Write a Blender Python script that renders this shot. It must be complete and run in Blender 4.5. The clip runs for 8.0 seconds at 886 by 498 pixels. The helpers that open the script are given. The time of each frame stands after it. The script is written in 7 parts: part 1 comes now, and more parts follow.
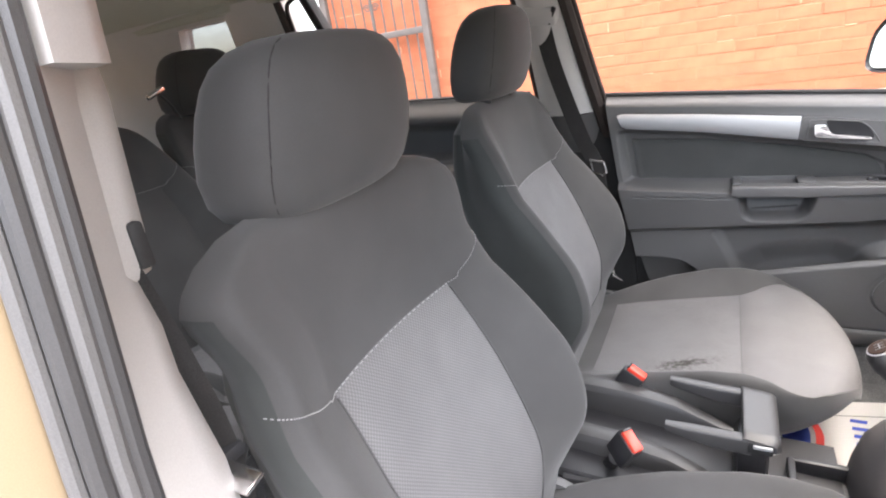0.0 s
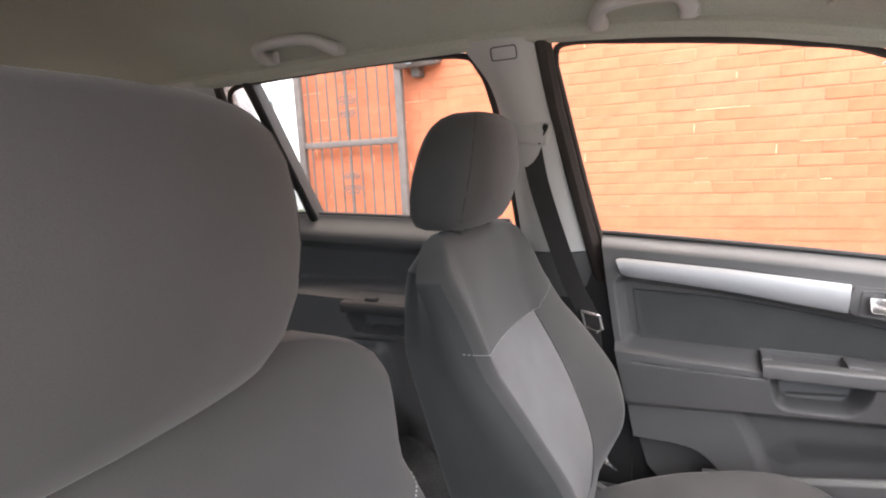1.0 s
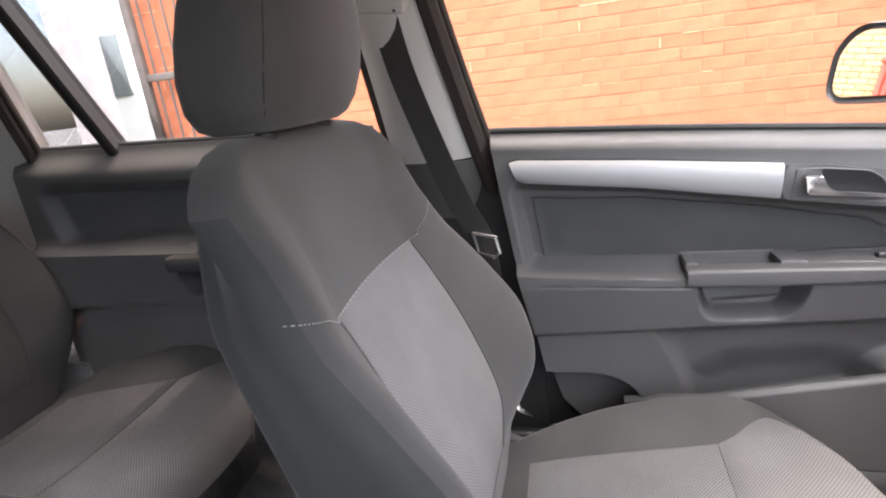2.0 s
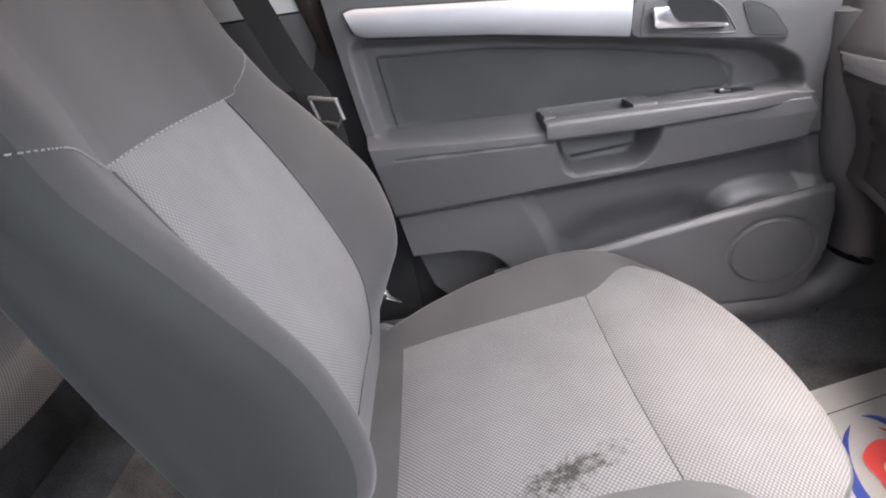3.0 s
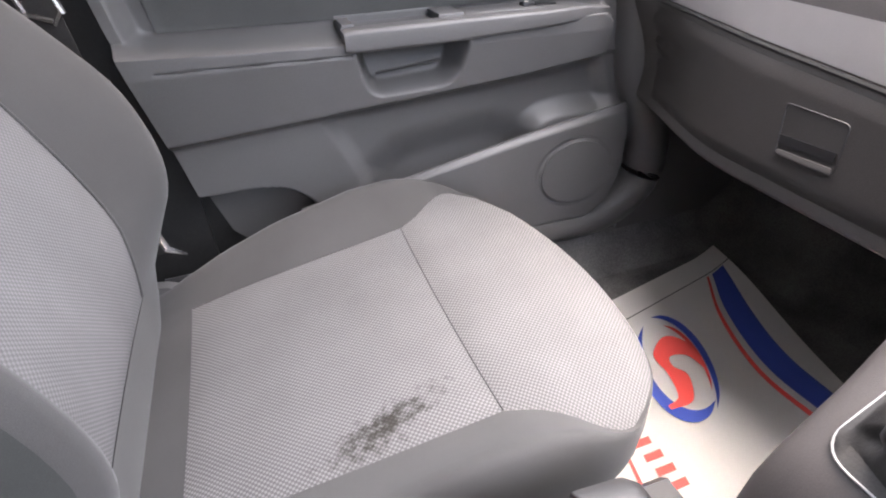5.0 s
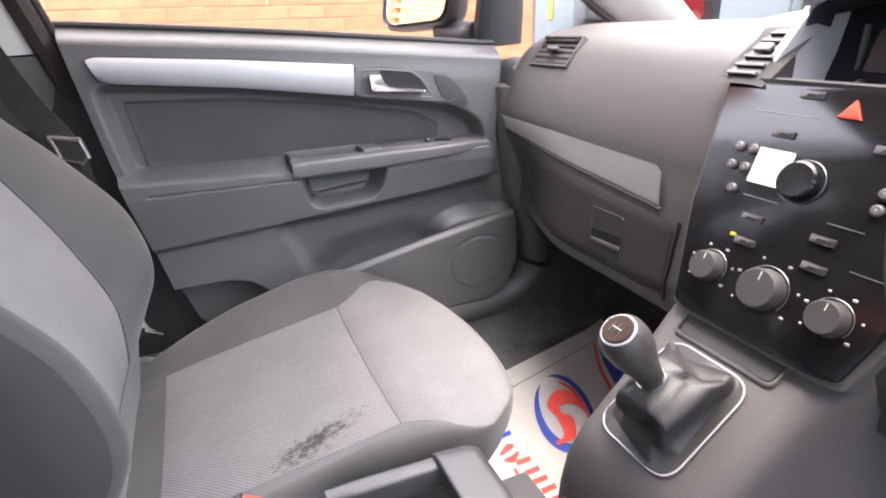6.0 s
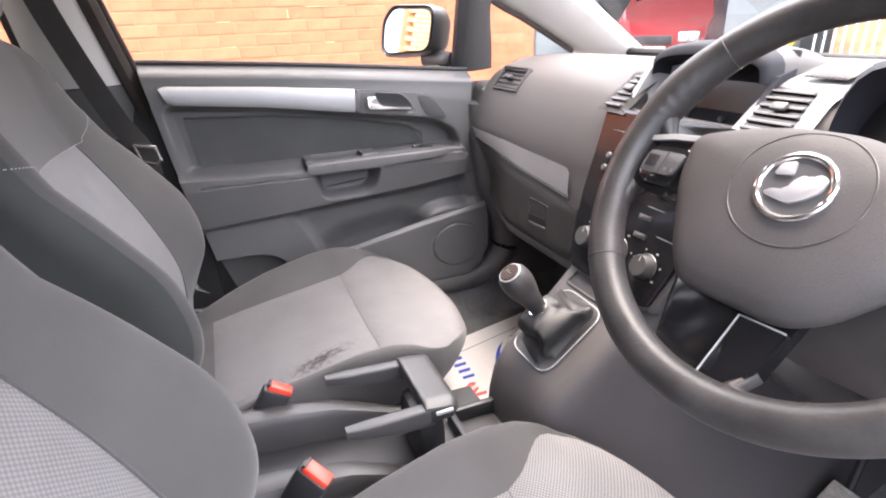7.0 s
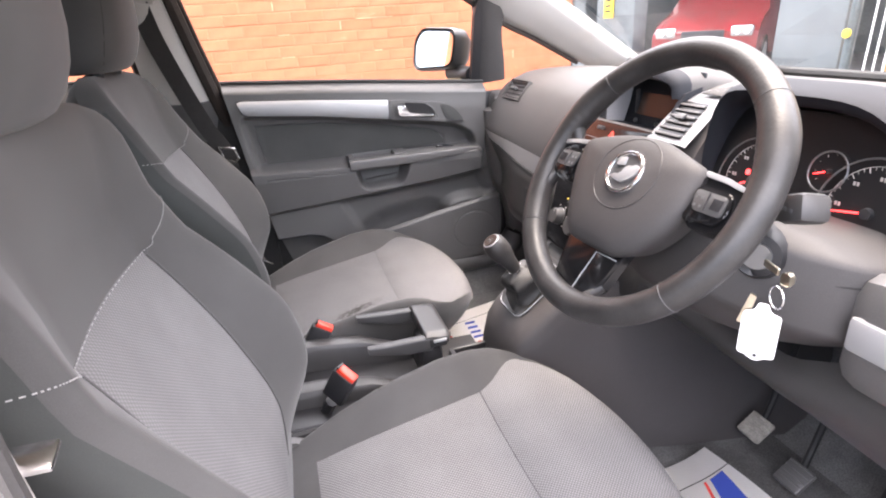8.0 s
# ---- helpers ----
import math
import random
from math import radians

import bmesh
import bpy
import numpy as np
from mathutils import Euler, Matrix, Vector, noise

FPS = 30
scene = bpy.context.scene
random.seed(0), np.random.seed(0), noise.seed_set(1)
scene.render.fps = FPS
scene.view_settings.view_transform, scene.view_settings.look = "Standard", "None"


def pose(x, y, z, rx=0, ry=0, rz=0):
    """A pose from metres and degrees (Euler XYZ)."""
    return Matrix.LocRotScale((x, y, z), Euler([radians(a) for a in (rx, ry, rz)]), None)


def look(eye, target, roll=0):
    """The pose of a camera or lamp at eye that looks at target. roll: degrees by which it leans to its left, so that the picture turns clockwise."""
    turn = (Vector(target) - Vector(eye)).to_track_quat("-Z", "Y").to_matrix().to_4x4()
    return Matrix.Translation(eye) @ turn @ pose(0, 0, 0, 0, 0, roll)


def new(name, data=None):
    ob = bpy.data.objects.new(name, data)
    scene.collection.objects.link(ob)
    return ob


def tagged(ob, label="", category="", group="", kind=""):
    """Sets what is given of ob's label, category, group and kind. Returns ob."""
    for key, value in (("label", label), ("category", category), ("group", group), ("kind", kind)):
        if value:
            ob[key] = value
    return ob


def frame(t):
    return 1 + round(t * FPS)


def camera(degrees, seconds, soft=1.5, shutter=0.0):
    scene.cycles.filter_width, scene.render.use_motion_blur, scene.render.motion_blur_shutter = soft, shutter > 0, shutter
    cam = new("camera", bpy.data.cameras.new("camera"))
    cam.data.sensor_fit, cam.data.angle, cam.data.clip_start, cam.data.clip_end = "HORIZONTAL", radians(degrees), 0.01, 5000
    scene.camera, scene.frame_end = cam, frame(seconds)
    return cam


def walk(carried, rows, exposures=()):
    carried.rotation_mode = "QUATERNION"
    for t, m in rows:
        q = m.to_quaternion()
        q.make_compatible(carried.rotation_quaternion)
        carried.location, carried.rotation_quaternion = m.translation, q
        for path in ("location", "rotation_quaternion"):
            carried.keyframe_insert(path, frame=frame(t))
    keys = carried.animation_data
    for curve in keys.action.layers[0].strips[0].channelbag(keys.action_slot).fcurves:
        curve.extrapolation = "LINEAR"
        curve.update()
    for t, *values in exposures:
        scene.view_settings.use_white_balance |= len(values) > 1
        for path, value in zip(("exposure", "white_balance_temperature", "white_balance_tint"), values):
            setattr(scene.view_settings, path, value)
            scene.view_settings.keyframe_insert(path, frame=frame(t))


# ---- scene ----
cam = camera(79.7, 8.0, 2.0)
PATH = [
    (0, (0.411, -0.807, 1.308), (-0.518, 0.82, 0.61), -9.1),
    (0.5, (0.347, -0.688, 1.325), (-0.558, 1.039, 0.878), -4.5),
    (1, (0.279, -0.483, 1.301), (-0.542, 1.311, 0.973), -2.9),
    (1.2, (0.261, -0.404, 1.28), (-0.533, 1.401, 0.943), -3.6),
    (2.3, (0.252, -0.173, 1.187), (-0.09, 1.665, 0.477), -7.9),
    (2.5, (0.259, -0.161, 1.158), (0.001, 1.67, 0.397), -8.2),
    (3, (0.264, -0.144, 1.089), (0.217, 1.647, 0.201), -8.4),
    (3.5, (0.238, -0.12, 1.053), (0.382, 1.572, -0.006), -7.0),
    (4, (0.261, -0.086, 0.987), (0.468, 1.498, -0.217), -7.6),
    (4.5, (0.268, -0.06, 0.978), (0.598, 1.498, -0.233), -5.2),
    (5, (0.307, -0.076, 1.03), (0.828, 1.492, -0.097), -2.5),
    (5.2, (0.318, -0.107, 1.052), (0.91, 1.479, -0.013), -1.6),
    (6.3, (0.286, -0.403, 1.118), (1.028, 1.3, 0.376), -2.6),
    (6.5, (0.281, -0.463, 1.133), (1.016, 1.239, 0.383), -2.4),
    (7, (0.264, -0.606, 1.173), (0.939, 1.106, 0.391), -2.5),
    (7.5, (0.268, -0.739, 1.214), (0.852, 1.005, 0.428), -3.3),
    (8, (0.259, -0.897, 1.232), (0.753, 0.878, 0.453), -4.2),
]
walk(cam, [(t, look(eye, target, roll)) for t, eye, target, roll in PATH], [(0, 3.12, 6700, 13), (1.2, 3.12, 6950, 15), (2.5, 3.19, 6750, 15), (3.5, 3.33, 6650, 16), (4, 3.33, 6650, 16), (5, 3.40, 6650, 17), (6.5, 3.36, 6700, 17), (7.2, 3.29, 6800, 18), (8, 3.12, 6850, 18)])

# ---- world, sun, exposure ----
world = bpy.data.worlds.new("overcast_sky")
scene.world = world
world.use_nodes = True
_n, _l = world.node_tree.nodes, world.node_tree.links
sky = _n.new("ShaderNodeTexSky")
sky.sky_type, sky.sun_disc = "NISHITA", False
sky.sun_elevation, sky.sun_rotation = radians(81), radians(56)
sky.air_density, sky.dust_density, sky.ozone_density = 1.0, 5.0, 1.0
_n["Background"].inputs["Strength"].default_value = 0.15
_l.new(sky.outputs[0], _n["Background"].inputs["Color"])
sun_data = bpy.data.lights.new("sun", "SUN")
sun_data.energy, sun_data.angle, sun_data.color = 2.7, radians(150), (1.0, 0.985, 0.96)
sun = new("sun", sun_data)
sun.matrix_world = look((0.9, 0.6, 7), (0, 0, 0))

# ---- materials ----


def material(name, color, rough=0.5, metal=0.0, vary=0.0, scale=8.0, fine=0.0, fine_scale=900.0, bump=0.0, spec=0.5, sheen=0.0, coat=0.0):
    """Principled surface with two scales of colour variation and a fine relief."""
    m = bpy.data.materials.new(name)
    m.use_nodes = True
    n, l = m.node_tree.nodes, m.node_tree.links
    b = n["Principled BSDF"]
    b.inputs["Base Color"].default_value = (*color, 1)
    b.inputs["Roughness"].default_value = rough
    b.inputs["Metallic"].default_value = metal
    b.inputs["Specular IOR Level"].default_value = spec
    b.inputs["Sheen Weight"].default_value = sheen
    b.inputs["Coat Weight"].default_value = coat
    co = n.new("ShaderNodeTexCoord")
    if vary or fine:
        big = n.new("ShaderNodeTexNoise")
        big.inputs["Scale"].default_value, big.inputs["Detail"].default_value = scale, 5
        l.new(co.outputs["Object"], big.inputs["Vector"])
        tiny = n.new("ShaderNodeTexNoise")
        tiny.inputs["Scale"].default_value, tiny.inputs["Detail"].default_value = fine_scale, 2
        l.new(co.outputs["Object"], tiny.inputs["Vector"])
        r1 = n.new("ShaderNodeMapRange")
        r1.inputs["From Min"].default_value, r1.inputs["From Max"].default_value = 0.3, 0.7
        r1.inputs["To Min"].default_value, r1.inputs["To Max"].default_value = 1 - vary, 1 + vary
        l.new(big.outputs["Fac"], r1.inputs["Value"])
        r2 = n.new("ShaderNodeMapRange")
        r2.inputs["From Min"].default_value, r2.inputs["From Max"].default_value = 0.25, 0.75
        r2.inputs["To Min"].default_value, r2.inputs["To Max"].default_value = 1 - fine, 1 + fine
        l.new(tiny.outputs["Fac"], r2.inputs["Value"])
        mul = n.new("ShaderNodeMath")
        mul.operation = "MULTIPLY"
        l.new(r1.outputs[0], mul.inputs[0]), l.new(r2.outputs[0], mul.inputs[1])
        vm = n.new("ShaderNodeVectorMath")
        vm.operation = "SCALE"
        vm.inputs[0].default_value = color
        l.new(mul.outputs[0], vm.inputs["Scale"])
        l.new(vm.outputs[0], b.inputs["Base Color"])
        if bump:
            bp = n.new("ShaderNodeBump")
            bp.inputs["Strength"].default_value, bp.inputs["Distance"].default_value = bump, 0.0006
            l.new(tiny.outputs["Fac"], bp.inputs["Height"])
            l.new(bp.outputs[0], b.inputs["Normal"])
    return m


def woven(name, dark, light, pitch=0.0027, stain=None):
    """Two-tone seat cloth: rows of pale knots on a dark ground, from the cloth's own UV in metres."""
    m = bpy.data.materials.new(name)
    m.use_nodes = True
    n, l = m.node_tree.nodes, m.node_tree.links
    b = n["Principled BSDF"]
    b.inputs["Roughness"].default_value, b.inputs["Specular IOR Level"].default_value = 0.9, 0.12
    b.inputs["Sheen Weight"].default_value = 0.02
    uv = n.new("ShaderNodeUVMap")
    sep = n.new("ShaderNodeSeparateXYZ")
    l.new(uv.outputs[0], sep.inputs[0])

    def math(op, a, c=None):
        q = n.new("ShaderNodeMath")
        q.operation = op
        for i, v in enumerate((a, c)):
            if v is None:
                continue
            if isinstance(v, (int, float)):
                q.inputs[i].default_value = v
            else:
                l.new(v, q.inputs[i])
        return q.outputs[0]
    k = 2 * 3.14159265 / pitch
    a = math("MULTIPLY", math("SINE", math("MULTIPLY", sep.outputs[0], k * 0.5)), math("SINE", math("MULTIPLY", sep.outputs[1], k * 0.5)))
    knot = n.new("ShaderNodeMapRange")
    knot.interpolation_type = "SMOOTHSTEP"
    knot.inputs["From Min"].default_value, knot.inputs["From Max"].default_value = -0.25, 0.45
    l.new(a, knot.inputs["Value"])
    noi = n.new("ShaderNodeTexNoise")
    noi.inputs["Scale"].default_value, noi.inputs["Detail"].default_value = 14, 6
    co = n.new("ShaderNodeTexCoord")
    l.new(co.outputs["Object"], noi.inputs["Vector"])
    mix = n.new("ShaderNodeMix")
    mix.data_type = "RGBA"
    mix.inputs["A"].default_value, mix.inputs["B"].default_value = (*dark, 1), (*light, 1)
    l.new(knot.outputs[0], mix.inputs["Factor"])
    wear = n.new("ShaderNodeMapRange")
    wear.inputs["From Min"].default_value, wear.inputs["From Max"].default_value = 0.3, 0.7
    wear.inputs["To Min"].default_value, wear.inputs["To Max"].default_value = 0.93, 1.06
    l.new(noi.outputs["Fac"], wear.inputs["Value"])
    sc = n.new("ShaderNodeVectorMath")
    sc.operation = "SCALE"
    l.new(mix.outputs["Result"], sc.inputs[0]), l.new(wear.outputs[0], sc.inputs["Scale"])
    out = sc.outputs[0]
    if stain:
        # dark grease mark: a soft ellipse broken up by noise
        mp = n.new("ShaderNodeMapping")
        mp.vector_type = "TEXTURE"
        mp.inputs["Location"].default_value, mp.inputs["Rotation"].default_value, mp.inputs["Scale"].default_value = stain
        l.new(co.outputs["Object"], mp.inputs["Vector"])
        ln = n.new("ShaderNodeVectorMath")
        ln.operation = "LENGTH"
        l.new(mp.outputs[0], ln.inputs[0])
        n2 = n.new("ShaderNodeTexNoise")
        n2.inputs["Scale"].default_value, n2.inputs["Detail"].default_value = 90, 12
        n2.inputs["Roughness"].default_value = 0.72
        l.new(co.outputs["Object"], n2.inputs["Vector"])
        d = math("ADD", ln.outputs["Value"], math("MULTIPLY", n2.outputs["Fac"], 2.6))
        msk = n.new("ShaderNodeMapRange")
        msk.interpolation_type = "SMOOTHSTEP"
        msk.inputs["From Min"].default_value, msk.inputs["From Max"].default_value = 1.30, 2.05
        msk.inputs["To Min"].default_value, msk.inputs["To Max"].default_value = 0.85, 0.0
        l.new(d, msk.inputs["Value"])
        m2 = n.new("ShaderNodeMix")
        m2.data_type = "RGBA"
        m2.inputs["B"].default_value = (0.02, 0.018, 0.013, 1)
        l.new(msk.outputs[0], m2.inputs["Factor"]), l.new(out, m2.inputs["A"])
        out = m2.outputs["Result"]
    l.new(out, b.inputs["Base Color"])
    bp = n.new("ShaderNodeBump")
    bp.inputs["Strength"].default_value, bp.inputs["Distance"].default_value = 0.3, 0.0008
    l.new(a, bp.inputs["Height"]), l.new(bp.outputs[0], b.inputs["Normal"])
    return m


def clear(name, tint=(0.93, 0.96, 0.95)):
    m = bpy.data.materials.new(name)
    m.use_nodes = True
    n, l = m.node_tree.nodes, m.node_tree.links
    n.remove(n["Principled BSDF"])
    t, g, f, mx = n.new("ShaderNodeBsdfTransparent"), n.new("ShaderNodeBsdfGlossy"), n.new("ShaderNodeFresnel"), n.new("ShaderNodeMixShader")
    t.inputs["Color"].default_value = (*tint, 1)
    g.inputs["Roughness"].default_value = 0.0
    f.inputs["IOR"].default_value = 1.45
    l.new(f.outputs[0], mx.inputs[0]), l.new(t.outputs[0], mx.inputs[1]), l.new(g.outputs[0], mx.inputs[2])
    l.new(mx.outputs[0], n["Material Output"].inputs["Surface"])
    return m


def brick_material(name, base):
    m = material(name, base, 0.9, vary=0.12, scale=9, fine=0.12, fine_scale=160, bump=0.5)
    n, l = m.node_tree.nodes, m.node_tree.links
    b = n["Principled BSDF"]
    src = b.inputs["Base Color"].links[0].from_socket
    inf, geo = n.new("ShaderNodeObjectInfo"), n.new("ShaderNodeNewGeometry")
    add, fr, ramp, mul = n.new("ShaderNodeMath"), n.new("ShaderNodeMath"), n.new("ShaderNodeValToRGB"), n.new("ShaderNodeMix")
    fr.operation = "FRACT"
    l.new(inf.outputs["Random"], add.inputs[0]), l.new(geo.outputs["Random Per Island"], add.inputs[1])
    l.new(add.outputs[0], fr.inputs[0]), l.new(fr.outputs[0], ramp.inputs[0])
    ramp.color_ramp.elements[0].color, ramp.color_ramp.elements[1].color = (0.95, 0.93, 0.91, 1), (1.04, 1.07, 1.10, 1)
    mul.data_type, mul.blend_type = "RGBA", "MULTIPLY"
    mul.inputs["Factor"].default_value = 1
    l.new(src, mul.inputs["A"]), l.new(ramp.outputs[0], mul.inputs["B"]), l.new(mul.outputs["Result"], b.inputs["Base Color"])
    return m


CLOTH = material("charcoal_seat_cloth", (0.056, 0.055, 0.054), 0.85, vary=0.13, scale=7, fine=0.10, fine_scale=1500, bump=0.2, spec=0.2, sheen=0.15)
# Same cloth as CLOTH, with the shade on the seats' sides in its colour.
CLOTH_SHADED = material("shaded_seat_side_cloth", (0.044, 0.047, 0.045), 0.85, vary=0.13, scale=7, fine=0.10, fine_scale=1500, bump=0.2, spec=0.2, sheen=0.12)
INSERT = woven("grey_woven_insert", (0.102, 0.099, 0.099), (0.188, 0.183, 0.183))
INSERT_BACK = woven("grey_woven_backrest_cloth", (0.122, 0.119, 0.119), (0.166, 0.162, 0.162))
INSERT_STAINED = woven("grey_woven_insert_stained", (0.102, 0.099, 0.099), (0.188, 0.183, 0.183),
                       stain=((0.105, -0.135, 0.205), (0, 0, radians(17)), (0.105, 0.034, 0.12)))
STITCH = material("grey_thread", (0.27, 0.266, 0.262), 0.8)
PLASTIC = material("charcoal_moulded_plastic", (0.090, 0.088, 0.087), 0.45, vary=0.08, scale=6, fine=0.12, fine_scale=900, bump=0.35)
PLASTIC_MID = material("grey_soft_plastic", (0.051, 0.0485, 0.048), 0.62, vary=0.08, scale=5, fine=0.12, fine_scale=800, bump=0.35, spec=0.35)
CHARCOAL = material("dark_charcoal_plastic", (0.038, 0.037, 0.037), 0.42, vary=0.1, scale=8, fine=0.12, fine_scale=900, bump=0.3)
CONSOLE = material("grey_console_plastic", (0.054, 0.050, 0.050), 0.6, vary=0.1, scale=6, fine=0.12, fine_scale=800, bump=0.35, spec=0.35)
PLASTIC_BLACK = material("black_plastic", (0.02, 0.02, 0.022), 0.45, vary=0.1, scale=8, fine=0.1, bump=0.2)
DOOR_CLOTH = material("dark_felt", (0.070, 0.071, 0.069), 0.95, vary=0.08, scale=12, fine=0.10, fine_scale=900, bump=0.2, spec=0.15)
TRIM_LIGHT = material("pale_grey_pillar_plastic", (0.46, 0.445, 0.425), 0.6, vary=0.05, scale=5, fine=0.06, fine_scale=700, bump=0.25)
LINING = material("pale_grey_roof_lining", (0.42, 0.42, 0.355), 0.95, vary=0.06, scale=3, fine=0.12, fine_scale=450, bump=0.4, spec=0.1)
CARPET = material("black_carpet", (0.120, 0.119, 0.119), 1.0, vary=0.3, scale=14, fine=0.3, fine_scale=350, bump=0.8, spec=0.1)
SILVER = material("satin_silver_paint", (0.37, 0.375, 0.38), 0.42, metal=0.35, vary=0.03, scale=20, fine=0.05, fine_scale=1500, bump=0.05)
SILVER_DASH = material("matt_silver_paint", (0.44, 0.435, 0.44), 0.5, metal=0.3, vary=0.03, scale=20, fine=0.05, fine_scale=1500, bump=0.05)
CHROME = material("chrome", (0.80, 0.80, 0.81), 0.2, metal=1.0)
# Dark line that draws the shade in the headrests' seam grooves.
SEAM = material("dark_seam_groove", (0.022, 0.021, 0.021), 0.9)
PIANO = material("gloss_black", (0.008, 0.008, 0.009), 0.14, vary=0.2, scale=30, fine=0.1, spec=0.4)
RUBBER = material("black_rubber", (0.012, 0.012, 0.012), 0.7, vary=0.15, scale=30, fine=0.2, fine_scale=300, bump=0.3)
SEAL = material("dark_brown_rubber_seal", (0.03, 0.022, 0.018), 0.7, vary=0.2, scale=20, fine=0.2, fine_scale=300, bump=0.2)
LEATHER = material("worn_black_leather", (0.028, 0.027, 0.0265), 0.43, vary=0.35, scale=26, fine=0.12, fine_scale=260, bump=0.45)
DIM_WHITE = material("dim_dial_white", (0.42, 0.40, 0.38), 0.6)
DIAL_RING = material("dim_grey_metal", (0.20, 0.205, 0.21), 0.35, metal=0.8)
HOOD_BLACK = material("blue_black_plastic", (0.013, 0.015, 0.020), 0.7, vary=0.1, scale=8, fine=0.1, bump=0.2, spec=0.25)
WORN_RUBBER = material("worn_beige_grey_rubber", (0.30, 0.28, 0.25), 0.8, vary=0.25, scale=60, fine=0.2, fine_scale=300, bump=0.4)
GAITER = material("soft_black_leatherette", (0.020, 0.0195, 0.0195), 0.55, vary=0.25, scale=40, fine=0.2, fine_scale=500, bump=0.5)
WEBBING = material("black_belt_webbing", (0.03, 0.028, 0.027), 0.8, vary=0.1, scale=40, fine=0.3, fine_scale=800, bump=0.6)
RED = material("red_plastic", (0.75, 0.06, 0.035), 0.4, vary=0.05, scale=30, fine=0.03)
PAPER = material("white_paper", (0.78, 0.76, 0.74), 0.8, vary=0.03, scale=6, fine=0.02, fine_scale=300, bump=0.1)
INK_BLUE = material("blue_ink", (0.03, 0.06, 0.32), 0.75, vary=0.04, scale=9, fine=0.02)
INK_RED = material("red_ink", (0.72, 0.07, 0.06), 0.75, vary=0.04, scale=9, fine=0.02)
INK_BLACK = material("black_ink", (0.02, 0.02, 0.02), 0.7)
GLASS = clear("window_glass")
CAP_BROWN = material("dark_brown_cap", (0.030, 0.018, 0.013), 0.5, vary=0.1, scale=40, fine=0.05, spec=0.12)
# The brown reflection on the display is put into its base colour.
SCREEN = material("dark_display", (0.05, 0.028, 0.02), 0.15, vary=0.1, scale=8, fine=0.02)
MIRROR = material("mirror_glass", (0.9, 0.9, 0.9), 0.02, metal=1.0)
GOLD = material("beige_gold_car_paint", (0.27, 0.205, 0.125), 0.3, metal=0.4, vary=0.04, scale=3, fine=0.06, fine_scale=1500, coat=0.6)
WHITE = material("white_plastic", (0.82, 0.82, 0.82), 0.4, vary=0.02, scale=20, fine=0.02)
BRASS = material("worn_key_metal", (0.66, 0.60, 0.48), 0.3, metal=1.0, vary=0.1, scale=60, fine=0.05)
GREY_BUTTON = material("grey_button_plastic", (0.060, 0.060, 0.061), 0.5, vary=0.05, scale=30, fine=0.05)
DIAL = material("black_dial", (0.006, 0.006, 0.007), 0.4, vary=0.1, scale=20, fine=0.05)
BRICK = brick_material("orange_red_brick", (0.43, 0.134, 0.064))
BRICK_TAN = brick_material("buff_brick", (0.42, 0.27, 0.14))
MORTAR = material("pale_mortar", (0.44, 0.146, 0.074), 0.95, vary=0.15, scale=6, fine=0.2, fine_scale=120, bump=0.5)
POINTING = material("pale_lime_pointing", (0.56, 0.29, 0.17), 0.95, vary=0.25, scale=9, fine=0.25, fine_scale=140, bump=0.4)
ASPHALT = material("asphalt", (0.11, 0.108, 0.105), 0.9, vary=0.25, scale=1.2, fine=0.35, fine_scale=90, bump=0.6)
IRON = material("grey_painted_iron", (0.095, 0.080, 0.072), 0.8, vary=0.2, scale=12, fine=0.15, fine_scale=200, bump=0.3)
RENDER_WHITE = material("white_render", (0.78, 0.78, 0.77), 0.85, vary=0.06, scale=2, fine=0.05, fine_scale=60, bump=0.2)
STEEL_GREY = material("grey_painted_steel", (0.16, 0.18, 0.185), 0.5, vary=0.08, scale=3, fine=0.05)
DARK_BAY = material("dark_workshop_wall", (0.09, 0.11, 0.115), 0.8, vary=0.25, scale=1.5, fine=0.15, fine_scale=20)
RED_PAINT = material("red_car_paint", (0.22, 0.016, 0.02), 0.25, vary=0.05, scale=3, fine=0.03, coat=0.7)
RED_STEEL = material("red_painted_shutter", (0.5, 0.07, 0.04), 0.5, vary=0.15, scale=4, fine=0.08)
YELLOW = material("yellow_sign_paint", (0.8, 0.55, 0.04), 0.5, vary=0.06, scale=9, fine=0.04)
GRASS = material("grass", (0.07, 0.11, 0.03), 0.9, vary=0.4, scale=4, fine=0.4, fine_scale=60, bump=0.8)
LAMP_RED = bpy.data.materials.new("red_warning_light")
LAMP_RED.use_nodes = True
LAMP_RED.node_tree.nodes["Principled BSDF"].inputs["Base Color"].default_value = (0.7, 0.02, 0.02, 1)
LAMP_RED.node_tree.nodes["Principled BSDF"].inputs["Emission Color"].default_value = (1.0, 0.03, 0.03, 1)
LAMP_RED.node_tree.nodes["Principled BSDF"].inputs["Emission Strength"].default_value = 1.6

# ---- building helpers ----
ORIGIN = {}


def thing(name, at, label, category, group="", kind=""):
    """An empty at a thing's base; its parts are given in world places."""
    ob = new(name)
    ob.empty_display_size = 0.05
    ob.location = at
    ORIGIN[ob.name] = Vector(at)
    return tagged(ob, label, category, group, kind)


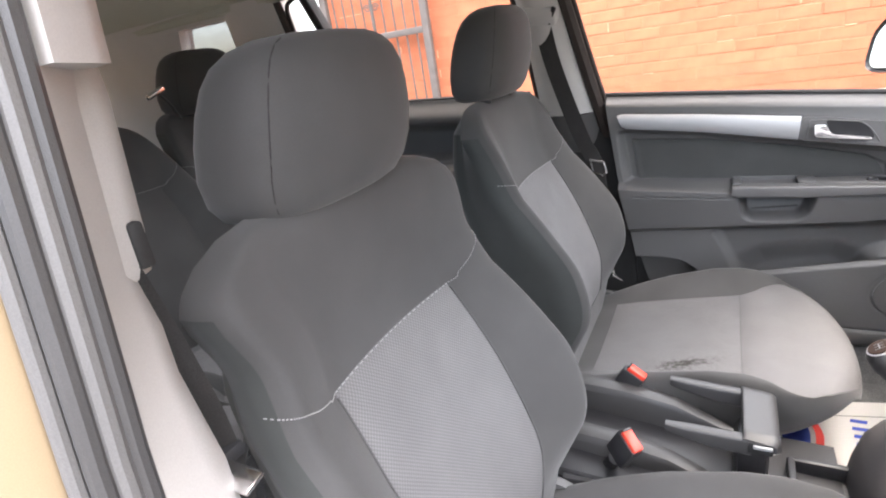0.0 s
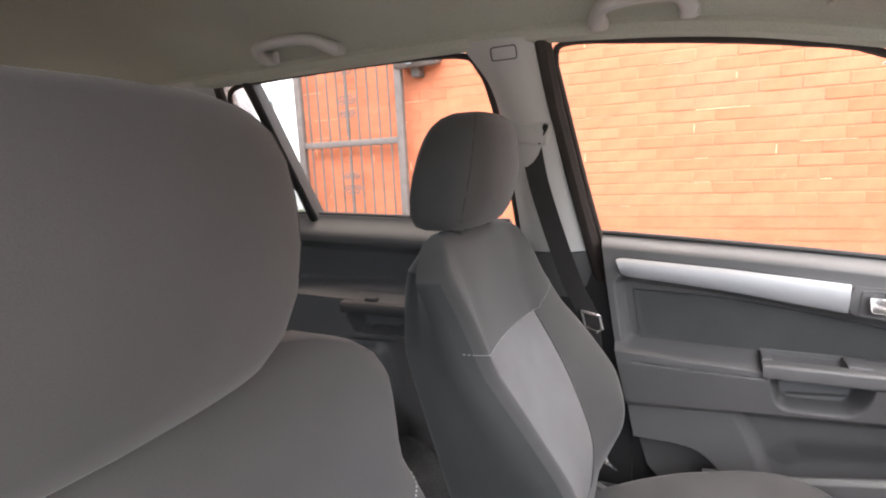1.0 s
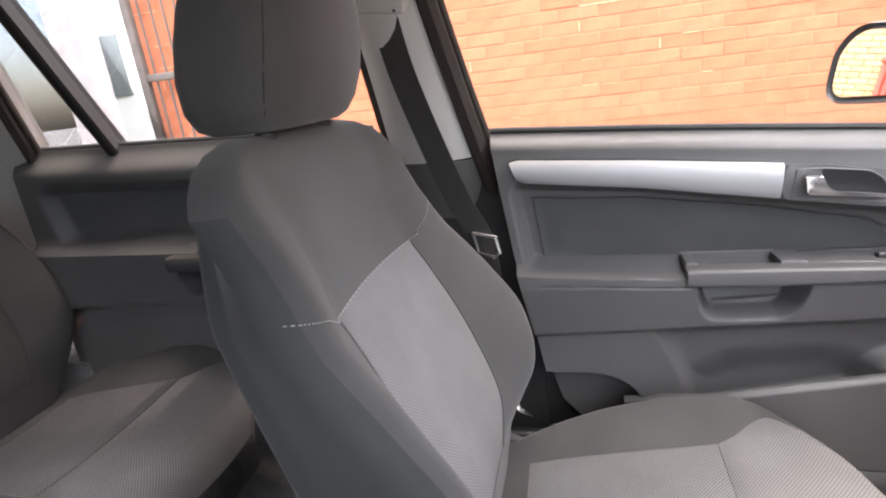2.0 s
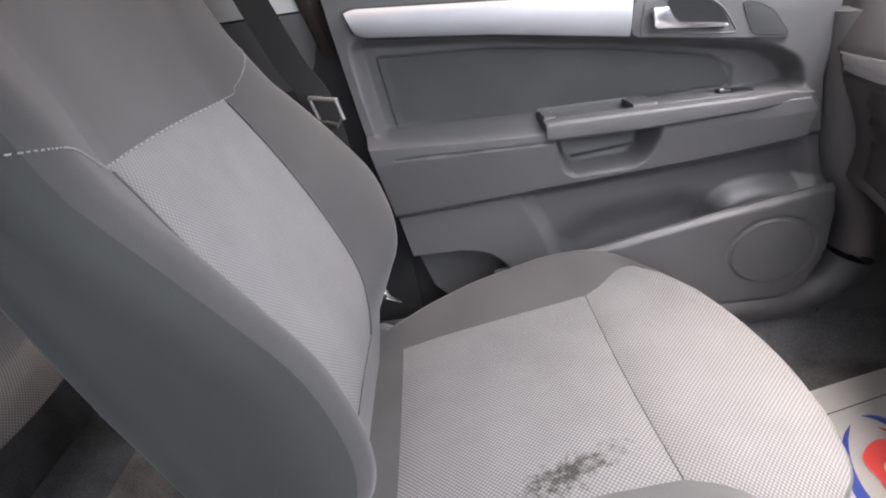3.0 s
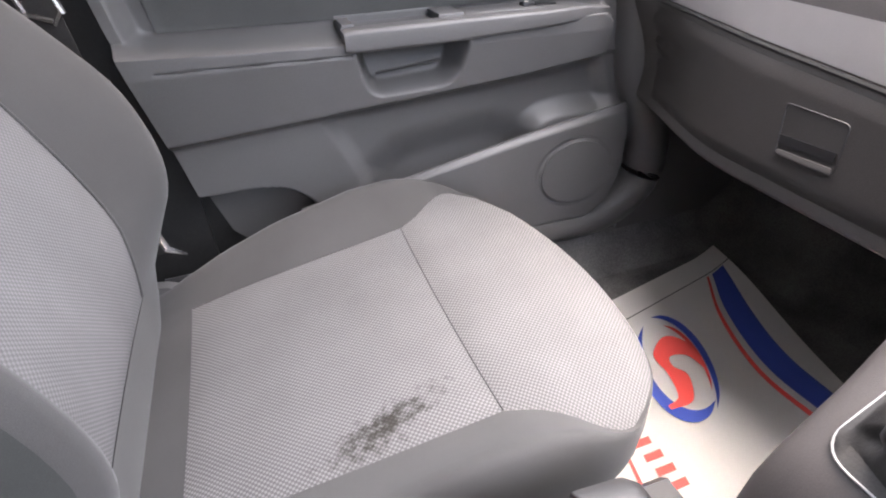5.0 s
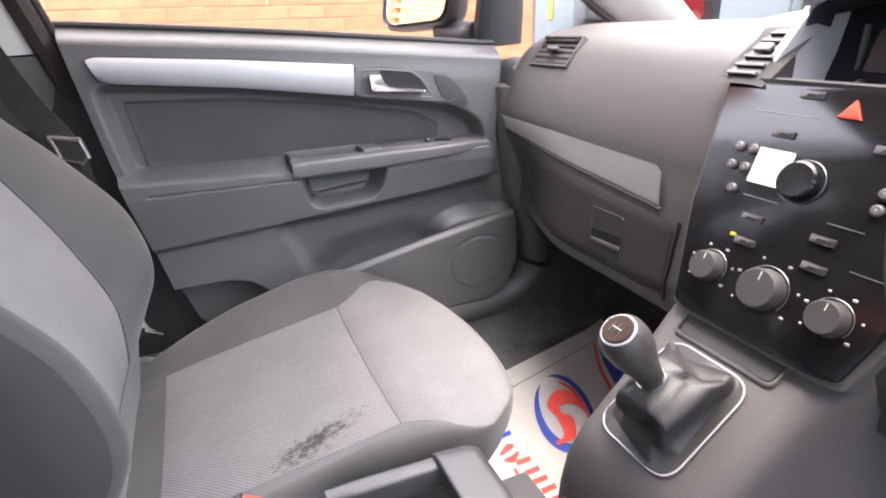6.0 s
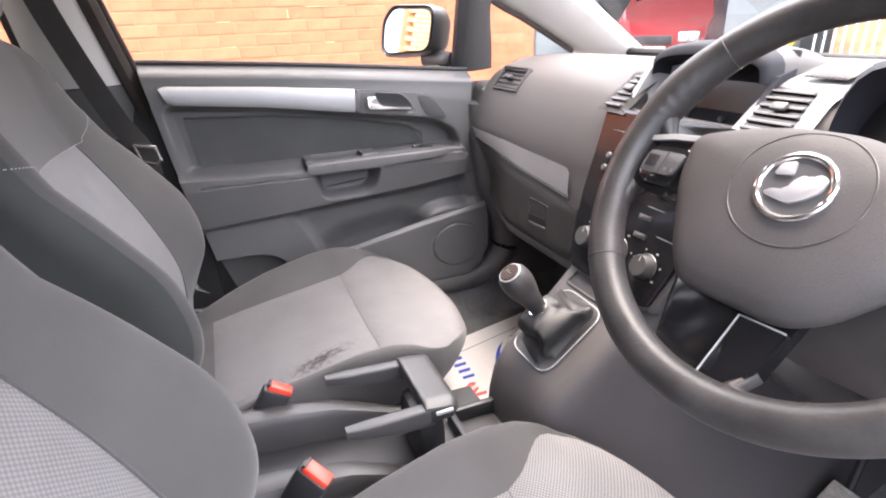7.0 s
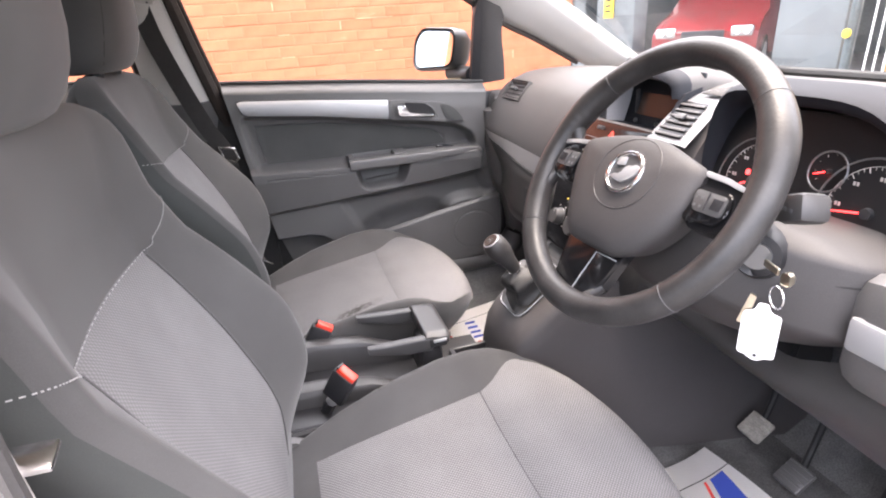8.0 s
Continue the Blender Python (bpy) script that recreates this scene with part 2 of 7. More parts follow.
def part(name, bm, mat, parent=None, label="", smooth=True, angle=35):
    """Links a bmesh, made in world places, as one mesh under a thing or a part."""
    me = bpy.data.meshes.new(name)
    o = ORIGIN[parent.name] if parent else Vector((0, 0, 0))
    bmesh.ops.recalc_face_normals(bm, faces=bm.faces)
    if parent:
        bmesh.ops.translate(bm, verts=bm.verts, vec=-o)
    if smooth:
        for f in bm.faces:
            f.smooth = True
        for e in bm.edges:
            e.smooth = len(e.link_faces) != 2 or e.calc_face_angle(0) < radians(angle)
    bm.to_mesh(me)
    bm.free()
    me.materials.append(mat)
    ob = new(name, me)
    if parent:
        ob.parent = parent
        ORIGIN[ob.name] = o
    return tagged(ob, label)


def single(name, bm, mat, label, category, group="", kind="", smooth=True, at=None):
    """A thing of one mesh."""
    if at is not None:
        bmesh.ops.translate(bm, verts=bm.verts, vec=-Vector(at))
    ob = part(name, bm, mat, None, "", smooth)
    if at is not None:
        ob.location = at
    return tagged(ob, label, category, group, kind)


def box(bm, c, size, r=0.004, rot=None, seg=2):
    """A bevelled box round c; rot: a 3x3 turn."""
    g = bmesh.ops.create_cube(bm, size=1)
    vs = g["verts"]
    bmesh.ops.scale(bm, vec=size, verts=vs)
    es = list({e for v in vs for e in v.link_edges})
    if r:
        res = bmesh.ops.bevel(bm, geom=es, offset=min(r, min(size) * 0.49), segments=seg, affect="EDGES", profile=0.5)
        vs = list({v for f in res["faces"] for v in f.verts} | {v for v in vs if v.is_valid})
    if rot is not None:
        bmesh.ops.rotate(bm, cent=(0, 0, 0), matrix=rot, verts=vs)
    bmesh.ops.translate(bm, vec=c, verts=vs)
    return bm


def fresh():
    return bmesh.new()


def loft(bm, rings, closed=True, caps=True):
    """Skins a list of rings of equally many points."""
    rows = [[bm.verts.new(p) for p in ring] for ring in rings]
    n = len(rows[0])
    for a, b in zip(rows, rows[1:]):
        for i in range(n if closed else n - 1):
            j = (i + 1) % n
            try:
                bm.faces.new((a[i], a[j], b[j], b[i]))
            except ValueError:
                pass
    if caps and closed:
        bm.faces.new(rows[0]), bm.faces.new(rows[-1])
    return bm


def tube(bm, path, radius, sides=10, caps=True, flat=1.0):
    """A round rod along a path; radius may be a list."""
    path = [Vector(p) for p in path]
    rings = []
    up = Vector((0, 0, 1))
    for i, p in enumerate(path):
        d = (path[min(i + 1, len(path) - 1)] - path[max(i - 1, 0)]).normalized()
        if abs(d.dot(up)) > 0.97:
            up = Vector((1, 0, 0)) if abs(d.x) < 0.9 else Vector((0, 1, 0))
        a = d.cross(up).normalized()
        b = a.cross(d).normalized()
        r = radius[i] if isinstance(radius, (list, tuple)) else radius
        rings.append([p + a * r * math.cos(t) + b * r * flat * math.sin(t) for t in (2 * math.pi * k / sides for k in range(sides))])
    return loft(bm, rings, True, caps)


def curve(points, n=24):
    """A smooth line through points (Catmull-Rom)."""
    P = [Vector(p) for p in points]
    P = [2 * P[0] - P[1]] + P + [2 * P[-1] - P[-2]]
    out = []
    seg = len(P) - 3
    for k in range(n + 1):
        s = k / n * seg
        i = min(int(s), seg - 1)
        t = s - i
        a, b, c, d = P[i:i + 4]
        out.append(0.5 * ((2 * b) + (c - a) * t + (2 * a - 5 * b + 4 * c - d) * t * t + (3 * b - a - 3 * c + d) * t ** 3))
    return out


def plate(bm, outline, to, thick, bevel=0.0, seg=2):
    """A flat plate: outline of (a, b), to(a, b, d) gives the place at depth d."""
    lo = [bm.verts.new(to(a, b, 0)) for a, b in outline]
    hi = [bm.verts.new(to(a, b, thick)) for a, b in outline]
    n = len(outline)
    top = bm.faces.new(hi)
    bm.faces.new(lo[::-1])
    for i in range(n):
        bm.faces.new((lo[i], lo[(i + 1) % n], hi[(i + 1) % n], hi[i]))
    if bevel:
        bmesh.ops.bevel(bm, geom=list(top.edges), offset=bevel, segments=seg, affect="EDGES", profile=0.5)
    return bm


def rounded(points, r=0.01, n=4):
    """An outline with its corners rounded."""
    out = []
    m = len(points)
    for i in range(m):
        p, a, b = (Vector(points[k % m]) for k in (i, i - 1, i + 1))
        da, db = (a - p), (b - p)
        k = min(r, da.length * 0.45, db.length * 0.45)
        s, e = p + da.normalized() * k, p + db.normalized() * k
        for j in range(n + 1):
            t = j / n
            q = s * (1 - t) ** 2 + p * 2 * t * (1 - t) + e * t * t
            out.append((q.x, q.y))
    return out


def disc(c, r, n=24, sy=1.0):
    return [(c[0] + r * math.cos(2 * math.pi * k / n), c[1] + r * sy * math.sin(2 * math.pi * k / n)) for k in range(n)]


def lerp(xs, ys, x):
    return float(np.interp(x, xs, ys))


def smooth(a, b, x):
    t = np.clip((x - a) / (b - a), 0, 1)
    return t * t * (3 - 2 * t)


def signed(poly, x, z):
    """Signed distance to a polygon, negative inside (arrays)."""
    P = np.array(poly, float)
    d = np.full(x.shape, 1e9)
    s = np.ones(x.shape)
    for i in range(len(P)):
        a, b = P[i], P[i - 1]
        ex, ez = b - a
        wx, wz = x - a[0], z - a[1]
        t = np.clip((wx * ex + wz * ez) / (ex * ex + ez * ez), 0, 1)
        d = np.minimum(d, (wx - ex * t) ** 2 + (wz - ez * t) ** 2)
        c1, c2, c3 = z >= a[1], z < b[1], ex * wz > ez * wx
        s = np.where((c1 & c2 & c3) | (~c1 & ~c2 & ~c3), -s, s)
    return s * np.sqrt(d)


def grid_mesh(bm, P, flip=False):
    """Faces over an array of places [rows, columns, 3]."""
    R, C = P.shape[:2]
    vs = [[bm.verts.new(P[i, j]) for j in range(C)] for i in range(R)]
    for i in range(R - 1):
        for j in range(C - 1):
            bm.faces.new((vs[i][j], vs[i][j + 1], vs[i + 1][j + 1], vs[i + 1][j]))
    return bm


def text_bars(bm, to, x0, y0, widths, height, gap, thick=0.0006):
    """Plain bars in place of writing."""
    x = x0
    for w in widths:
        plate(bm, [(x, y0), (x + w, y0), (x + w, y0 + height), (x, y0 + height)], to, thick)
        x += w + gap
    return bm

# ---- the car's shell ----
FLOOR = 0.375


def lean(z):
    """Half width of the side glass at a height."""
    return 0.75 - 0.34 * (z - 1.11)


def side(x, z, s, out=0.0):
    return Vector((x, s * (lean(z) + out), z))


# floor with its tunnel and rising toe boards
FX = [-2.15, -1.0, -0.30, -0.28, 0.85, 1.15, 1.19, 1.29, 1.32]
FZ = [0.60, 0.60, 0.44, FLOOR, FLOOR, FLOOR, FLOOR + 0.02, 0.60, 0.95]
ys = np.linspace(-0.74, 0.74, 61)
P = np.zeros((60, 61, 3))
for i, x in enumerate(np.linspace(-2.15, 1.32, 60)):
    z0 = lerp(FX, FZ, x)
    tun = 0.17 * (1 - smooth(0.06, 0.15, np.abs(ys))) * float(smooth(-0.5, 0.0, x)) * (1 - float(smooth(0.95, 1.12, x)))
    sill = 0.10 * smooth(0.62, 0.70, np.abs(ys))
    P[i] = np.stack([np.full(61, x), ys, np.maximum(z0 + tun, z0 + sill)], 1)
bm = grid_mesh(fresh(), P)
g = bmesh.ops.extrude_face_region(bm, geom=bm.faces[:])
bmesh.ops.translate(bm, vec=(0, 0, -0.03), verts=[v for v in g["geom"] if isinstance(v, bmesh.types.BMVert)])
tagged(part("floor", bm, CARPET), "black carpeted car floor with a raised centre tunnel", "floor", kind="structure")

# roof lining: a shallow dome that turns down to the side rails
RAILX = [-2.15, -1.30, -0.90, -0.20, 0.05, 0.20, 0.335, 0.46, 0.56, 0.64]
RAILZ = [1.50, 1.525, 1.528, 1.528, 1.522, 1.512, 1.495, 1.474, 1.453, 1.432]


def rail_z(x):
    return lerp(RAILX, RAILZ, x)


xs = np.linspace(-2.15, 0.66, 50)
P = np.zeros((50, 49, 3))
for i, x in enumerate(xs):
    zr = rail_z(x)
    yr = lean(zr)
    crown = 0.085 + 0.02 * lerp([-2.1, -0.6, 0.66], [0, 1, 0.3], x)
    for j, u in enumerate(np.linspace(-1, 1, 49)):
        y = u * yr
        drop = 1 - (1 - abs(u) ** 4.5) * 1.0
        P[i, j] = (x, y, zr + crown * (1 - drop) ** 0.8)
bm = grid_mesh(fresh(), P)
g = bmesh.ops.extrude_face_region(bm, geom=bm.faces[:])
bmesh.ops.translate(bm, vec=(0, 0, 0.012), verts=[v for v in g["geom"] if isinstance(v, bmesh.types.BMVert)])
tagged(part("ceiling", bm, LINING), "pale grey fabric roof lining of the car", "headliner", kind="structure")
# outer roof skin
P2 = P.copy()
P2[:, :, 2] += 0.045
P2[:, :, 1] *= 1.06
bm = grid_mesh(fresh(), P2)
g = bmesh.ops.extrude_face_region(bm, geom=bm.faces[:])
bmesh.ops.translate(bm, vec=(0, 0, 0.008), verts=[v for v in g["geom"] if isinstance(v, bmesh.types.BMVert)])
tagged(part("roof", bm, GOLD), "beige-gold painted steel car roof", "roof", kind="structure")


def bar(path_in, path_out, s, depth=0.035, bulge=0.012, name="trim", mat=TRIM_LIGHT, n=16, label="", cat="trim", off=0.0):
    """A pillar cover between two edge lines of (x, z) on the side glass."""
    A, B = curve([(x, z, 0) for x, z in path_in], n), curve([(x, z, 0) for x, z in path_out], n)
    rings = []
    for a, b in zip(A, B):
        ring = []
        for k in range(9):
            t = k / 8
            x, z = a.x * (1 - t) + b.x * t, a.y * (1 - t) + b.y * t
            d = -bulge * (1 - abs(2 * t - 1) ** 2.5) * 1.0 - off - 0.01
            ring.append(side(x, z, s, d))
        for k in range(8, -1, -4):
            t = k / 8
            x, z = a.x * (1 - t) + b.x * t, a.y * (1 - t) + b.y * t
            ring.append(side(x, z, s, depth))
        rings.append(ring)
    return tagged(part(name, loft(fresh(), rings), mat), label, cat, kind="structure")


def strip(points, r, s, name, mat, label, cat, out=0.0, flat=1.0):
    p = curve([tuple(side(x, z, s, out)) for x, z in points], 30)
    return tagged(part(name, tube(fresh(), p, r, 8, True, flat), mat), label, cat, kind="structure")


for s in (1, -1):
    if s > 0:
        # centre pillar: pale cover above, dark cover below
        bar([(0.078, 1.08), (0.045, 1.27), (0.022, 1.42), (0.010, 1.53)], [(-0.070, 1.08), (-0.078, 1.30), (-0.095, 1.44), (-0.150, 1.535)], s, 0.05, 0.03,
            "pillar_upper_cover", label="pale grey plastic cover of the centre door pillar", cat="pillar")
        bar([(0.215, 0.47), (0.17, 0.66), (0.120, 0.89), (0.082, 1.077)], [(0.02, 0.47), (-0.02, 0.66), (-0.05, 0.89), (-0.068, 1.077)], s, 0.05, 0.025,
            "pillar_lower_cover", PLASTIC, label="charcoal plastic lower cover of the centre door pillar", cat="pillar", off=0.0)
    # rear pillars and the panels between the rear windows
    bar([(-0.645, 1.12), (-0.684, 1.30), (-0.722, 1.48), (-0.738, 1.545)], [(-0.675, 1.12), (-0.714, 1.30), (-0.752, 1.48), (-0.768, 1.545)], s, 0.03, 0.006, "window_divider", RUBBER,
        label="black divider bar of the rear door window", cat="trim")
    bar([(-0.895, 0.95), (-0.875, 1.20), (-0.855, 1.40), (-0.848, 1.54)], [(-1.17, 0.95), (-1.14, 1.20), (-1.10, 1.42), (-1.08, 1.54)], s, 0.05, 0.02,
        "rear_pillar_cover", label="pale grey cover of the pillar behind the rear door", cat="pillar")
    bar([(-1.50, 0.95), (-1.46, 1.20), (-1.385, 1.40), (-1.30, 1.545)], [(-2.19, 0.95), (-2.18, 1.20), (-2.17, 1.42), (-2.16, 1.56)], s, 0.05, 0.02,
        "tail_pillar_cover", label="pale grey cover of the rearmost pillar", cat="pillar")
    bar([(-0.95, 0.60), (-0.95, 0.90), (-0.95, 1.19)], [(-2.12, 0.60), (-2.12, 0.90), (-2.10, 1.24)], s, 0.05, 0.02,
        "boot_side_panel", label="pale grey plastic side panel of the boot", cat="panel")
    bar([(-1.05, 1.505), (-1.05, 1.52), (-1.05, 1.55)], [(-1.80, 1.505), (-1.80, 1.52), (-1.80, 1.55)], s, 0.04, 0.01,
        "quarter_window_header", label="pale grey trim above the rear quarter window", cat="trim")
    strip([(-0.882, 1.12), (-0.869, 1.25), (-0.852, 1.42), (-0.846, 1.52)], 0.013, s, "door_seal", SEAL, "dark rubber seal at the rear edge of the back door", "seal", -0.006)
    # roof rails over the doors
    strip([(-2.1, 1.525), (-0.9, 1.540), (-0.2, 1.543), (0.05, 1.538), (0.335, 1.512), (0.56, 1.468), (0.66, 1.444)], 0.022, s, "roof_rail", LINING,
          "padded roof edge above the doors", "trim", -0.005)
    # windscreen pillar and the slim pillar before the quarter light
    lowedge = curve([(0.58, 1.425, 0), (0.75, 1.345, 0), (0.942, 1.232, 0), (1.06, 1.178, 0), (1.22, 1.098, 0), (1.36, 1.035, 0)], 24)
    topedge = curve([(0.64, 1.475, 0), (0.86, 1.385, 0), (1.10, 1.268, 0), (1.24, 1.190, 0), (1.38, 1.108, 0), (1.47, 1.055, 0)], 24)
    rings = []
    for a, c in zip(lowedge, topedge):
        ring = [side(a.x, a.y, s, 0.03), side(a.x, a.y, s, -0.004)]
        for k in range(1, 8):
            t = k / 8
            ring.append(side(a.x + (c.x - a.x) * t, a.y + (c.y - a.y) * t, s, -0.004 - 0.046 * t - 0.010 * math.sin(math.pi * t)))
        ring += [side(c.x, c.y, s, -0.05), side(c.x + 0.01, c.y + 0.008, s, -0.045), side(c.x + 0.02, c.y + 0.012, s, 0.02)]
        rings.append(ring)
    tagged(part("windscreen_pillar", loft(fresh(), rings), TRIM_LIGHT, angle=50), "wide pale grey windscreen pillar cover", "pillar", kind="structure")
    strip([(0.60, 1.408), (0.75, 1.335), (0.942, 1.224), (1.06, 1.170), (1.23, 1.084)], 0.007, s, "windscreen_pillar_edge", SEAL,
          "dark rubber edge along the windscreen pillar", "trim", 0.004)
    bar([(0.875, 1.05), (0.868, 1.15), (0.862, 1.24), (0.850, 1.30)], [(0.968, 1.055), (0.957, 1.12), (0.940, 1.20), (0.945, 1.258)], s, 0.04, 0.012,
        "quarter_light_pillar", PLASTIC_MID, label="grey plastic cover before the quarter light", cat="pillar")
    # outer sill
    b = fresh()
    box(b, (-0.4, s * 0.80, 0.36), (2.6, 0.12, 0.16), 0.03)
    tagged(part("door_sill", b, GOLD), "beige-gold painted door sill", "sill", kind="structure")

# rubber seals round the passenger window and the bare driver's opening
strip([(0.13, 1.02), (0.108, 1.115), (0.080, 1.25), (0.050, 1.42), (0.040, 1.495), (0.070, 1.517), (0.196, 1.505), (0.334, 1.488), (0.459, 1.468), (0.56, 1.444), (0.70, 1.37), (0.86, 1.275)],
      0.007, 1, "window_seal", SEAL, "dark brown rubber seal round the door window", "seal", 0.004)
strip([(0.137, 0.86), (0.092, 1.09), (0.061, 1.25), (0.031, 1.42), (0.018, 1.53)], 0.018, 1, "door_seal", SEAL, "dark rubber door seal on the pillar", "seal", -0.004)
strip([(-0.08, 1.12), (-0.088, 1.30), (-0.103, 1.43), (-0.125, 1.492), (-0.17, 1.521), (-0.40, 1.528), (-0.70, 1.524), (-0.79, 1.518), (-0.828, 1.495), (-0.838, 1.42), (-0.852, 1.28), (-0.866, 1.14)],
      0.007, 1, "window_seal", SEAL, "dark rubber seal round the rear door window", "seal", 0.004)
# the driver's centre pillar, seen from the open doorway
def post_point(x, y, z):
    return Vector((x - 0.05 * (z - 1.1), y + 0.014 + (0.13 if z > 1.1 else 0.05) * (z - 1.1), z))


LEVELS = [0.45, 0.60, 0.80, 0.95, 1.05, 1.12, 1.155, 1.175, 1.20, 1.30, 1.40, 1.50, 1.56]
rings = []
for z in LEVELS:
    wide = lerp([0.45, 1.05, 1.10, 1.12, 1.155, 1.175, 1.20, 1.56], [0.050, 0.038, 0.034, 0.018, 0.014, 0.006, 0.0, 0.0], z)
    rings.append([post_point(x, y, z) for x, y in ((0.005, -0.618), (0.048 + wide, -0.630 + wide * 0.1), (0.071 + wide * 0.75, -0.650), (0.098 + wide * 0.4, -0.673), (0.123, -0.694), (0.118, -0.705), (-0.08, -0.705), (-0.11, -0.66), (-0.08, -0.625), (0.0, -0.612))])
tagged(part("pillar_cover", loft(fresh(), rings), TRIM_LIGHT, angle=50), "pale grey plastic cover of the driver's door pillar", "pillar", kind="structure")
rings = []
for z in (1.330, 1.340, 1.42, 1.50, 1.56):
    rings.append([post_point(x, y, z) for x, y in ((0.030, -0.620), (0.088, -0.633), (0.102, -0.651), (0.116, -0.670), (0.130, -0.689), (0.0, -0.69), (-0.02, -0.625))])
tagged(part("pillar_upper_shell", loft(fresh(), rings), TRIM_LIGHT, angle=50), "pale grey upper shell over the driver's belt guide", "pillar", kind="structure")
rings = []
for z in (1.190, 1.200, 1.31, 1.333):
    t = 0.0 if 1.195 < z < 1.32 else -0.004
    rings.append([post_point(x + t, y, z) for x, y in ((0.010, -0.608), (0.050, -0.616), (0.060, -0.633), (0.070, -0.650), (0.0, -0.64))])
tagged(part("belt_guide_cover", loft(fresh(), rings), TRIM_LIGHT, angle=50), "pale grey belt guide cover on the driver's pillar", "pillar", kind="structure")
tagged(part("belt_slot", box(fresh(), post_point(0.058, -0.628, 1.213), (0.010, 0.012, 0.034), 0.003), RUBBER), "dark belt slot in the driver's pillar", "slot", kind="structure")
belt = thing("seat_belt", (0.06, -0.61, 1.03), "black driver's seat belt webbing with a steel tongue", "seat belt")
C = curve([(0.040, -0.626, 1.215), (0.046, -0.612, 1.12), (0.052, -0.606, 1.03), (0.040, -0.604, 0.88), (0.0, -0.600, 0.66), (-0.03, -0.600, 0.50)], 24)
b = grid_mesh(fresh(), np.array([[(p.x + a * 0.012, p.y + a * 0.020, p.z) for a in (-1, -0.5, 0, 0.5, 1)] for p in C]))
bmesh.ops.solidify(b, geom=b.faces[:], thickness=0.0016)
part("webbing", b, WEBBING, belt)
tongue = part("tongue_body", box(fresh(), (0.052, -0.607, 1.028), (0.030, 0.050, 0.014), 0.004), PLASTIC_BLACK, belt)
part("tongue_blade", box(fresh(), (0.084, -0.611, 1.027), (0.046, 0.020, 0.005), 0.002, Euler((0.25, 0.06, 0)).to_matrix()), CHROME, tongue, "bright steel tongue")
for x, y, r, m in ((0.124, -0.700, 0.0065, CHARCOAL), (0.124, -0.710, 0.0065, PLASTIC), (0.121, -0.720, 0.0065, CHARCOAL), (0.113, -0.728, 0.005, PLASTIC)):
    tagged(part("door_seal", tube(fresh(), [post_point(x, y, z) for z in np.linspace(0.45, 1.56, 24)], r, 10), m), "ribbed grey rubber door seal on the driver's pillar", "seal", kind="structure")
rings = []
for z in (0.40, 0.60, 0.80, 0.95, 1.05, 1.12, 1.20, 1.30, 1.40, 1.50, 1.58):
    rings.append([post_point(x, y, z) for x, y in ((0.108, -0.708), (0.108, -0.729), (0.104, -0.745), (0.088, -0.762), (0.050, -0.774), (-0.12, -0.795), (-0.12, -0.72), (0.09, -0.71))])
tagged(part("pillar_outer_skin", loft(fresh(), rings), GOLD, angle=50), "beige-gold painted outside of the driver's door pillar", "pillar", kind="structure")

# tailgate wall with its window, bulkhead under the windscreen
b = fresh()
box(b, (-2.17, 0, 0.90), (0.05, 1.42, 0.66), 0.02)
tagged(part("wall_tailgate", b, TRIM_LIGHT), "pale grey lining of the tailgate", "tailgate", kind="structure")
b = fresh()
for c, z in (((-2.17, 0.715, 1.38), (0.06, 0.09, 0.36)), ((-2.17, -0.715, 1.38), (0.06, 0.09, 0.36)), ((-2.15, 0, 1.575), (0.06, 1.30, 0.09))):
    box(b, c, z, 0.025)
tagged(part("tailgate_frame", b, TRIM_LIGHT), "pale grey frame round the tailgate window", "tailgate", kind="structure")
b = fresh()
box(b, (1.36, 0, 0.72), (0.05, 1.46, 0.66), 0.01)
tagged(part("wall_bulkhead", b, PLASTIC_BLACK), "black bulkhead behind the dashboard", "bulkhead", kind="structure")
b = fresh()
P = np.zeros((12, 13, 3))
for i, t in enumerate(np.linspace(0, 1, 12)):
    for j, u in enumerate(np.linspace(-1, 1, 13)):
        P[i, j] = (1.44 + 0.95 * t - 0.06 * u * u, u * (0.74 - 0.08 * t), 1.045 - 0.16 * t * t - 0.03 * u * u)
grid_mesh(b, P)
g = bmesh.ops.extrude_face_region(b, geom=b.faces[:])
bmesh.ops.translate(b, vec=(0, 0, -0.03), verts=[v for v in g["geom"] if isinstance(v, bmesh.types.BMVert)])
tagged(part("bonnet", b, GOLD), "beige-gold painted car bonnet", "bonnet", kind="structure")


def pane(name, corners, label, mat=GLASS, n=8):
    """A gently bowed window pane between four corners."""
    a, b_, c, d = (Vector(p) for p in corners)
    nrm = (b_ - a).cross(d - a).normalized()
    P = np.zeros((n + 1, n + 1, 3))
    for i in range(n + 1):
        for j in range(n + 1):
            u, v = j / n, i / n
            q = a * (1 - u) * (1 - v) + b_ * u * (1 - v) + c * u * v + d * (1 - u) * v
            P[i, j] = q + nrm * 0.02 * math.sin(math.pi * u) * math.sin(math.pi * v) * 0.3
    bm = grid_mesh(fresh(), P)
    bmesh.ops.solidify(bm, geom=bm.faces[:], thickness=0.004)
    ob = part(name, bm, mat)
    ob.visible_shadow = False
    return tagged(ob, label, "window", kind="structure")


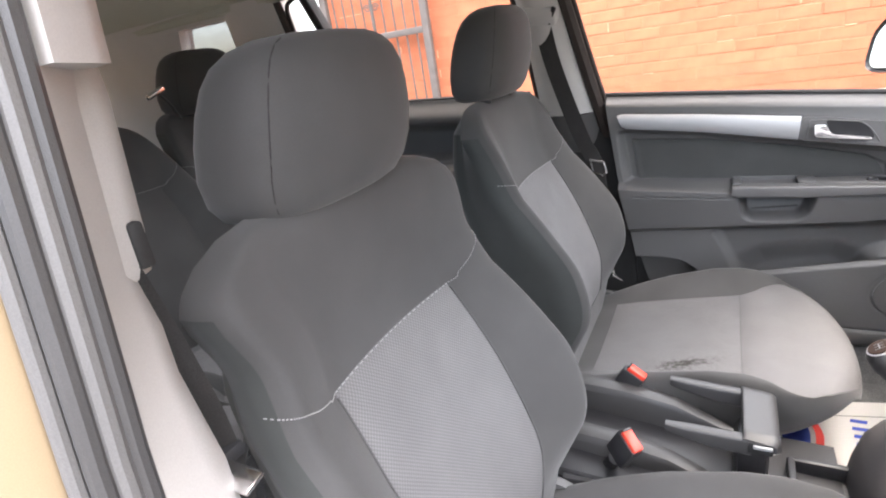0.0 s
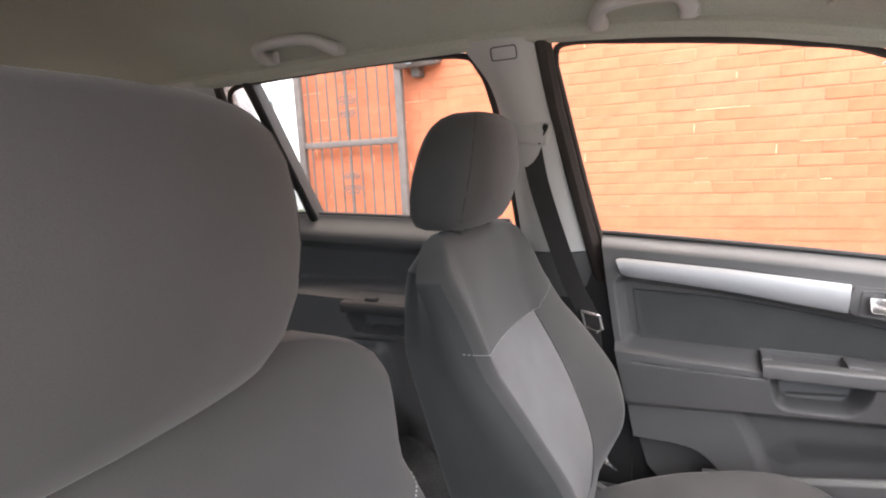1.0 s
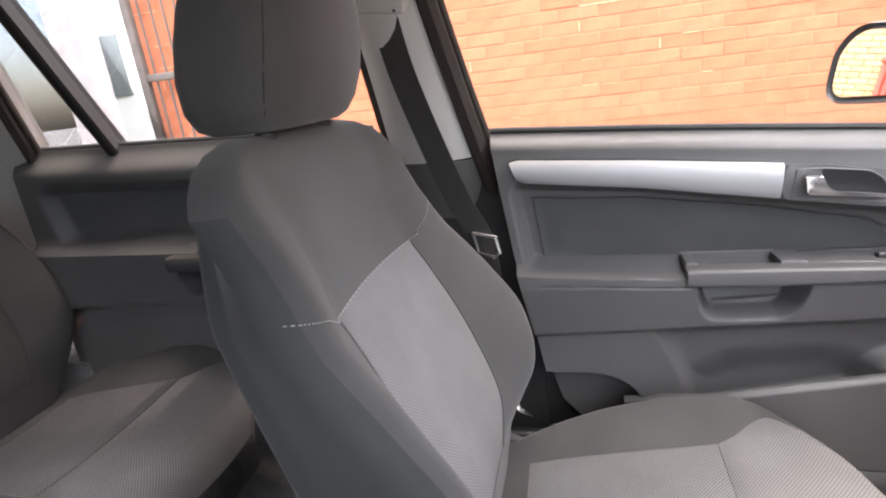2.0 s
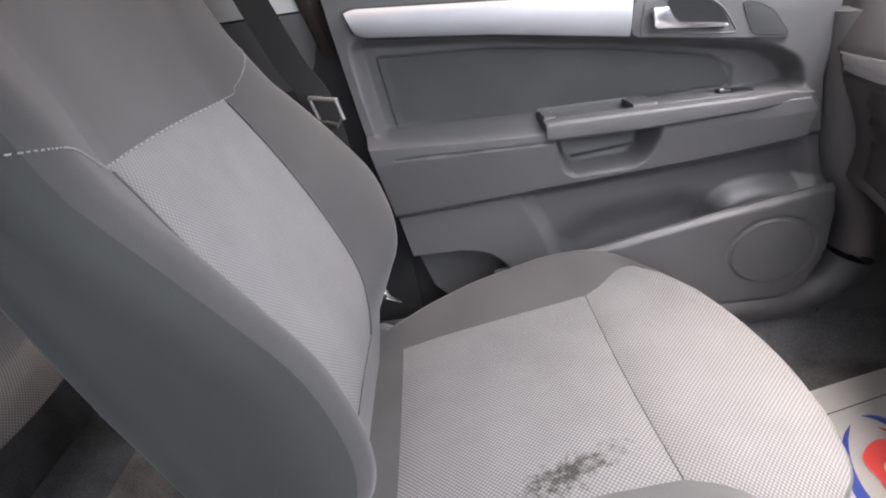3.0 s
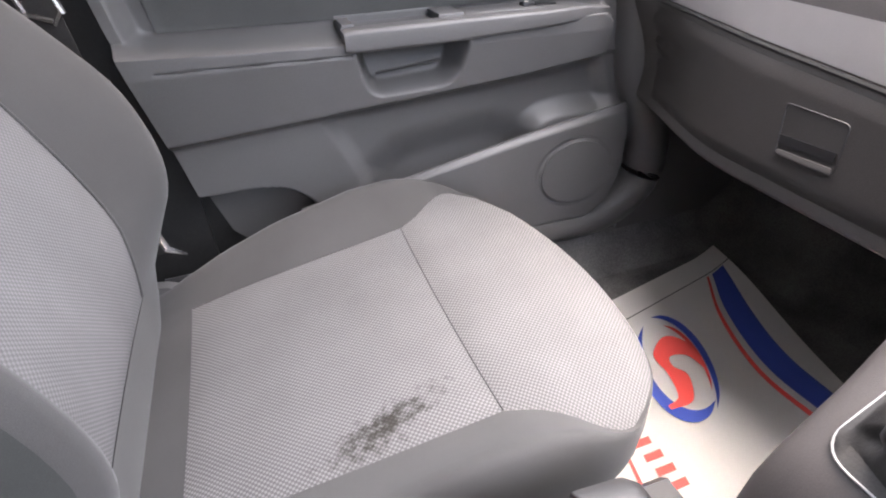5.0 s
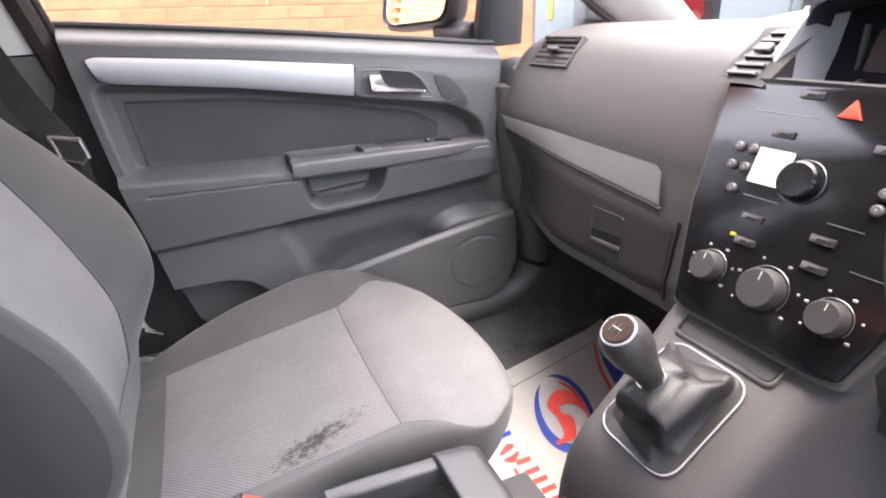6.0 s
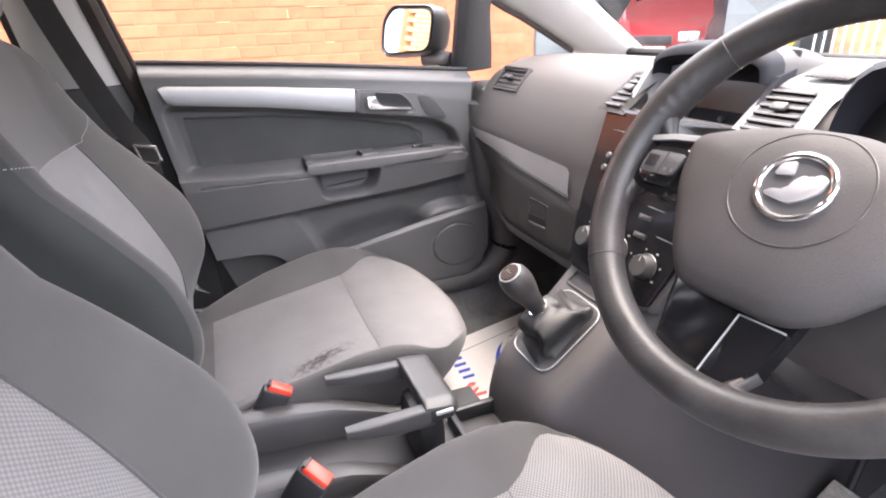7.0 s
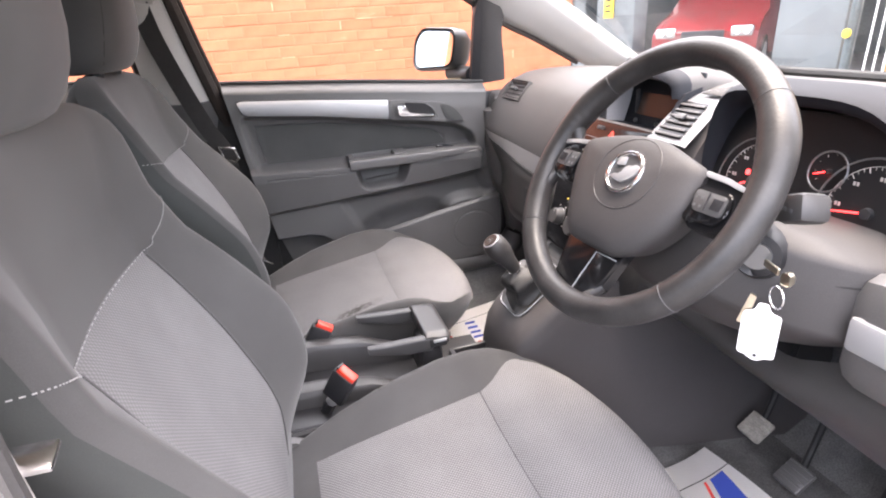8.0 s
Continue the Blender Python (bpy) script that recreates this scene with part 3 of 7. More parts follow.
pane("window_1", [side(0.12, 1.06, 1, 0.012), side(0.87, 1.03, 1, 0.012), side(0.80, 1.32, 1, 0.012), side(0.03, 1.53, 1, 0.012)], "clear glass of the passenger door window")
pane("window_2", [side(-0.06, 1.09, 1, 0.012), side(-0.95, 1.10, 1, 0.012), side(-0.92, 1.53, 1, 0.012), side(-0.12, 1.53, 1, 0.012)], "clear glass of the rear door window")
pane("window_3", [side(-1.10, 1.16, 1, 0.012), side(-1.80, 1.18, 1, 0.012), side(-1.75, 1.50, 1, 0.012), side(-1.08, 1.52, 1, 0.012)], "clear glass of the rear quarter window")
pane("window_4", [side(0.95, 1.04, 1, 0.012), side(1.26, 1.04, 1, 0.012), side(1.20, 1.12, 1, 0.012), side(0.95, 1.25, 1, 0.012)], "clear glass of the front quarter light")
pane("window_5", [(1.43, 0.74, 1.06), (1.43, -0.74, 1.06), (0.66, -0.62, 1.50), (0.66, 0.62, 1.50)], "clear curved windscreen glass")
pane("window_6", [(-2.18, -0.69, 1.22), (-2.18, 0.69, 1.22), (-2.16, 0.69, 1.54), (-2.16, -0.69, 1.54)], "clear tailgate window glass")
pane("window_7", [side(-0.06, 1.09, -1, 0.012), side(-0.95, 1.10, -1, 0.012), side(-0.92, 1.53, -1, 0.012), side(-0.12, 1.53, -1, 0.012)], "clear glass of the driver's side rear door window")
pane("window_8", [side(-1.10, 1.16, -1, 0.012), side(-1.80, 1.18, -1, 0.012), side(-1.75, 1.50, -1, 0.012), side(-1.08, 1.52, -1, 0.012)], "clear glass of the driver's side quarter window")
# windscreen black border
b = fresh()
tube(b, curve([(1.40, y, 1.072 + 0.004 * math.cos(y)) for y in np.linspace(-0.72, 0.72, 9)], 24), 0.012, 8)
tagged(part("windscreen_border", b, RUBBER), "black border along the foot of the windscreen", "trim", kind="structure")

# ---- doors ----


def moulding(s, X, Z, H, y0):
    """A moulded door panel: rows x columns of places from its relief H."""
    return np.stack([X, s * (y0 - H), Z], -1)


def closed_sheet(P, s, thick=0.03):
    bm = grid_mesh(fresh(), P)
    g = bmesh.ops.extrude_face_region(bm, geom=bm.faces[:])
    bmesh.ops.translate(bm, vec=(0, s * thick, 0), verts=[v for v in g["geom"] if isinstance(v, bmesh.types.BMVert)])
    return bm


def on(poly, X, Z, w=0.012):
    """1 inside an outline, 0 outside, with a soft edge w wide."""
    return 1 - smooth(-w / 2, w / 2, signed(poly, X, Z))


Y0 = 0.717


def trim_plane(x):
    """The plane of the front door's silver strip: the door closes in a little towards the dashboard."""
    return 0.715 - 0.045 * (x - 0.15)


F_REC = rounded([(0.150, 1.024), (0.36, 1.007), (0.53, 0.981), (0.69, 0.955), (0.770, 0.940), (0.818, 0.912), (0.832, 0.872), (0.60, 0.866), (0.432, 0.866), (0.168, 0.876)], 0.018)
F_ARM = [(0.08, 0.878), (0.165, 0.874), (0.305, 0.867), (0.432, 0.865), (0.60, 0.868), (0.80, 0.871), (0.835, 0.868), (0.850, 0.850), (0.845, 0.795), (0.70, 0.777), (0.53, 0.763), (0.35, 0.750), (0.18, 0.738), (0.08, 0.730)]
F_CUP = rounded([(0.449, 0.850), (0.461, 0.796), (0.474, 0.785), (0.574, 0.789), (0.592, 0.806), (0.604, 0.850)], 0.014)
F_LOW = [(0.05, 0.730), (0.18, 0.738), (0.35, 0.750), (0.53, 0.763), (0.70, 0.777), (0.845, 0.795), (1.0, 0.80), (1.0, 0.44), (0.05, 0.44)]
F_POCK = rounded([(0.392, 0.748), (0.53, 0.757), (0.70, 0.770), (0.846, 0.784), (0.870, 0.700), (0.80, 0.66), (0.455, 0.58), (0.446, 0.632), (0.424, 0.688)], 0.02)
F_SLOT = [(0.450, 0.60), (0.462, 0.645), (0.505, 0.675), (0.60, 0.690), (0.66, 0.696), (0.720, 0.67), (0.73, 0.56), (0.46, 0.56)]
F_FLARE = rounded([(0.70, 0.60), (0.722, 0.690), (0.745, 0.706), (0.79, 0.714), (0.855, 0.711), (0.92, 0.704), (0.95, 0.46), (0.70, 0.46)], 0.02)
F_BIN = rounded([(0.15, 0.648), (0.28, 0.648), (0.318, 0.640), (0.352, 0.612), (0.40, 0.50), (0.15, 0.50)], 0.02)
F_HAND = rounded([(0.568, 1.036), (0.62, 1.032), (0.692, 1.020), (0.746, 1.012), (0.766, 1.000), (0.786, 0.978), (0.801, 0.950), (0.68, 0.966), (0.565, 0.981)], 0.010)
SPK_C, SPK_R = (0.806, 0.602), (0.071, 0.061)


def sill_top(x):
    return np.interp(x, [0.114, 0.366, 0.497, 0.763, 0.865], [1.119, 1.101, 1.0905, 1.0665, 1.057])


def front_relief(X, Z):
    """How far the door panel stands in from the plane of its strip."""
    top = sill_top(X)
    H = -0.034 * smooth(-0.030, 0.002, Z - top) ** 1.6 - 0.004 * smooth(-0.075, -0.03, Z - top) + 0.0 * X
    v = np.clip((Z - 0.87) / 0.14, 0, 1)
    H = H - (0.046 - 0.020 * v) * on(F_REC, X, Z, 0.020)
    H = H - 0.004 * on([(0.182, 0.998), (0.36, 0.990), (0.54, 0.966), (0.70, 0.934), (0.742, 0.908), (0.745, 0.872), (0.197, 0.880)], X, Z, 0.006)
    H = H + (0.010 + 0.018 * np.clip((Z - 0.74) / 0.10, 0, 1)) * on(F_ARM, X, Z, 0.016)
    H = H - 0.058 * on(F_CUP, X, Z, 0.020) * (0.72 + 0.28 * smooth(0.79, 0.83, Z))
    H = H - 0.006 * on(F_LOW, X, Z, 0.010)
    H = H - 0.016 * on(F_POCK, X, Z, 0.030)
    H = H - 0.022 * on(F_SLOT, X, Z, 0.075)
    H = H + 0.026 * on(F_FLARE, X, Z, 0.034)
    H = H - 0.050 * on(F_BIN, X, Z, 0.014)
    H = H - 0.0035 * on([(0.186, 0.8475), (0.437, 0.8430), (0.437, 0.8410), (0.186, 0.8455)], X, Z, 0.003)
    return H


nz, nx = 300, 320
B, A = np.meshgrid(np.linspace(0, 1, nz), np.linspace(0, 1, nx), indexing="ij")
Zc = 0.485 + B * 0.62
xl = np.interp(Zc, [0.47, 0.56, 0.655, 0.893, 1.115], [0.30, 0.215, 0.186, 0.142, 0.112])
xr = np.interp(Zc, [0.485, 0.505, 0.53, 0.56, 0.60, 0.68, 0.75, 0.84, 0.92, 1.02, 1.10], [0.70, 0.79, 0.850, 0.885, 0.904, 0.906, 0.894, 0.870, 0.861, 0.868, 0.876])
X = xl + A * (xr - xl)
Z = 0.485 + B * (sill_top(X) - 0.485)
H = front_relief(X, Z)
door = thing("car_door", (0.5, 0.72, 0.485), "charcoal moulded front passenger door panel with silver trim strip", "car door")
part("door_panel", closed_sheet(np.stack([X, trim_plane(X) - H, Z], -1), 1), PLASTIC, door)
relief = lambda x, z: float(front_relief(np.array([x]), np.array([z]))[0])
trim = lambda a, b, d: (a, trim_plane(a) - d, b)

# felt insert of the door
P = np.zeros((26, 64, 3))
for i, v in enumerate(np.linspace(0, 1, 26)):
    for j, u in enumerate(np.linspace(0, 1, 64)):
        x0 = 0.196 - 0.014 * v
        x1 = 0.740 - 0.02 * v ** 2
        x = x0 + u * (x1 - x0)
        zt = np.interp(x, [0.17, 0.36, 0.54, 0.70, 0.745], [0.997, 0.988, 0.964, 0.932, 0.908])
        zb = np.interp(x, [0.19, 0.436, 0.75], [0.882, 0.878, 0.884])
        z = zb + v * (zt - zb)
        P[i, j] = (x, trim_plane(x) - relief(x, z) - 0.0040 - 0.002 * math.sin(math.pi * u) * math.sin(math.pi * v), z)
part("door_insert", closed_sheet(P, 1, 0.010), DOOR_CLOTH, door, "dark felt insert")
# silver strip
P = np.zeros((11, 64, 3))
for i, v in enumerate(np.linspace(0, 1, 11)):
    for j, u in enumerate(np.linspace(0, 1, 64)):
        x = 0.147 + (0.419 - 0.003 * (1 - v)) * u + 0.011 * (1 - v) * (1 - u)
        zb = lerp([0.147, 0.36, 0.565], [1.034, 1.012, 0.982], x)
        zt = lerp([0.147, 0.36, 0.565], [1.073, 1.057, 1.037], x)
        end = 1 - max(0, 1 - u * 22) ** 2 * 0.25
        P[i, j] = trim(x, (zb + zt) / 2 + (v - 0.5) * (zt - zb) * end, 0.003 + 0.007 * math.sin(math.pi * v) ** 0.6)
Q = P.copy()
Q[:, :, 1] += 0.0055
for i in range(11):
    Q[i, :, 2] += 0.003 * (i - 5) / 5
Q[:, :, 0] += np.linspace(-0.003, 0.002, 64)[None, :]
part("strip_surround", closed_sheet(Q, 1, 0.004), PLASTIC_BLACK, door)
part("trim_strip", closed_sheet(P, 1, 0.006), SILVER, door, "satin silver trim strip")
hp = part("handle_plate", plate(fresh(), F_HAND, lambda a, b, d: trim(a, b, 0.001 + d), 0.005, 0.002), PLASTIC, door)
part("handle_bowl", plate(fresh(), rounded([(0.613, 1.026), (0.676, 1.018), (0.694, 1.004), (0.706, 0.984), (0.700, 0.976), (0.628, 0.984)], 0.008), lambda a, b, d: trim(a, b, 0.0055 + d), 0.001), DIAL, hp, "dark handle bowl")
part("bowl_rim", tube(fresh(), [trim(p[0], p[1], 0.0062) for p in rounded([(0.583, 1.026), (0.613, 1.027), (0.678, 1.019), (0.697, 1.004), (0.720, 0.968), (0.577, 0.981), (0.583, 1.026)], 0.008)], 0.0014, 6), PLASTIC, hp)
part("door_handle", plate(fresh(), rounded([(0.591, 1.019), (0.612, 1.018), (0.622, 0.998), (0.632, 0.9935), (0.699, 0.985), (0.700, 0.979), (0.632, 0.986), (0.594, 0.990)], 0.003), lambda a, b, d: trim(a, b, 0.010 + d), 0.009, 0.003), CHROME, door, "chrome inner door handle")
TW = rounded([(0.722, 1.010), (0.748, 1.005), (0.770, 0.990), (0.795, 0.956), (0.742, 0.963)], 0.008)
part("tweeter_grille", plate(fresh(), TW, lambda a, b, d: trim(a, b, 0.0055 + d), 0.002, 0.001), DOOR_CLOTH, hp)
part("tweeter_rim", tube(fresh(), [trim(p[0], p[1], 0.0068) for p in TW + TW[:1]], 0.0012, 6), PLASTIC_MID, hp)


# armrest top: a front rail, an open tray and the switch panel behind it
def rest_ring(x, z0, z1, y0, y1, r=0.25):
    """A rounded section of the armrest at x: y given from the strip's plane inwards."""
    yc, zc, hy, hz = (y0 + y1) / 2, (z0 + z1) / 2, (y1 - y0) / 2, (z1 - z0) / 2
    return [(x, trim_plane(x) - yc - a * hy, zc + c * hz) for a, c in rounded([(-1, -1), (1, -1), (1, 1), (-1, 1)], r, 4)]


rings = []
for x in np.linspace(0.429, 0.836, 36):
    t = (x - 0.429) / 0.407
    e = min(1, 0.70 + 20 * t) ** 0.5 * (1 - 0.55 * float(smooth(0.90, 1.0, t)))
    zb, zt = lerp([0, 0.4, 1], [0.846, 0.847, 0.858], t), lerp([0, 0.5, 1], [0.876, 0.877, 0.876], t)
    zm, hh = (zb + zt) / 2, (zt - zb) / 2
    rings.append(rest_ring(x, zm - hh * e, zm + hh * e, 0.000, 0.036 - 0.012 * float(smooth(0.7, 1.0, t)), 0.42))
part("grip_bar", loft(fresh(), rings), PLASTIC, door, angle=50)
tray = part("armrest_tray", loft(fresh(), [rest_ring(x, 0.846, 0.852, -0.046, 0.006, 0.1) for x in (0.432, 0.575)]), PLASTIC_BLACK, door)
part("tray_edge", loft(fresh(), [rest_ring(x, 0.850, 0.8825, -0.050, -0.042, 0.3) for x in np.linspace(0.430, 0.580, 6)]), PLASTIC, tray)
part("tray_end", loft(fresh(), [rest_ring(x, 0.848, z, -0.048, 0.008, 0.2) for x, z in ((0.429, 0.874), (0.432, 0.8795), (0.448, 0.8795), (0.456, 0.852))]), PLASTIC, tray)
part("tray_divider", loft(fresh(), [rest_ring(x, 0.848, z, -0.048, 0.010, 0.12) for x, z in ((0.568, 0.862), (0.570, 0.8815), (0.606, 0.8815), (0.608, 0.878))]), PLASTIC, tray)
sw = part("switch_panel", loft(fresh(), [rest_ring(x, 0.850, z, -0.044 + 0.02 * float(smooth(0.74, 0.82, x)), 0.010, 0.15) for x, z in ((0.608, 0.8775), (0.66, 0.8785), (0.74, 0.8775), (0.80, 0.8745), (0.826, 0.870))]), PLASTIC, door)
part("switch_well", box(fresh(), (0.742, trim_plane(0.74) + 0.014, 0.8772), (0.034, 0.026, 0.004), 0.001), DIAL, sw)
part("window_switch", box(fresh(), (0.716, trim_plane(0.716) + 0.012, 0.8795), (0.020, 0.016, 0.008), 0.003), PLASTIC_BLACK, sw)
part("switch_mark", box(fresh(), (0.712, trim_plane(0.712) + 0.008, 0.8838), (0.006, 0.004, 0.001), 0), DIM_WHITE, sw)
part("cup_slot", tube(fresh(), [trim(x, lerp([0.475, 0.575], [0.806, 0.815], x), -0.010) for x in np.linspace(0.475, 0.575, 8)], 0.0022, 6), PLASTIC_MID, door)
# map pocket panel with the loudspeaker, standing off the door
B, A = np.meshgrid(np.linspace(0, 1, 90), np.linspace(0, 1, 150), indexing="ij")
X = 0.33 + A * (np.interp(B, [0, 0.08, 0.2, 0.4, 1], [0.80, 0.845, 0.882, 0.902, 0.902]) - 0.33)
Z = 0.487 + B * (np.interp(X, [0.33, 0.50, 0.707, 0.862, 0.91], [0.600, 0.640, 0.682, 0.709, 0.716]) - 0.487)
r = np.hypot((X - SPK_C[0]) / SPK_R[0], (Z - SPK_C[1]) / SPK_R[1])
H = 0.032 * smooth(0.33, 0.50, X) - 0.004 - 0.008 * smooth(0.93, 1.0, B) ** 2 - 0.012 * (1 - smooth(0.0, 0.10, B)) - 0.010 * smooth(0.985, 1.0, A)
H = H - 0.0020 * smooth(0.96, 1.0, r) * (1 - smooth(1.04, 1.09, r))
mp_ = part("map_pocket", closed_sheet(np.stack([X, trim_plane(X) - H, Z], -1), 1, 0.006), PLASTIC, door, "moulded map pocket with loudspeaker")
part("speaker_grille", plate(fresh(), [(SPK_C[0] + SPK_R[0] * 0.95 * math.cos(t), SPK_C[1] + SPK_R[1] * 0.95 * math.sin(t)) for t in (2 * math.pi * k / 44 for k in range(44))],
     lambda a, b, d: trim(a, b, 0.0270 + d + 0.004 * (1 - ((a - SPK_C[0]) / SPK_R[0]) ** 2 - ((b - SPK_C[1]) / SPK_R[1]) ** 2)), 0.003, 0.001), PLASTIC, mp_, "fine dark speaker grille")
part("belt_weatherstrip", tube(fresh(), [(x, trim_plane(x) + 0.040, float(sill_top(np.array(x))) + 0.003) for x in np.linspace(0.10, 0.876, 20)], 0.006, 8), RUBBER, door)
# black backing added so the openings look dark, not gold from the skin
part("backing_sheet", box(fresh(), (0.44, 0.784, 0.62), (0.66, 0.006, 0.40), 0.001), RUBBER, door, "black backing sheet added behind the trim to keep its openings dark")
part("outer_skin", box(fresh(), (0.50, 0.80, 0.72), (0.80, 0.02, 0.70), 0.008), GOLD, door, "beige-gold painted outer skin")

# rear door
R_INS = rounded([(-0.865, 1.095), (-0.30, 1.072), (-0.29, 0.985), (-0.832, 0.972)], 0.03)
R_ARM = [(-0.92, 0.970), (-0.55, 0.955), (-0.12, 0.948), (-0.12, 0.845), (-0.92, 0.825)]
R_CUP = rounded([(-0.545, 0.912), (-0.36, 0.915), (-0.37, 0.868), (-0.51, 0.858)], 0.014)
R_LOW = rounded([(-0.88, 0.80), (-0.45, 0.82), (-0.40, 0.55), (-0.88, 0.55)], 0.04)


def rear_relief(X, Z):
    top = 1.178 - 0.030 * np.clip((X + 0.92) / 0.8, 0, 1)
    H = 0.026 * (1 - smooth(-0.05, 0.0, Z - top + 0.002)) + 0.0 * X
    H -= 0.026 * on(R_INS, X, Z, 0.03)
    H += 0.034 * on(R_ARM, X, Z, 0.016)
    H -= 0.05 * on(R_CUP, X, Z, 0.012)
    H += 0.02 * on(R_LOW, X, Z, 0.03)
    return H


B, A = np.meshgrid(np.linspace(0, 1, 90), np.linspace(0, 1, 110), indexing="ij")
X = -0.92 + A * 0.82
Z = 0.48 + B * (1.178 - 0.030 * np.clip((X + 0.92) / 0.8, 0, 1) - 0.48)
H = rear_relief(X, Z)
for s, who in ((1, "passenger"), (-1, "driver's")):
    rd = thing("car_door", (-0.5, s * 0.72, 0.48), "charcoal moulded rear door panel on the " + who + " side", "car door")
    part("door_panel", closed_sheet(moulding(s, X, Z, H, Y0 + 0.01), s), PLASTIC, rd)
    part("belt_weatherstrip", tube(fresh(), [(-0.92 + 0.82 * t, s * (Y0 + 0.022), 1.180 - 0.030 * t) for t in np.linspace(0, 1, 16)], 0.006, 8), RUBBER, rd)
    b = box(fresh(), (-0.45, s * (Y0 - 0.060), 0.931), (0.20, 0.030, 0.034), 0.010)
    part("door_pull", b, PLASTIC_MID, rd)
    b = box(fresh(), (-0.46, s * (Y0 - 0.05), 0.951), (0.035, 0.02, 0.012), 0.004)
    part("window_switch", b, PLASTIC_BLACK, rd)
    part("outer_skin", box(fresh(), (-0.5, s * 0.80, 0.72), (0.86, 0.02, 0.72), 0.008), GOLD, rd, "beige-gold painted outer skin")

# ---- grab handles, sun visor, roof and pillar fittings ----


def grab(x0, x1, z, label):
    """A roof grab handle: a flat arch whose two legs reach out to the roof rail."""
    g = thing("grab_handle", ((x0 + x1) / 2, 0.52, z), label, "grab handle", "roof grab handles")
    w = x1 - x0
    path = curve([(x0, 0.556, z + 0.002), (x0 + 0.004, 0.522, z + 0.006), (x0 + w * 0.14, 0.494, z + 0.015), (x0 + w * 0.5, 0.486, z + 0.019),
                  (x1 - w * 0.14, 0.494, z + 0.015), (x1 - 0.004, 0.522, z + 0.006), (x1, 0.556, z + 0.002)], 30)
    wide = [0.0155 - 0.0035 * math.sin(math.pi * k / (len(path) - 1)) for k in range(len(path))]
    part("handle_bar", tube(fresh(), path, wide, 12), TRIM_LIGHT, g)
    for x in (x0, x1):
        part("mount", box(fresh(), (x, 0.560, z + 0.003), (0.034, 0.036, 0.026), 0.009), TRIM_LIGHT, g)
    return g


grab(-0.625, -0.435, 1.556, "pale grey roof grab handle above the rear door")
part("coat_hook", box(fresh(), (-0.590, 0.540, 1.556), (0.012, 0.012, 0.026), 0.005), TRIM_LIGHT, bpy.data.objects["grab_handle"])
grab(0.132, 0.282, 1.529, "pale grey roof grab handle above the front passenger door")
b = fresh()
P = [(0.46, 0.52, 1.515), (0.64, 0.50, 1.462), (0.64, 0.12, 1.490), (0.46, 0.14, 1.545)]
vs = [Vector(p) for p in P]
lo = [b.verts.new(v) for v in vs]
hi = [b.verts.new(v + Vector((0, 0, -0.018))) for v in vs]
b.faces.new(lo), b.faces.new(hi[::-1])
for i in range(4):
    b.faces.new((lo[i], hi[i], hi[(i + 1) % 4], lo[(i + 1) % 4]))
bmesh.ops.bevel(b, geom=b.edges[:], offset=0.008, segments=3, affect="EDGES")
single("sun_visor", b, LINING, "pale grey folded sun visor under the roof", "sun visor")
# airbag badge outline on the pillar
def frame_outline(c, w, h, s=1):
    pts = rounded([(c[0] - w, c[1] - h), (c[0] + w, c[1] - h), (c[0] + w, c[1] + h), (c[0] - w, c[1] + h)], 0.006)
    return tube(fresh(), [side(x, z, s, -0.0405) for x, z in pts + pts[:1]], 0.0012, 6)


single("pillar_cap", frame_outline((-0.052, 1.505), 0.026, 0.012), PLASTIC_MID, "small moulded cap outline on the pale pillar", "pillar cap")

# seat belt of the passenger
belt = thing("seat_belt", (0.06, 0.66, 0.6), "black webbing seat belt hanging down the centre pillar", "seat belt")
b = fresh()
path = [(-0.022, 0.650, 1.335), (-0.005, 0.652, 1.24), (0.030, 0.655, 1.12), (0.065, 0.655, 1.02), (0.098, 0.652, 0.945), (0.105, 0.66, 0.80), (0.11, 0.67, 0.60)]
C = curve(path, 30)
rings = []
for i, p in enumerate(C):
    w = 0.023
    rings.append([p + Vector((-w, 0.004, -0.004)), p + Vector((w, -0.008, 0.004)), p + Vector((w, -0.0065, 0.004)), p + Vector((-w, 0.0055, -0.004))])
part("webbing", loft(fresh(), rings), WEBBING, belt)
part("guide_cover", box(fresh(), (-0.020, 0.645, 1.352), (0.088, 0.045, 0.05), 0.014, Euler((0.3, 0.15, 0)).to_matrix()), TRIM_LIGHT, belt)
part("height_slider", box(fresh(), (0.030, 0.680, 1.29), (0.02, 0.02, 0.19), 0.008, Euler((0.32, -0.15, 0)).to_matrix()), TRIM_LIGHT, belt)
part("guide_slot", box(fresh(), (0.010, 0.628, 1.345), (0.012, 0.008, 0.045), 0.003, Euler((0.3, 0.5, 0)).to_matrix()), RUBBER, belt)
b = fresh()
tube(b, [(0.085, 0.642, 0.968), (0.125, 0.628, 0.962), (0.130, 0.628, 0.935), (0.118, 0.634, 0.925), (0.092, 0.643, 0.935), (0.085, 0.642, 0.968)], 0.004, 8)
part("belt_tongue", b, CHROME, belt, "steel belt tongue")
b = tube(fresh(), [(0.128, 0.655, 0.645), (0.140, 0.625, 0.632), (0.158, 0.637, 0.612)], [0.006, 0.006, 0.005], 8, True, 0.5)
part("anchor_bracket", b, CHROME, belt, "bare steel anchor bracket")
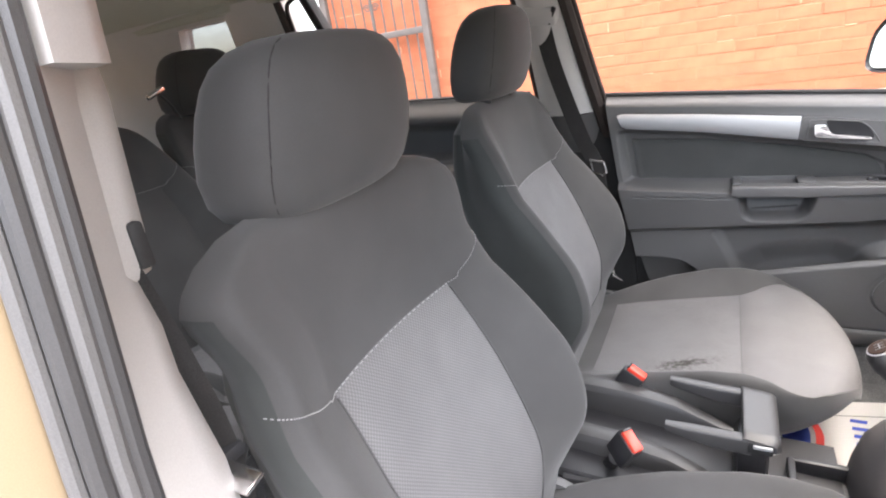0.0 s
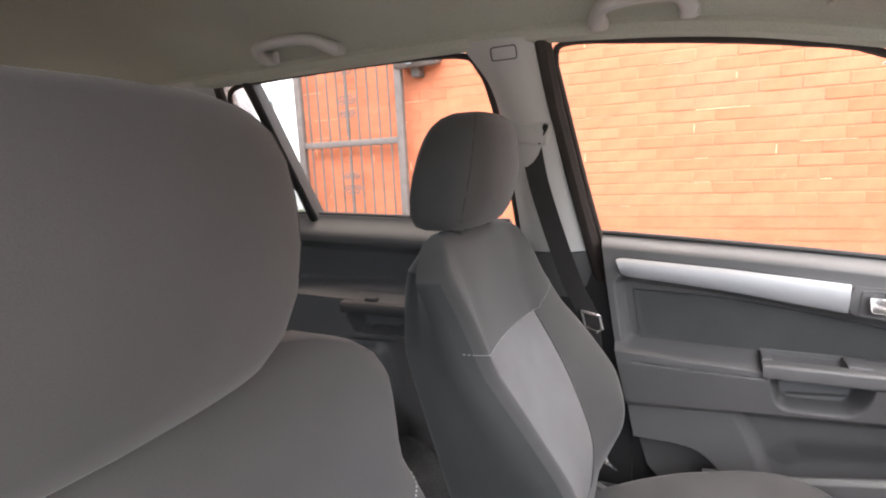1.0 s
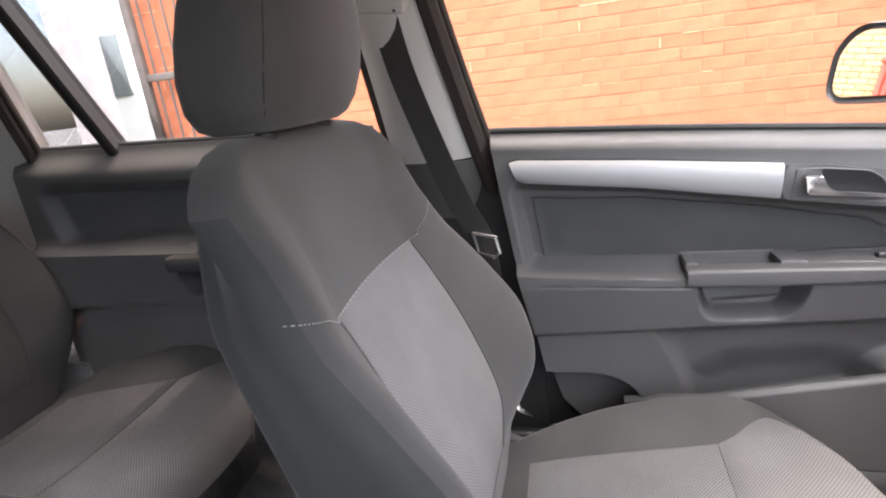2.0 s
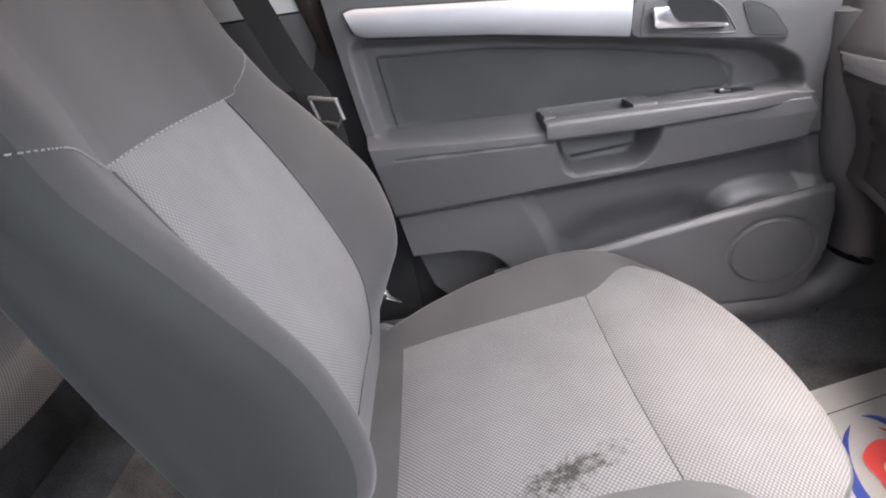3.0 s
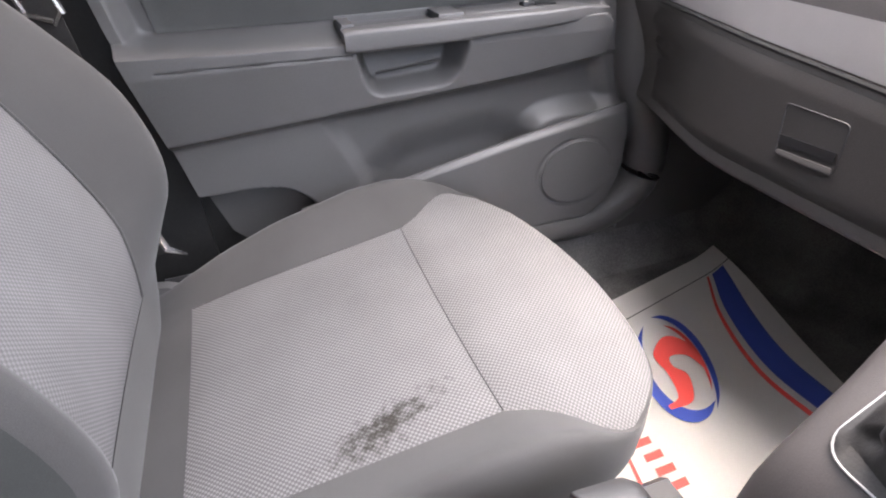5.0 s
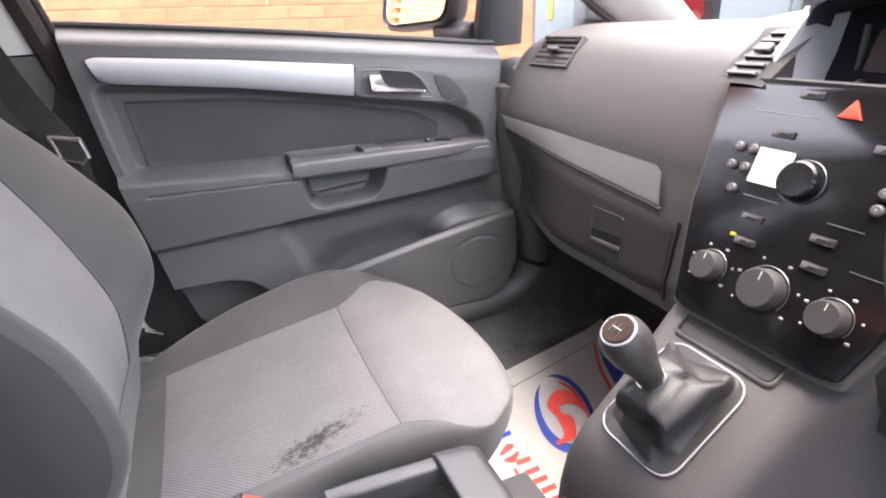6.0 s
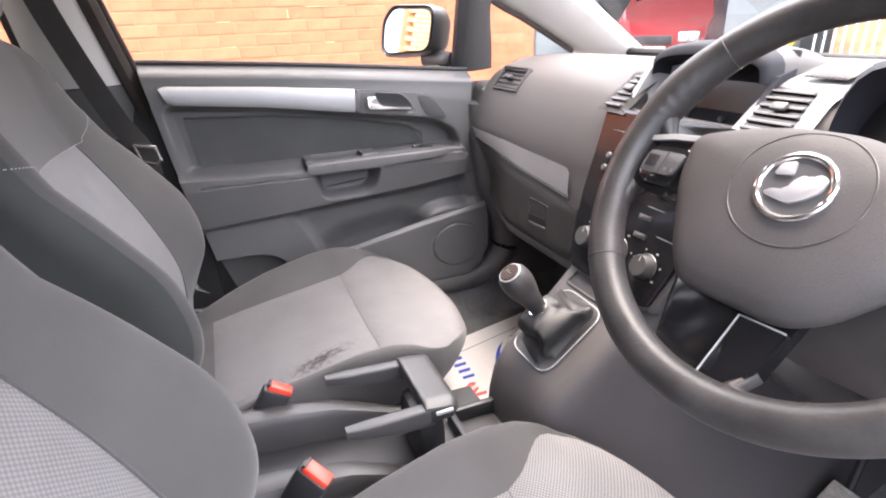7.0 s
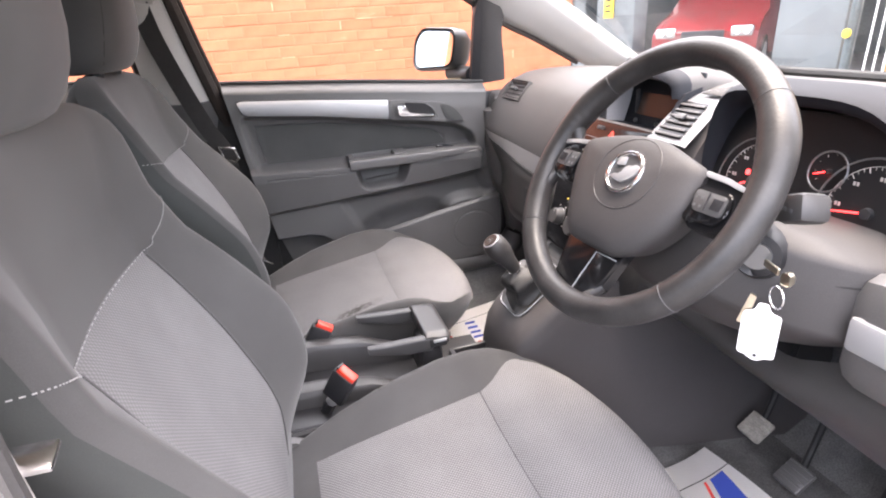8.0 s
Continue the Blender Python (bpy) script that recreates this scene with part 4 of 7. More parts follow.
# driver's belt on the near pillar
belt = thing("seat_belt", (0.06, -0.66, 0.6), "black webbing seat belt on the driver's pillar", "seat belt")
rings = []
for p in curve([(-0.045, -0.612, 1.21), (-0.050, -0.620, 1.05), (-0.055, -0.63, 0.90), (-0.060, -0.64, 0.62)], 30):
    w = 0.023
    rings.append([p + Vector((-w, -0.004, -0.004)), p + Vector((w, 0.008, 0.004)), p + Vector((w, 0.0065, 0.004)), p + Vector((-w, -0.0055, -0.004))])
part("webbing", loft(fresh(), rings), WEBBING, belt)

# door mirror
mir = thing("door_mirror", (0.80, 0.85, 1.08), "black door mirror outside the passenger window", "door mirror")
n0 = (Vector((0.2, -0.7, 1.2)) - Vector((0.74, 0.90, 1.15))).normalized()
n0 = (n0 + Vector((-1, 0.36, 0.20)).normalized()).normalized()
ax = Vector((0, 0, 1)).cross(n0).normalized()
az = n0.cross(ax)
mc = Vector((0.785, 0.885, 1.152))
out = rounded([(-0.098, -0.060), (0.085, -0.050), (0.095, 0.060), (-0.060, 0.068), (-0.095, 0.03)], 0.035, 6)
rings = []
for k, (sc, d) in enumerate(((0.97, 0.004), (1.05, 0.016), (1.11, 0.002), (1.08, -0.04), (0.85, -0.075), (0.5, -0.095))):
    rings.append([mc + ax * a * sc + az * c * sc + n0 * d for a, c in out])
part("mirror_shell", loft(fresh(), rings), PLASTIC_BLACK, mir)
part("mirror_glass", plate(fresh(), [(a * 0.93, c * 0.90) for a, c in out], lambda a, c, d: mc + ax * a + az * c + n0 * (0.010 + d), 0.004), MIRROR, mir)
part("mirror_arm", tube(fresh(), [(0.82, 0.86, 1.088), (0.845, 0.81, 1.082), (0.858, 0.76, 1.080)], [0.028, 0.024, 0.024], 12), PLASTIC_BLACK, mir)
b = plate(fresh(), rounded([(0.846, 1.06), (0.873, 1.05), (0.870, 1.22), (0.852, 1.30), (0.842, 1.25)], 0.008), lambda a, c, d: side(a, c, 1, -0.006 - d * 1), 0.02, 0.004)
part("mirror_base_cover", b, PLASTIC_BLACK, mir)

# ---- seats ----


def split_mesh(bm_map, pts, quads, uv):
    """Sorts quads by region into bmeshes with UVs in metres."""
    for key, faces in quads.items():
        bm = bm_map.setdefault(key, bmesh.new())
        lay = bm.loops.layers.uv.verify()
        made = {}
        for q in faces:
            vs = []
            for k in q:
                if k not in made:
                    made[k] = bm.verts.new(pts[k])
                vs.append(made[k])
            if len(set(vs)) < 3:
                continue
            f = bm.faces.new(vs)
            for lp, k in zip(f.loops, q):
                lp[lay].uv = uv[k]


BACK_Z = [0.54, 0.57, 0.60, 0.635, 0.68, 0.74, 0.79, 0.86, 0.95, 1.00, 1.08, 1.13, 1.15, 1.165, 1.178, 1.186]
BACK_X = [0.112, 0.118, 0.120, 0.120, 0.121, 0.113, 0.098, 0.071, 0.028, 0.000, -0.036, -0.060, -0.071, -0.081, -0.094, -0.112]
BACK_W = [0.120, 0.170, 0.208, 0.226, 0.235, 0.240, 0.242, 0.242, 0.237, 0.230, 0.212, 0.192, 0.180, 0.164, 0.138, 0.102]
BACK_B = [0.000, 0.002, 0.004, 0.008, 0.026, 0.058, 0.074, 0.083, 0.060, 0.045, 0.028, 0.014, 0.008, 0.004, 0.000, 0.000]
BACK_T = [0.126, 0.134, 0.142, 0.150, 0.156, 0.160, 0.160, 0.152, 0.138, 0.128, 0.112, 0.098, 0.082, 0.074, 0.058, 0.034]


def insert_half(z):
    return lerp([0.54, 0.60, 0.66, 0.75, 0.90, 1.0, 1.05], [0.080, 0.118, 0.130, 0.140, 0.142, 0.134, 0.127], z)


def back_ring(z):
    """One level of the backrest: (y, x) round from the middle of the front over the sides."""
    x0, w, bl, t = (sum(k * lerp(BACK_Z, q, min(1.186, max(0.54, z + o))) for o, k in ((-0.022, 0.22), (-0.008, 0.28), (0.008, 0.28), (0.022, 0.22))) if 0.66 < z < 1.10 else lerp(BACK_Z, q, z) for q in (BACK_X, BACK_W, BACK_B, BACK_T))
    ui = min(insert_half(z), w * 0.72)
    half = []
    for k in range(7):
        y = ui * k / 6
        half.append((y, x0 + 0.012 * (y / ui) ** 2 * min(1, bl * 20)))
    base = half[-1][1]
    for k in range(1, 12):
        q = k / 11
        y = ui + (w - ui) * (1 - (1 - q) ** 1.6)
        hump = bl * math.sin(math.pi * min(1, q * 0.62 + 0.0)) ** 1.0
        fall = -0.055 * max(0, (q - 0.55) / 0.45) ** 2 * min(1, t / 0.1)
        half.append((y, base * 0 + x0 + 0.012 * min(1, bl * 20) + hump + fall))
    ye, xe = half[-1]
    xb = x0 - t
    for k in range(1, 5):
        q = k / 4
        half.append((ye - 0.056 * q ** 1.2, xe + (xb + 0.035 - xe) * q))
    for k in range(1, 5):
        a = math.pi / 2 * k / 4
        half.append((ye - 0.056 - 0.035 * (1 - math.cos(a)), xb + 0.035 - 0.035 * math.sin(a)))
    yb = half[-1][0]
    for k in range(1, 6):
        half.append((yb * (1 - k / 6), xb))
    return half


def back_front(y, z):
    """x of the backrest's front at (y, z)."""
    h = back_ring(z)[:18]
    return float(np.interp(abs(y), [p[0] for p in h], [p[1] for p in h]))


def cushion_ring(x):
    zc = lerp([0.10, 0.16, 0.30, 0.455, 0.52, 0.58, 0.62, 0.64, 0.652, 0.662, 0.668, 0.672], [0.562, 0.573, 0.595, 0.618, 0.629, 0.631, 0.629, 0.622, 0.612, 0.598, 0.582, 0.566], x)
    w = lerp([0.10, 0.20, 0.30, 0.45, 0.52, 0.56, 0.59, 0.61, 0.63, 0.645, 0.658, 0.667, 0.672], [0.215, 0.240, 0.252, 0.259, 0.257, 0.252, 0.240, 0.226, 0.206, 0.184, 0.152, 0.116, 0.09], x)
    bl = lerp([0.10, 0.18, 0.28, 0.40, 0.46, 0.54, 0.60, 0.63], [0.012, 0.026, 0.045, 0.056, 0.050, 0.022, 0.004, 0.0], x)
    ui = min(lerp([0.10, 0.16, 0.30, 0.455, 0.49, 0.53, 0.56, 0.58], [0.160, 0.162, 0.168, 0.173, 0.188, 0.216, 0.234, 0.236], x), w * 0.965)
    zb = lerp([0.10, 0.5, 0.60, 0.672], [0.485, 0.525, 0.552, 0.566], x)
    half = []
    for k in range(7):
        y = ui * k / 6
        half.append((y, zc + 0.010 * (y / ui) ** 2 * min(1, bl * 30)))
    z0 = half[-1][1]
    for k in range(1, 12):
        q = k / 11
        y = ui + (w - ui) * (1 - (1 - q) ** 1.7)
        hump = bl * math.sin(math.pi * min(1, q * 0.60))
        fall = -lerp([0.5, 0.6], [0.050, 0.020], x) * max(0, (q - 0.5) / 0.5) ** 2
        half.append((y, z0 + hump + fall))
    ye, ze = half[-1]
    for k in range(1, 6):
        q = k / 5
        half.append((ye - 0.03 * q * q, ze + (zb - ze) * q))
    yb = half[-1][0]
    for k in range(1, 4):
        half.append((yb * (1 - k / 4), zb))
    return half


def full(half):
    """Both sides of a half outline, starting from its middle."""
    return half + [(-a, b) for a, b in half[:0:-1]]


def build_seat(name, at, label, group, stained=False, headrest=True, front=True, wide=1.0, head=(0.02, -0.01), tall=1.0, upright=0.0):
    """A seat with its middle at `at`; made round y = 0 with x, z as the car's."""
    ax, ay, az = at
    T = lambda x, y, z: Vector((x + ax, y * wide + ay, z + az))
    # the upper backrest leans back less than the lower part
    lean_x = lambda z: upright * lerp([1.0, 1.07, 1.17, 1.19], [0.0, 0.022, 0.074, 0.082], z)
    seat = thing(name, (0.25 + ax, ay, 0.40 + az), label, "car seat", group)
    ins_mat = INSERT_STAINED if stained else INSERT

    # backrest
    zs = sorted(set([0.54, 0.548, 0.556, 0.566, 0.578, 0.59, 0.604] + list(np.linspace(0.62, 1.0, 24)) + list(np.linspace(1.02, 1.13, 8)) + [1.14, 1.15, 1.158, 1.165, 1.172, 1.178, 1.183, 1.186]))
    rings = [full(back_ring(z)) for z in zs]
    n = len(rings[0])
    pts, uv, quads = {}, {}, {"cloth": [], "insert": [], "side_a": [], "side_b": []}
    seam = 1.0
    for i, (z, ring) in enumerate(zip(zs, rings)):
        for j, (y, x) in enumerate(ring):
            pts[i, j] = T(x + lean_x(z), y * (1 + 0.22 * upright * float(smooth(1.06, 1.15, z))), z)
            uv[i, j] = (y * wide, z / 0.93)
    for i in range(len(zs) - 1):
        for j in range(n):
            k = (j + 1) % n
            q = ((i, j), (i, k), (i + 1, k), (i + 1, j))
            mid = j < 6 or j >= n - 6
            key = "insert" if mid and zs[i + 1] <= seam + 1e-6 and zs[i] >= 0.635 else "cloth"
            if zs[i + 1] <= 1.131 and zs[i] >= 0.60:
                key = "side_a" if 15 <= j < 25 else "side_b" if n - 25 <= j < n - 15 else key
            quads[key].append(q)
    top = len(zs) - 1
    quads["cloth"].append(tuple((top, j) for j in range(n)))
    quads["cloth"].append(tuple((0, j) for j in range(n)))
    bms = {}
    split_mesh(bms, pts, quads, uv)
    for v in bms["insert"].verts:
        edge = len(v.link_faces) < 4
        v.co.x += -0.0008 if edge else 0.0025
    back = part("backrest", bms["cloth"], CLOTH, seat, angle=60)
    part("backrest_insert", bms["insert"], INSERT_BACK if front else CLOTH, back, "grey woven cloth insert" if front else "", angle=60)
    # backrest sides, coloured darker to stand for their shade
    for key in ("side_a", "side_b"):
        part("side_panel", bms[key], CLOTH_SHADED, back, "same cloth, coloured darker for the shade on its side", angle=60)
    # stitching along the shoulder seam
    line = [(-0.220, 1.034), (-0.200, 1.029), (-0.178, 1.017), (-0.152, 1.005), (-0.132, 1.0), (0.0, 0.999), (0.132, 1.0), (0.155, 1.010), (0.180, 1.026), (0.208, 1.054)]
    P = curve([(y, z, 0) for y, z in line], 230)
    b = fresh()
    for k in range(0, 230, 2):
        tube(b, [T(back_front(p.x, p.y) + 0.0012 + lean_x(p.y), p.x, p.y) for p in (P[k], P[k + 1])], 0.0007, 5)
    part("stitching", b, STITCH, back, "pale grey stitching")
    # side piping seams
    for sgn in (-1, 1):
        b = tube(fresh(), [T(back_front(sgn * insert_half(z), z) + 0.0005, sgn * insert_half(z), z) for z in np.linspace(0.64, 0.995, 26)], 0.0016, 6)
        part("seam", b, CLOTH, back)

    # cushion
    xs = sorted(set([0.06, 0.10, 0.13] + list(np.linspace(0.16, 0.455, 16)) + list(np.linspace(0.47, 0.60, 9)) + [0.610, 0.620, 0.630, 0.640, 0.648, 0.655, 0.661, 0.666, 0.670, 0.672]))
    rings = [full(cushion_ring(x)) for x in xs]
    n = len(rings[0])
    pts, uv, quads = {}, {}, {"cloth": [], "rear": [], "front": []}
    acc = 0.0
    for i, (x, ring) in enumerate(zip(xs, rings)):
        if i:
            acc += math.hypot(x - xs[i - 1], ring[0][1] - rings[i - 1][0][1])
        for j, (y, z) in enumerate(ring):
            pts[i, j] = T(x - 0.045 * min(1.2, (y / 0.21) ** 2) * max(0.0, (x - 0.46) / 0.21), y, z)
            uv[i, j] = (y * wide, acc)
    for i in range(len(xs) - 1):
        for j in range(n):
            k = (j + 1) % n
            q = ((i, j), (i, k), (i + 1, k), (i + 1, j))
            mid = j < 6 or j >= n - 6
            key = "cloth" if not mid or xs[i] < 0.155 else ("rear" if xs[i + 1] <= 0.456 else "front")
            quads[key].append(q)
    quads["cloth"] += [tuple((0, j) for j in range(n)), tuple((len(xs) - 1, j) for j in range(n))]
    bms = {}
    split_mesh(bms, pts, quads, uv)
    for key in ("rear", "front"):
        for v in bms[key].verts:
            edge = len(v.link_faces) < 4
            v.co.z += -0.0006 if edge else 0.003
    cus = part("cushion", bms["cloth"], CLOTH, seat, angle=60)
    part("cushion_insert", bms["rear"], ins_mat, cus, "stained grey woven cloth insert" if stained else "grey woven cloth insert", angle=60)
    part("cushion_front_panel", bms["front"], INSERT, cus, "grey woven cloth front panel", angle=60)
    b = tube(fresh(), [T(0.455, y, float(np.interp(abs(y), [p[0] for p in cushion_ring(0.455)[:7]], [p[1] for p in cushion_ring(0.455)[:7]])) - 0.0002) for y in np.linspace(-0.172, 0.172, 20)], 0.0008, 6)
    part("cross_seam", b, CLOTH, cus)

    if front:
        # plastic skirts, rails and the hinge cover
        for sgn in (-1, 1):
            o = [(0.08, 0.50), (0.30, 0.515), (0.52, 0.52), (0.56, 0.46), (0.50, 0.425), (0.10, 0.42)]
            b = plate(fresh(), rounded(o, 0.03), lambda a, c, d: T(a, sgn * (0.222 + d), c), 0.016, 0.006)
            part("side_skirt", b, PLASTIC, seat)
            part("slide_rail", box(fresh(), T(0.27, sgn * 0.19, 0.4), (0.46, 0.045, 0.034), 0.006), PLASTIC_BLACK, seat)
            part("hinge_cover", plate(fresh(), disc((0.115, 0.545), 0.05, 20), lambda a, c, d: T(a, sgn * (0.205 + d), c), 0.022, 0.008), PLASTIC, seat)
        part("height_lever", tube(fresh(), [T(0.12, 0.247, 0.57), T(0.16, 0.252, 0.568), T(0.20, 0.252, 0.56)], [0.009, 0.008, 0.006], 8), PLASTIC_BLACK, seat)
        # pocketed rear shell
        o = [(-0.13, 0.62), (-0.14, 0.85), (-0.12, 1.03), (0.12, 1.03), (0.14, 0.85), (0.13, 0.62)]
        b = plate(fresh(), rounded(o, 0.04), lambda a, c, d: T(lerp(BACK_Z, BACK_X, c) - lerp(BACK_Z, BACK_T, c) - 0.004 - d, a, c), 0.008, 0.003)
        part("rear_shell", b, CLOTH, seat)

    if not front:
        part("seat_base", box(fresh(), T(0.34, 0, 0.465), (0.50, 0.40, 0.13), 0.02), CARPET, seat)
    if headrest:
        rings = []
        N = 40
        prof = [(1.178, 0.50, 0.45), (1.180, 0.74, 0.66), (1.187, 0.87, 0.80), (1.205, 0.955, 0.93), (1.235, 1.0, 1.0), (1.27, 0.985, 1.0), (1.30, 0.945, 0.95), (1.325, 0.890, 0.87), (1.343, 0.815, 0.76), (1.356, 0.70, 0.60), (1.364, 0.53, 0.42), (1.367, 0.30, 0.22)]
        for z, fw, ft in prof:
            cx = lerp([1.165, 1.25, 1.364], [-0.116, -0.096, -0.076], z)
            ring = []
            for k in range(N):
                a = 2 * math.pi * k / N
                c, s_ = math.cos(a), math.sin(a)
                y = 0.140 * fw * abs(c) ** 0.48 * (1 if c >= 0 else -1)
                x = 0.066 * ft * abs(s_) ** 0.50 * (1 if s_ >= 0 else -1)
                x -= 0.016 * (y / 0.14) ** 2 * (1 if s_ > 0 else 0.3)
                ring.append(T(cx + x + head[0], y * (0.97 if tall == 1 else 1.02), 1.178 + (z - 1.178) * tall + head[1]))
            rings.append(ring)
        hr = part("headrest", loft(fresh(), rings), CLOTH, seat, angle=70)
        for sgn in (-1, 1):
            P = []
            for z in list(np.linspace(1.185, 1.342, 14)) + [1.348, 1.354, 1.358, 1.361]:
                fw = lerp([p[0] for p in prof], [p[1] for p in prof], z)
                ft = lerp([p[0] for p in prof], [p[2] for p in prof], z)
                cx = lerp([1.165, 1.25, 1.364], [-0.116, -0.096, -0.076], z)
                a = radians(40)
                y = 0.140 * fw * math.cos(a) ** 0.48
                x = 0.066 * ft * math.sin(a) ** 0.50 - 0.016 * (y / 0.14) ** 2
                P.append(T(cx + x - 0.0006 + head[0], sgn * y * (0.97 if tall == 1 else 1.02), 1.178 + (z - 1.178) * tall + head[1]))
            part("seam", tube(fresh(), P, 0.0008, 6), SEAM, hr)
            part("post", tube(fresh(), [T(-0.118 + lean_x(1.10), sgn * 0.068, 1.10), T(-0.085 + 0.9 * head[0], sgn * 0.068, 1.24)], 0.006, 10), CHROME, seat, "chrome headrest post")
            part("post_collar", tube(fresh(), [T(-0.112 + lean_x(1.165), sgn * 0.068, 1.165), T(-0.108 + lean_x(1.18), sgn * 0.068, 1.190)], [0.014, 0.012], 12), PLASTIC_BLACK, seat)
    return seat


build_seat("front_seat", (0, 0.385, 0), "charcoal cloth passenger seat with stained grey woven insert", "front seats", stained=True, head=(0.038, 0.010), upright=0.6)
build_seat("front_seat", (0.055, -0.340, 0.0), "charcoal cloth driver's seat with grey woven insert and headrest", "front seats", head=(0.056, -0.008), wide=0.985, tall=0.92, upright=1.0)
for y, hd in ((0.44, True), (0.0, False), (-0.44, True)):
    build_seat("rear_seat", (-1.02, y, 0.065), "charcoal cloth rear seat with grey woven insert", "rear seats", headrest=hd, front=False, wide=1.0)

# ---- dashboard ----
PROFILE = [(1.42, 1.040), (1.30, 1.072), (1.15, 1.088), (1.04, 1.090), (0.975, 1.080), (0.925, 1.058), (0.893, 1.020), (0.870, 0.975), (0.856, 0.935), (0.850, 0.905),
           (0.842, 0.868), (0.832, 0.800), (0.824, 0.737), (0.836, 0.724), (0.90, 0.722), (1.05, 0.72), (1.34, 0.70), (1.40, 0.90)]
PC = curve([(x, 0, z) for x, z in PROFILE], 68)


def dash_point(k, y):
    """The skin of the dashboard: k along its profile, y across the car."""
    p = PC[k]
    edge = max(0.0, abs(y) - 0.60) / 0.12
    side_in = 0.03 * edge ** 2
    x, z = p.x + side_in * (1 if p.x < 1.0 else 0), p.z
    if z > 1.0:
        z -= 0.020 * edge ** 2
    # the middle stands a little proud towards the seats
    mid = math.exp(-(y / 0.16) ** 4)
    if 0.76 < z < 1.05 and p.x < 0.95:
        x += -0.012 * mid
    # recess for the instruments and a low crown over the middle
    dial = 1 - float(smooth(0.150, 0.168, abs(y + 0.372)))
    if z > 0.925 and p.x < 1.02 and dial > 0:
        x += dial * max(0.0, 1.02 - x)
    well = 1 - float(smooth(0.099, 0.103, abs(y)))
    if z > 1.012 and p.x < 0.99 and well > 0:
        x += well * max(0.0, 0.99 - x)
    if z > 1.04 and abs(y) < 0.26:
        z += 0.012 * (1 - float(smooth(0.16, 0.26, abs(y)))) * float(smooth(0.93, 0.98, p.x)) * (1 - float(smooth(1.2, 1.35, p.x)))
    # the lower half turns forward towards the passenger's door
    if p.x < 1.0 and z < 0.92:
        x += 0.075 * float(smooth(0.36, 0.68, y)) * (1 - float(smooth(0.76, 0.95, z)))
    if p.x < 1.0 and z < 0.885:
        x += 0.12 * float(smooth(-0.24, -0.27, y)) * (1 - float(smooth(-0.575, -0.60, y)))
    if y < -0.16 and z < 0.86:
        z = 0.86 - (0.86 - z) * 0.6
    return Vector((x, y, z))


dash = thing("dashboard", (1.0, 0, 0.72), "charcoal soft-moulded dashboard with silver inlays", "dashboard")
ysd = sorted(list(np.linspace(-0.715, 0.715, 80)) + [q * k for q in (-1, 1) for k in (0.0985, 0.101, 0.1035)] + [-0.372 + q * k for q in (-1, 1) for k in (0.149, 0.155, 0.162, 0.169)])
part("dash_body", loft(fresh(), [[dash_point(k, y) for k in range(len(PC))] for y in ysd]), PLASTIC_MID, dash, angle=50)


def dash_face(y, z, out=0.0):
    """A place on the seat side of the dashboard at a height."""
    best = min(range(8, 56), key=lambda k: abs(PC[k].z - z) + (9 if PC[k].x > 0.99 else 0))
    p = dash_point(best, y)
    x = float(np.interp(z, [q.z for q in PC[20:50]][::-1], [q.x for q in PC[20:50]][::-1]))
    return Vector((x + (p.x - PC[best].x) - out, y, z))


# silver inlay before the passenger
P = np.zeros((11, 48, 3))
for j, u in enumerate(np.linspace(0, 1, 48)):
    zt = lerp([0, 0.4, 0.955, 0.985, 1.0], [0.928, 0.923, 0.914, 0.905, 0.868], u)
    zb = lerp([0, 0.4, 1.0], [0.899, 0.885, 0.863], u)
    for i, v in enumerate(np.linspace(0, 1, 11)):
        z = zb + (zt - zb) * v
        P[i, j] = dash_face(0.645 - 0.452 * u, z, 0.0025 + 0.0045 * v)
b = grid_mesh(fresh(), P)
bmesh.ops.solidify(b, geom=b.faces[:], thickness=0.004)
part("trim_strip", b, SILVER_DASH, dash, "matt silver trim strip")
part("shadow_gap", tube(fresh(), [dash_face(0.645 - 0.452 * u, lerp([0, 0.4, 1.0], [0.894, 0.880, 0.858], u), 0.0005) for u in np.linspace(0, 1, 24)], 0.0028, 6), RUBBER, dash)
part("shadow_gap", tube(fresh(), [dash_face(0.154, z, 0.0015) for z in np.linspace(0.742, 0.852, 12)], 0.0026, 6), RUBBER, dash)
# glove box lid with its shadow gap and grip
P = np.zeros((14, 24, 3))
for j, u in enumerate(np.linspace(0, 1, 24)):
    y = 0.595 - 0.435 * u
    zt = lerp([0, 1], [0.882, 0.846], u)
    for i, v in enumerate(np.linspace(0, 1, 14)):
        z = 0.745 + (zt - 0.745) * v
        P[i, j] = dash_face(y, z, 0.005 - 0.004 * (1 - min(1, 12 * min(v, 1 - v, u, 1 - u))))
b = grid_mesh(fresh(), P)
bmesh.ops.solidify(b, geom=b.faces[:], thickness=0.008)
lid = part("glove_box_lid", b, PLASTIC_MID, dash)
P = rounded([(0.322, 0.828), (0.250, 0.828), (0.244, 0.778), (0.312, 0.776)], 0.006)
part("glove_box_latch", tube(fresh(), [dash_face(a, c, 0.0052) for a, c in P + P[:1]], 0.0009, 6), PLASTIC_BLACK, lid)
b = plate(fresh(), rounded([(0.314, 0.797), (0.250, 0.800), (0.249, 0.791), (0.312, 0.787)], 0.0015), lambda a, c, d: dash_face(a, c, 0.0055 + d), 0.001)
part("finger_slot", b, DIAL, lid)
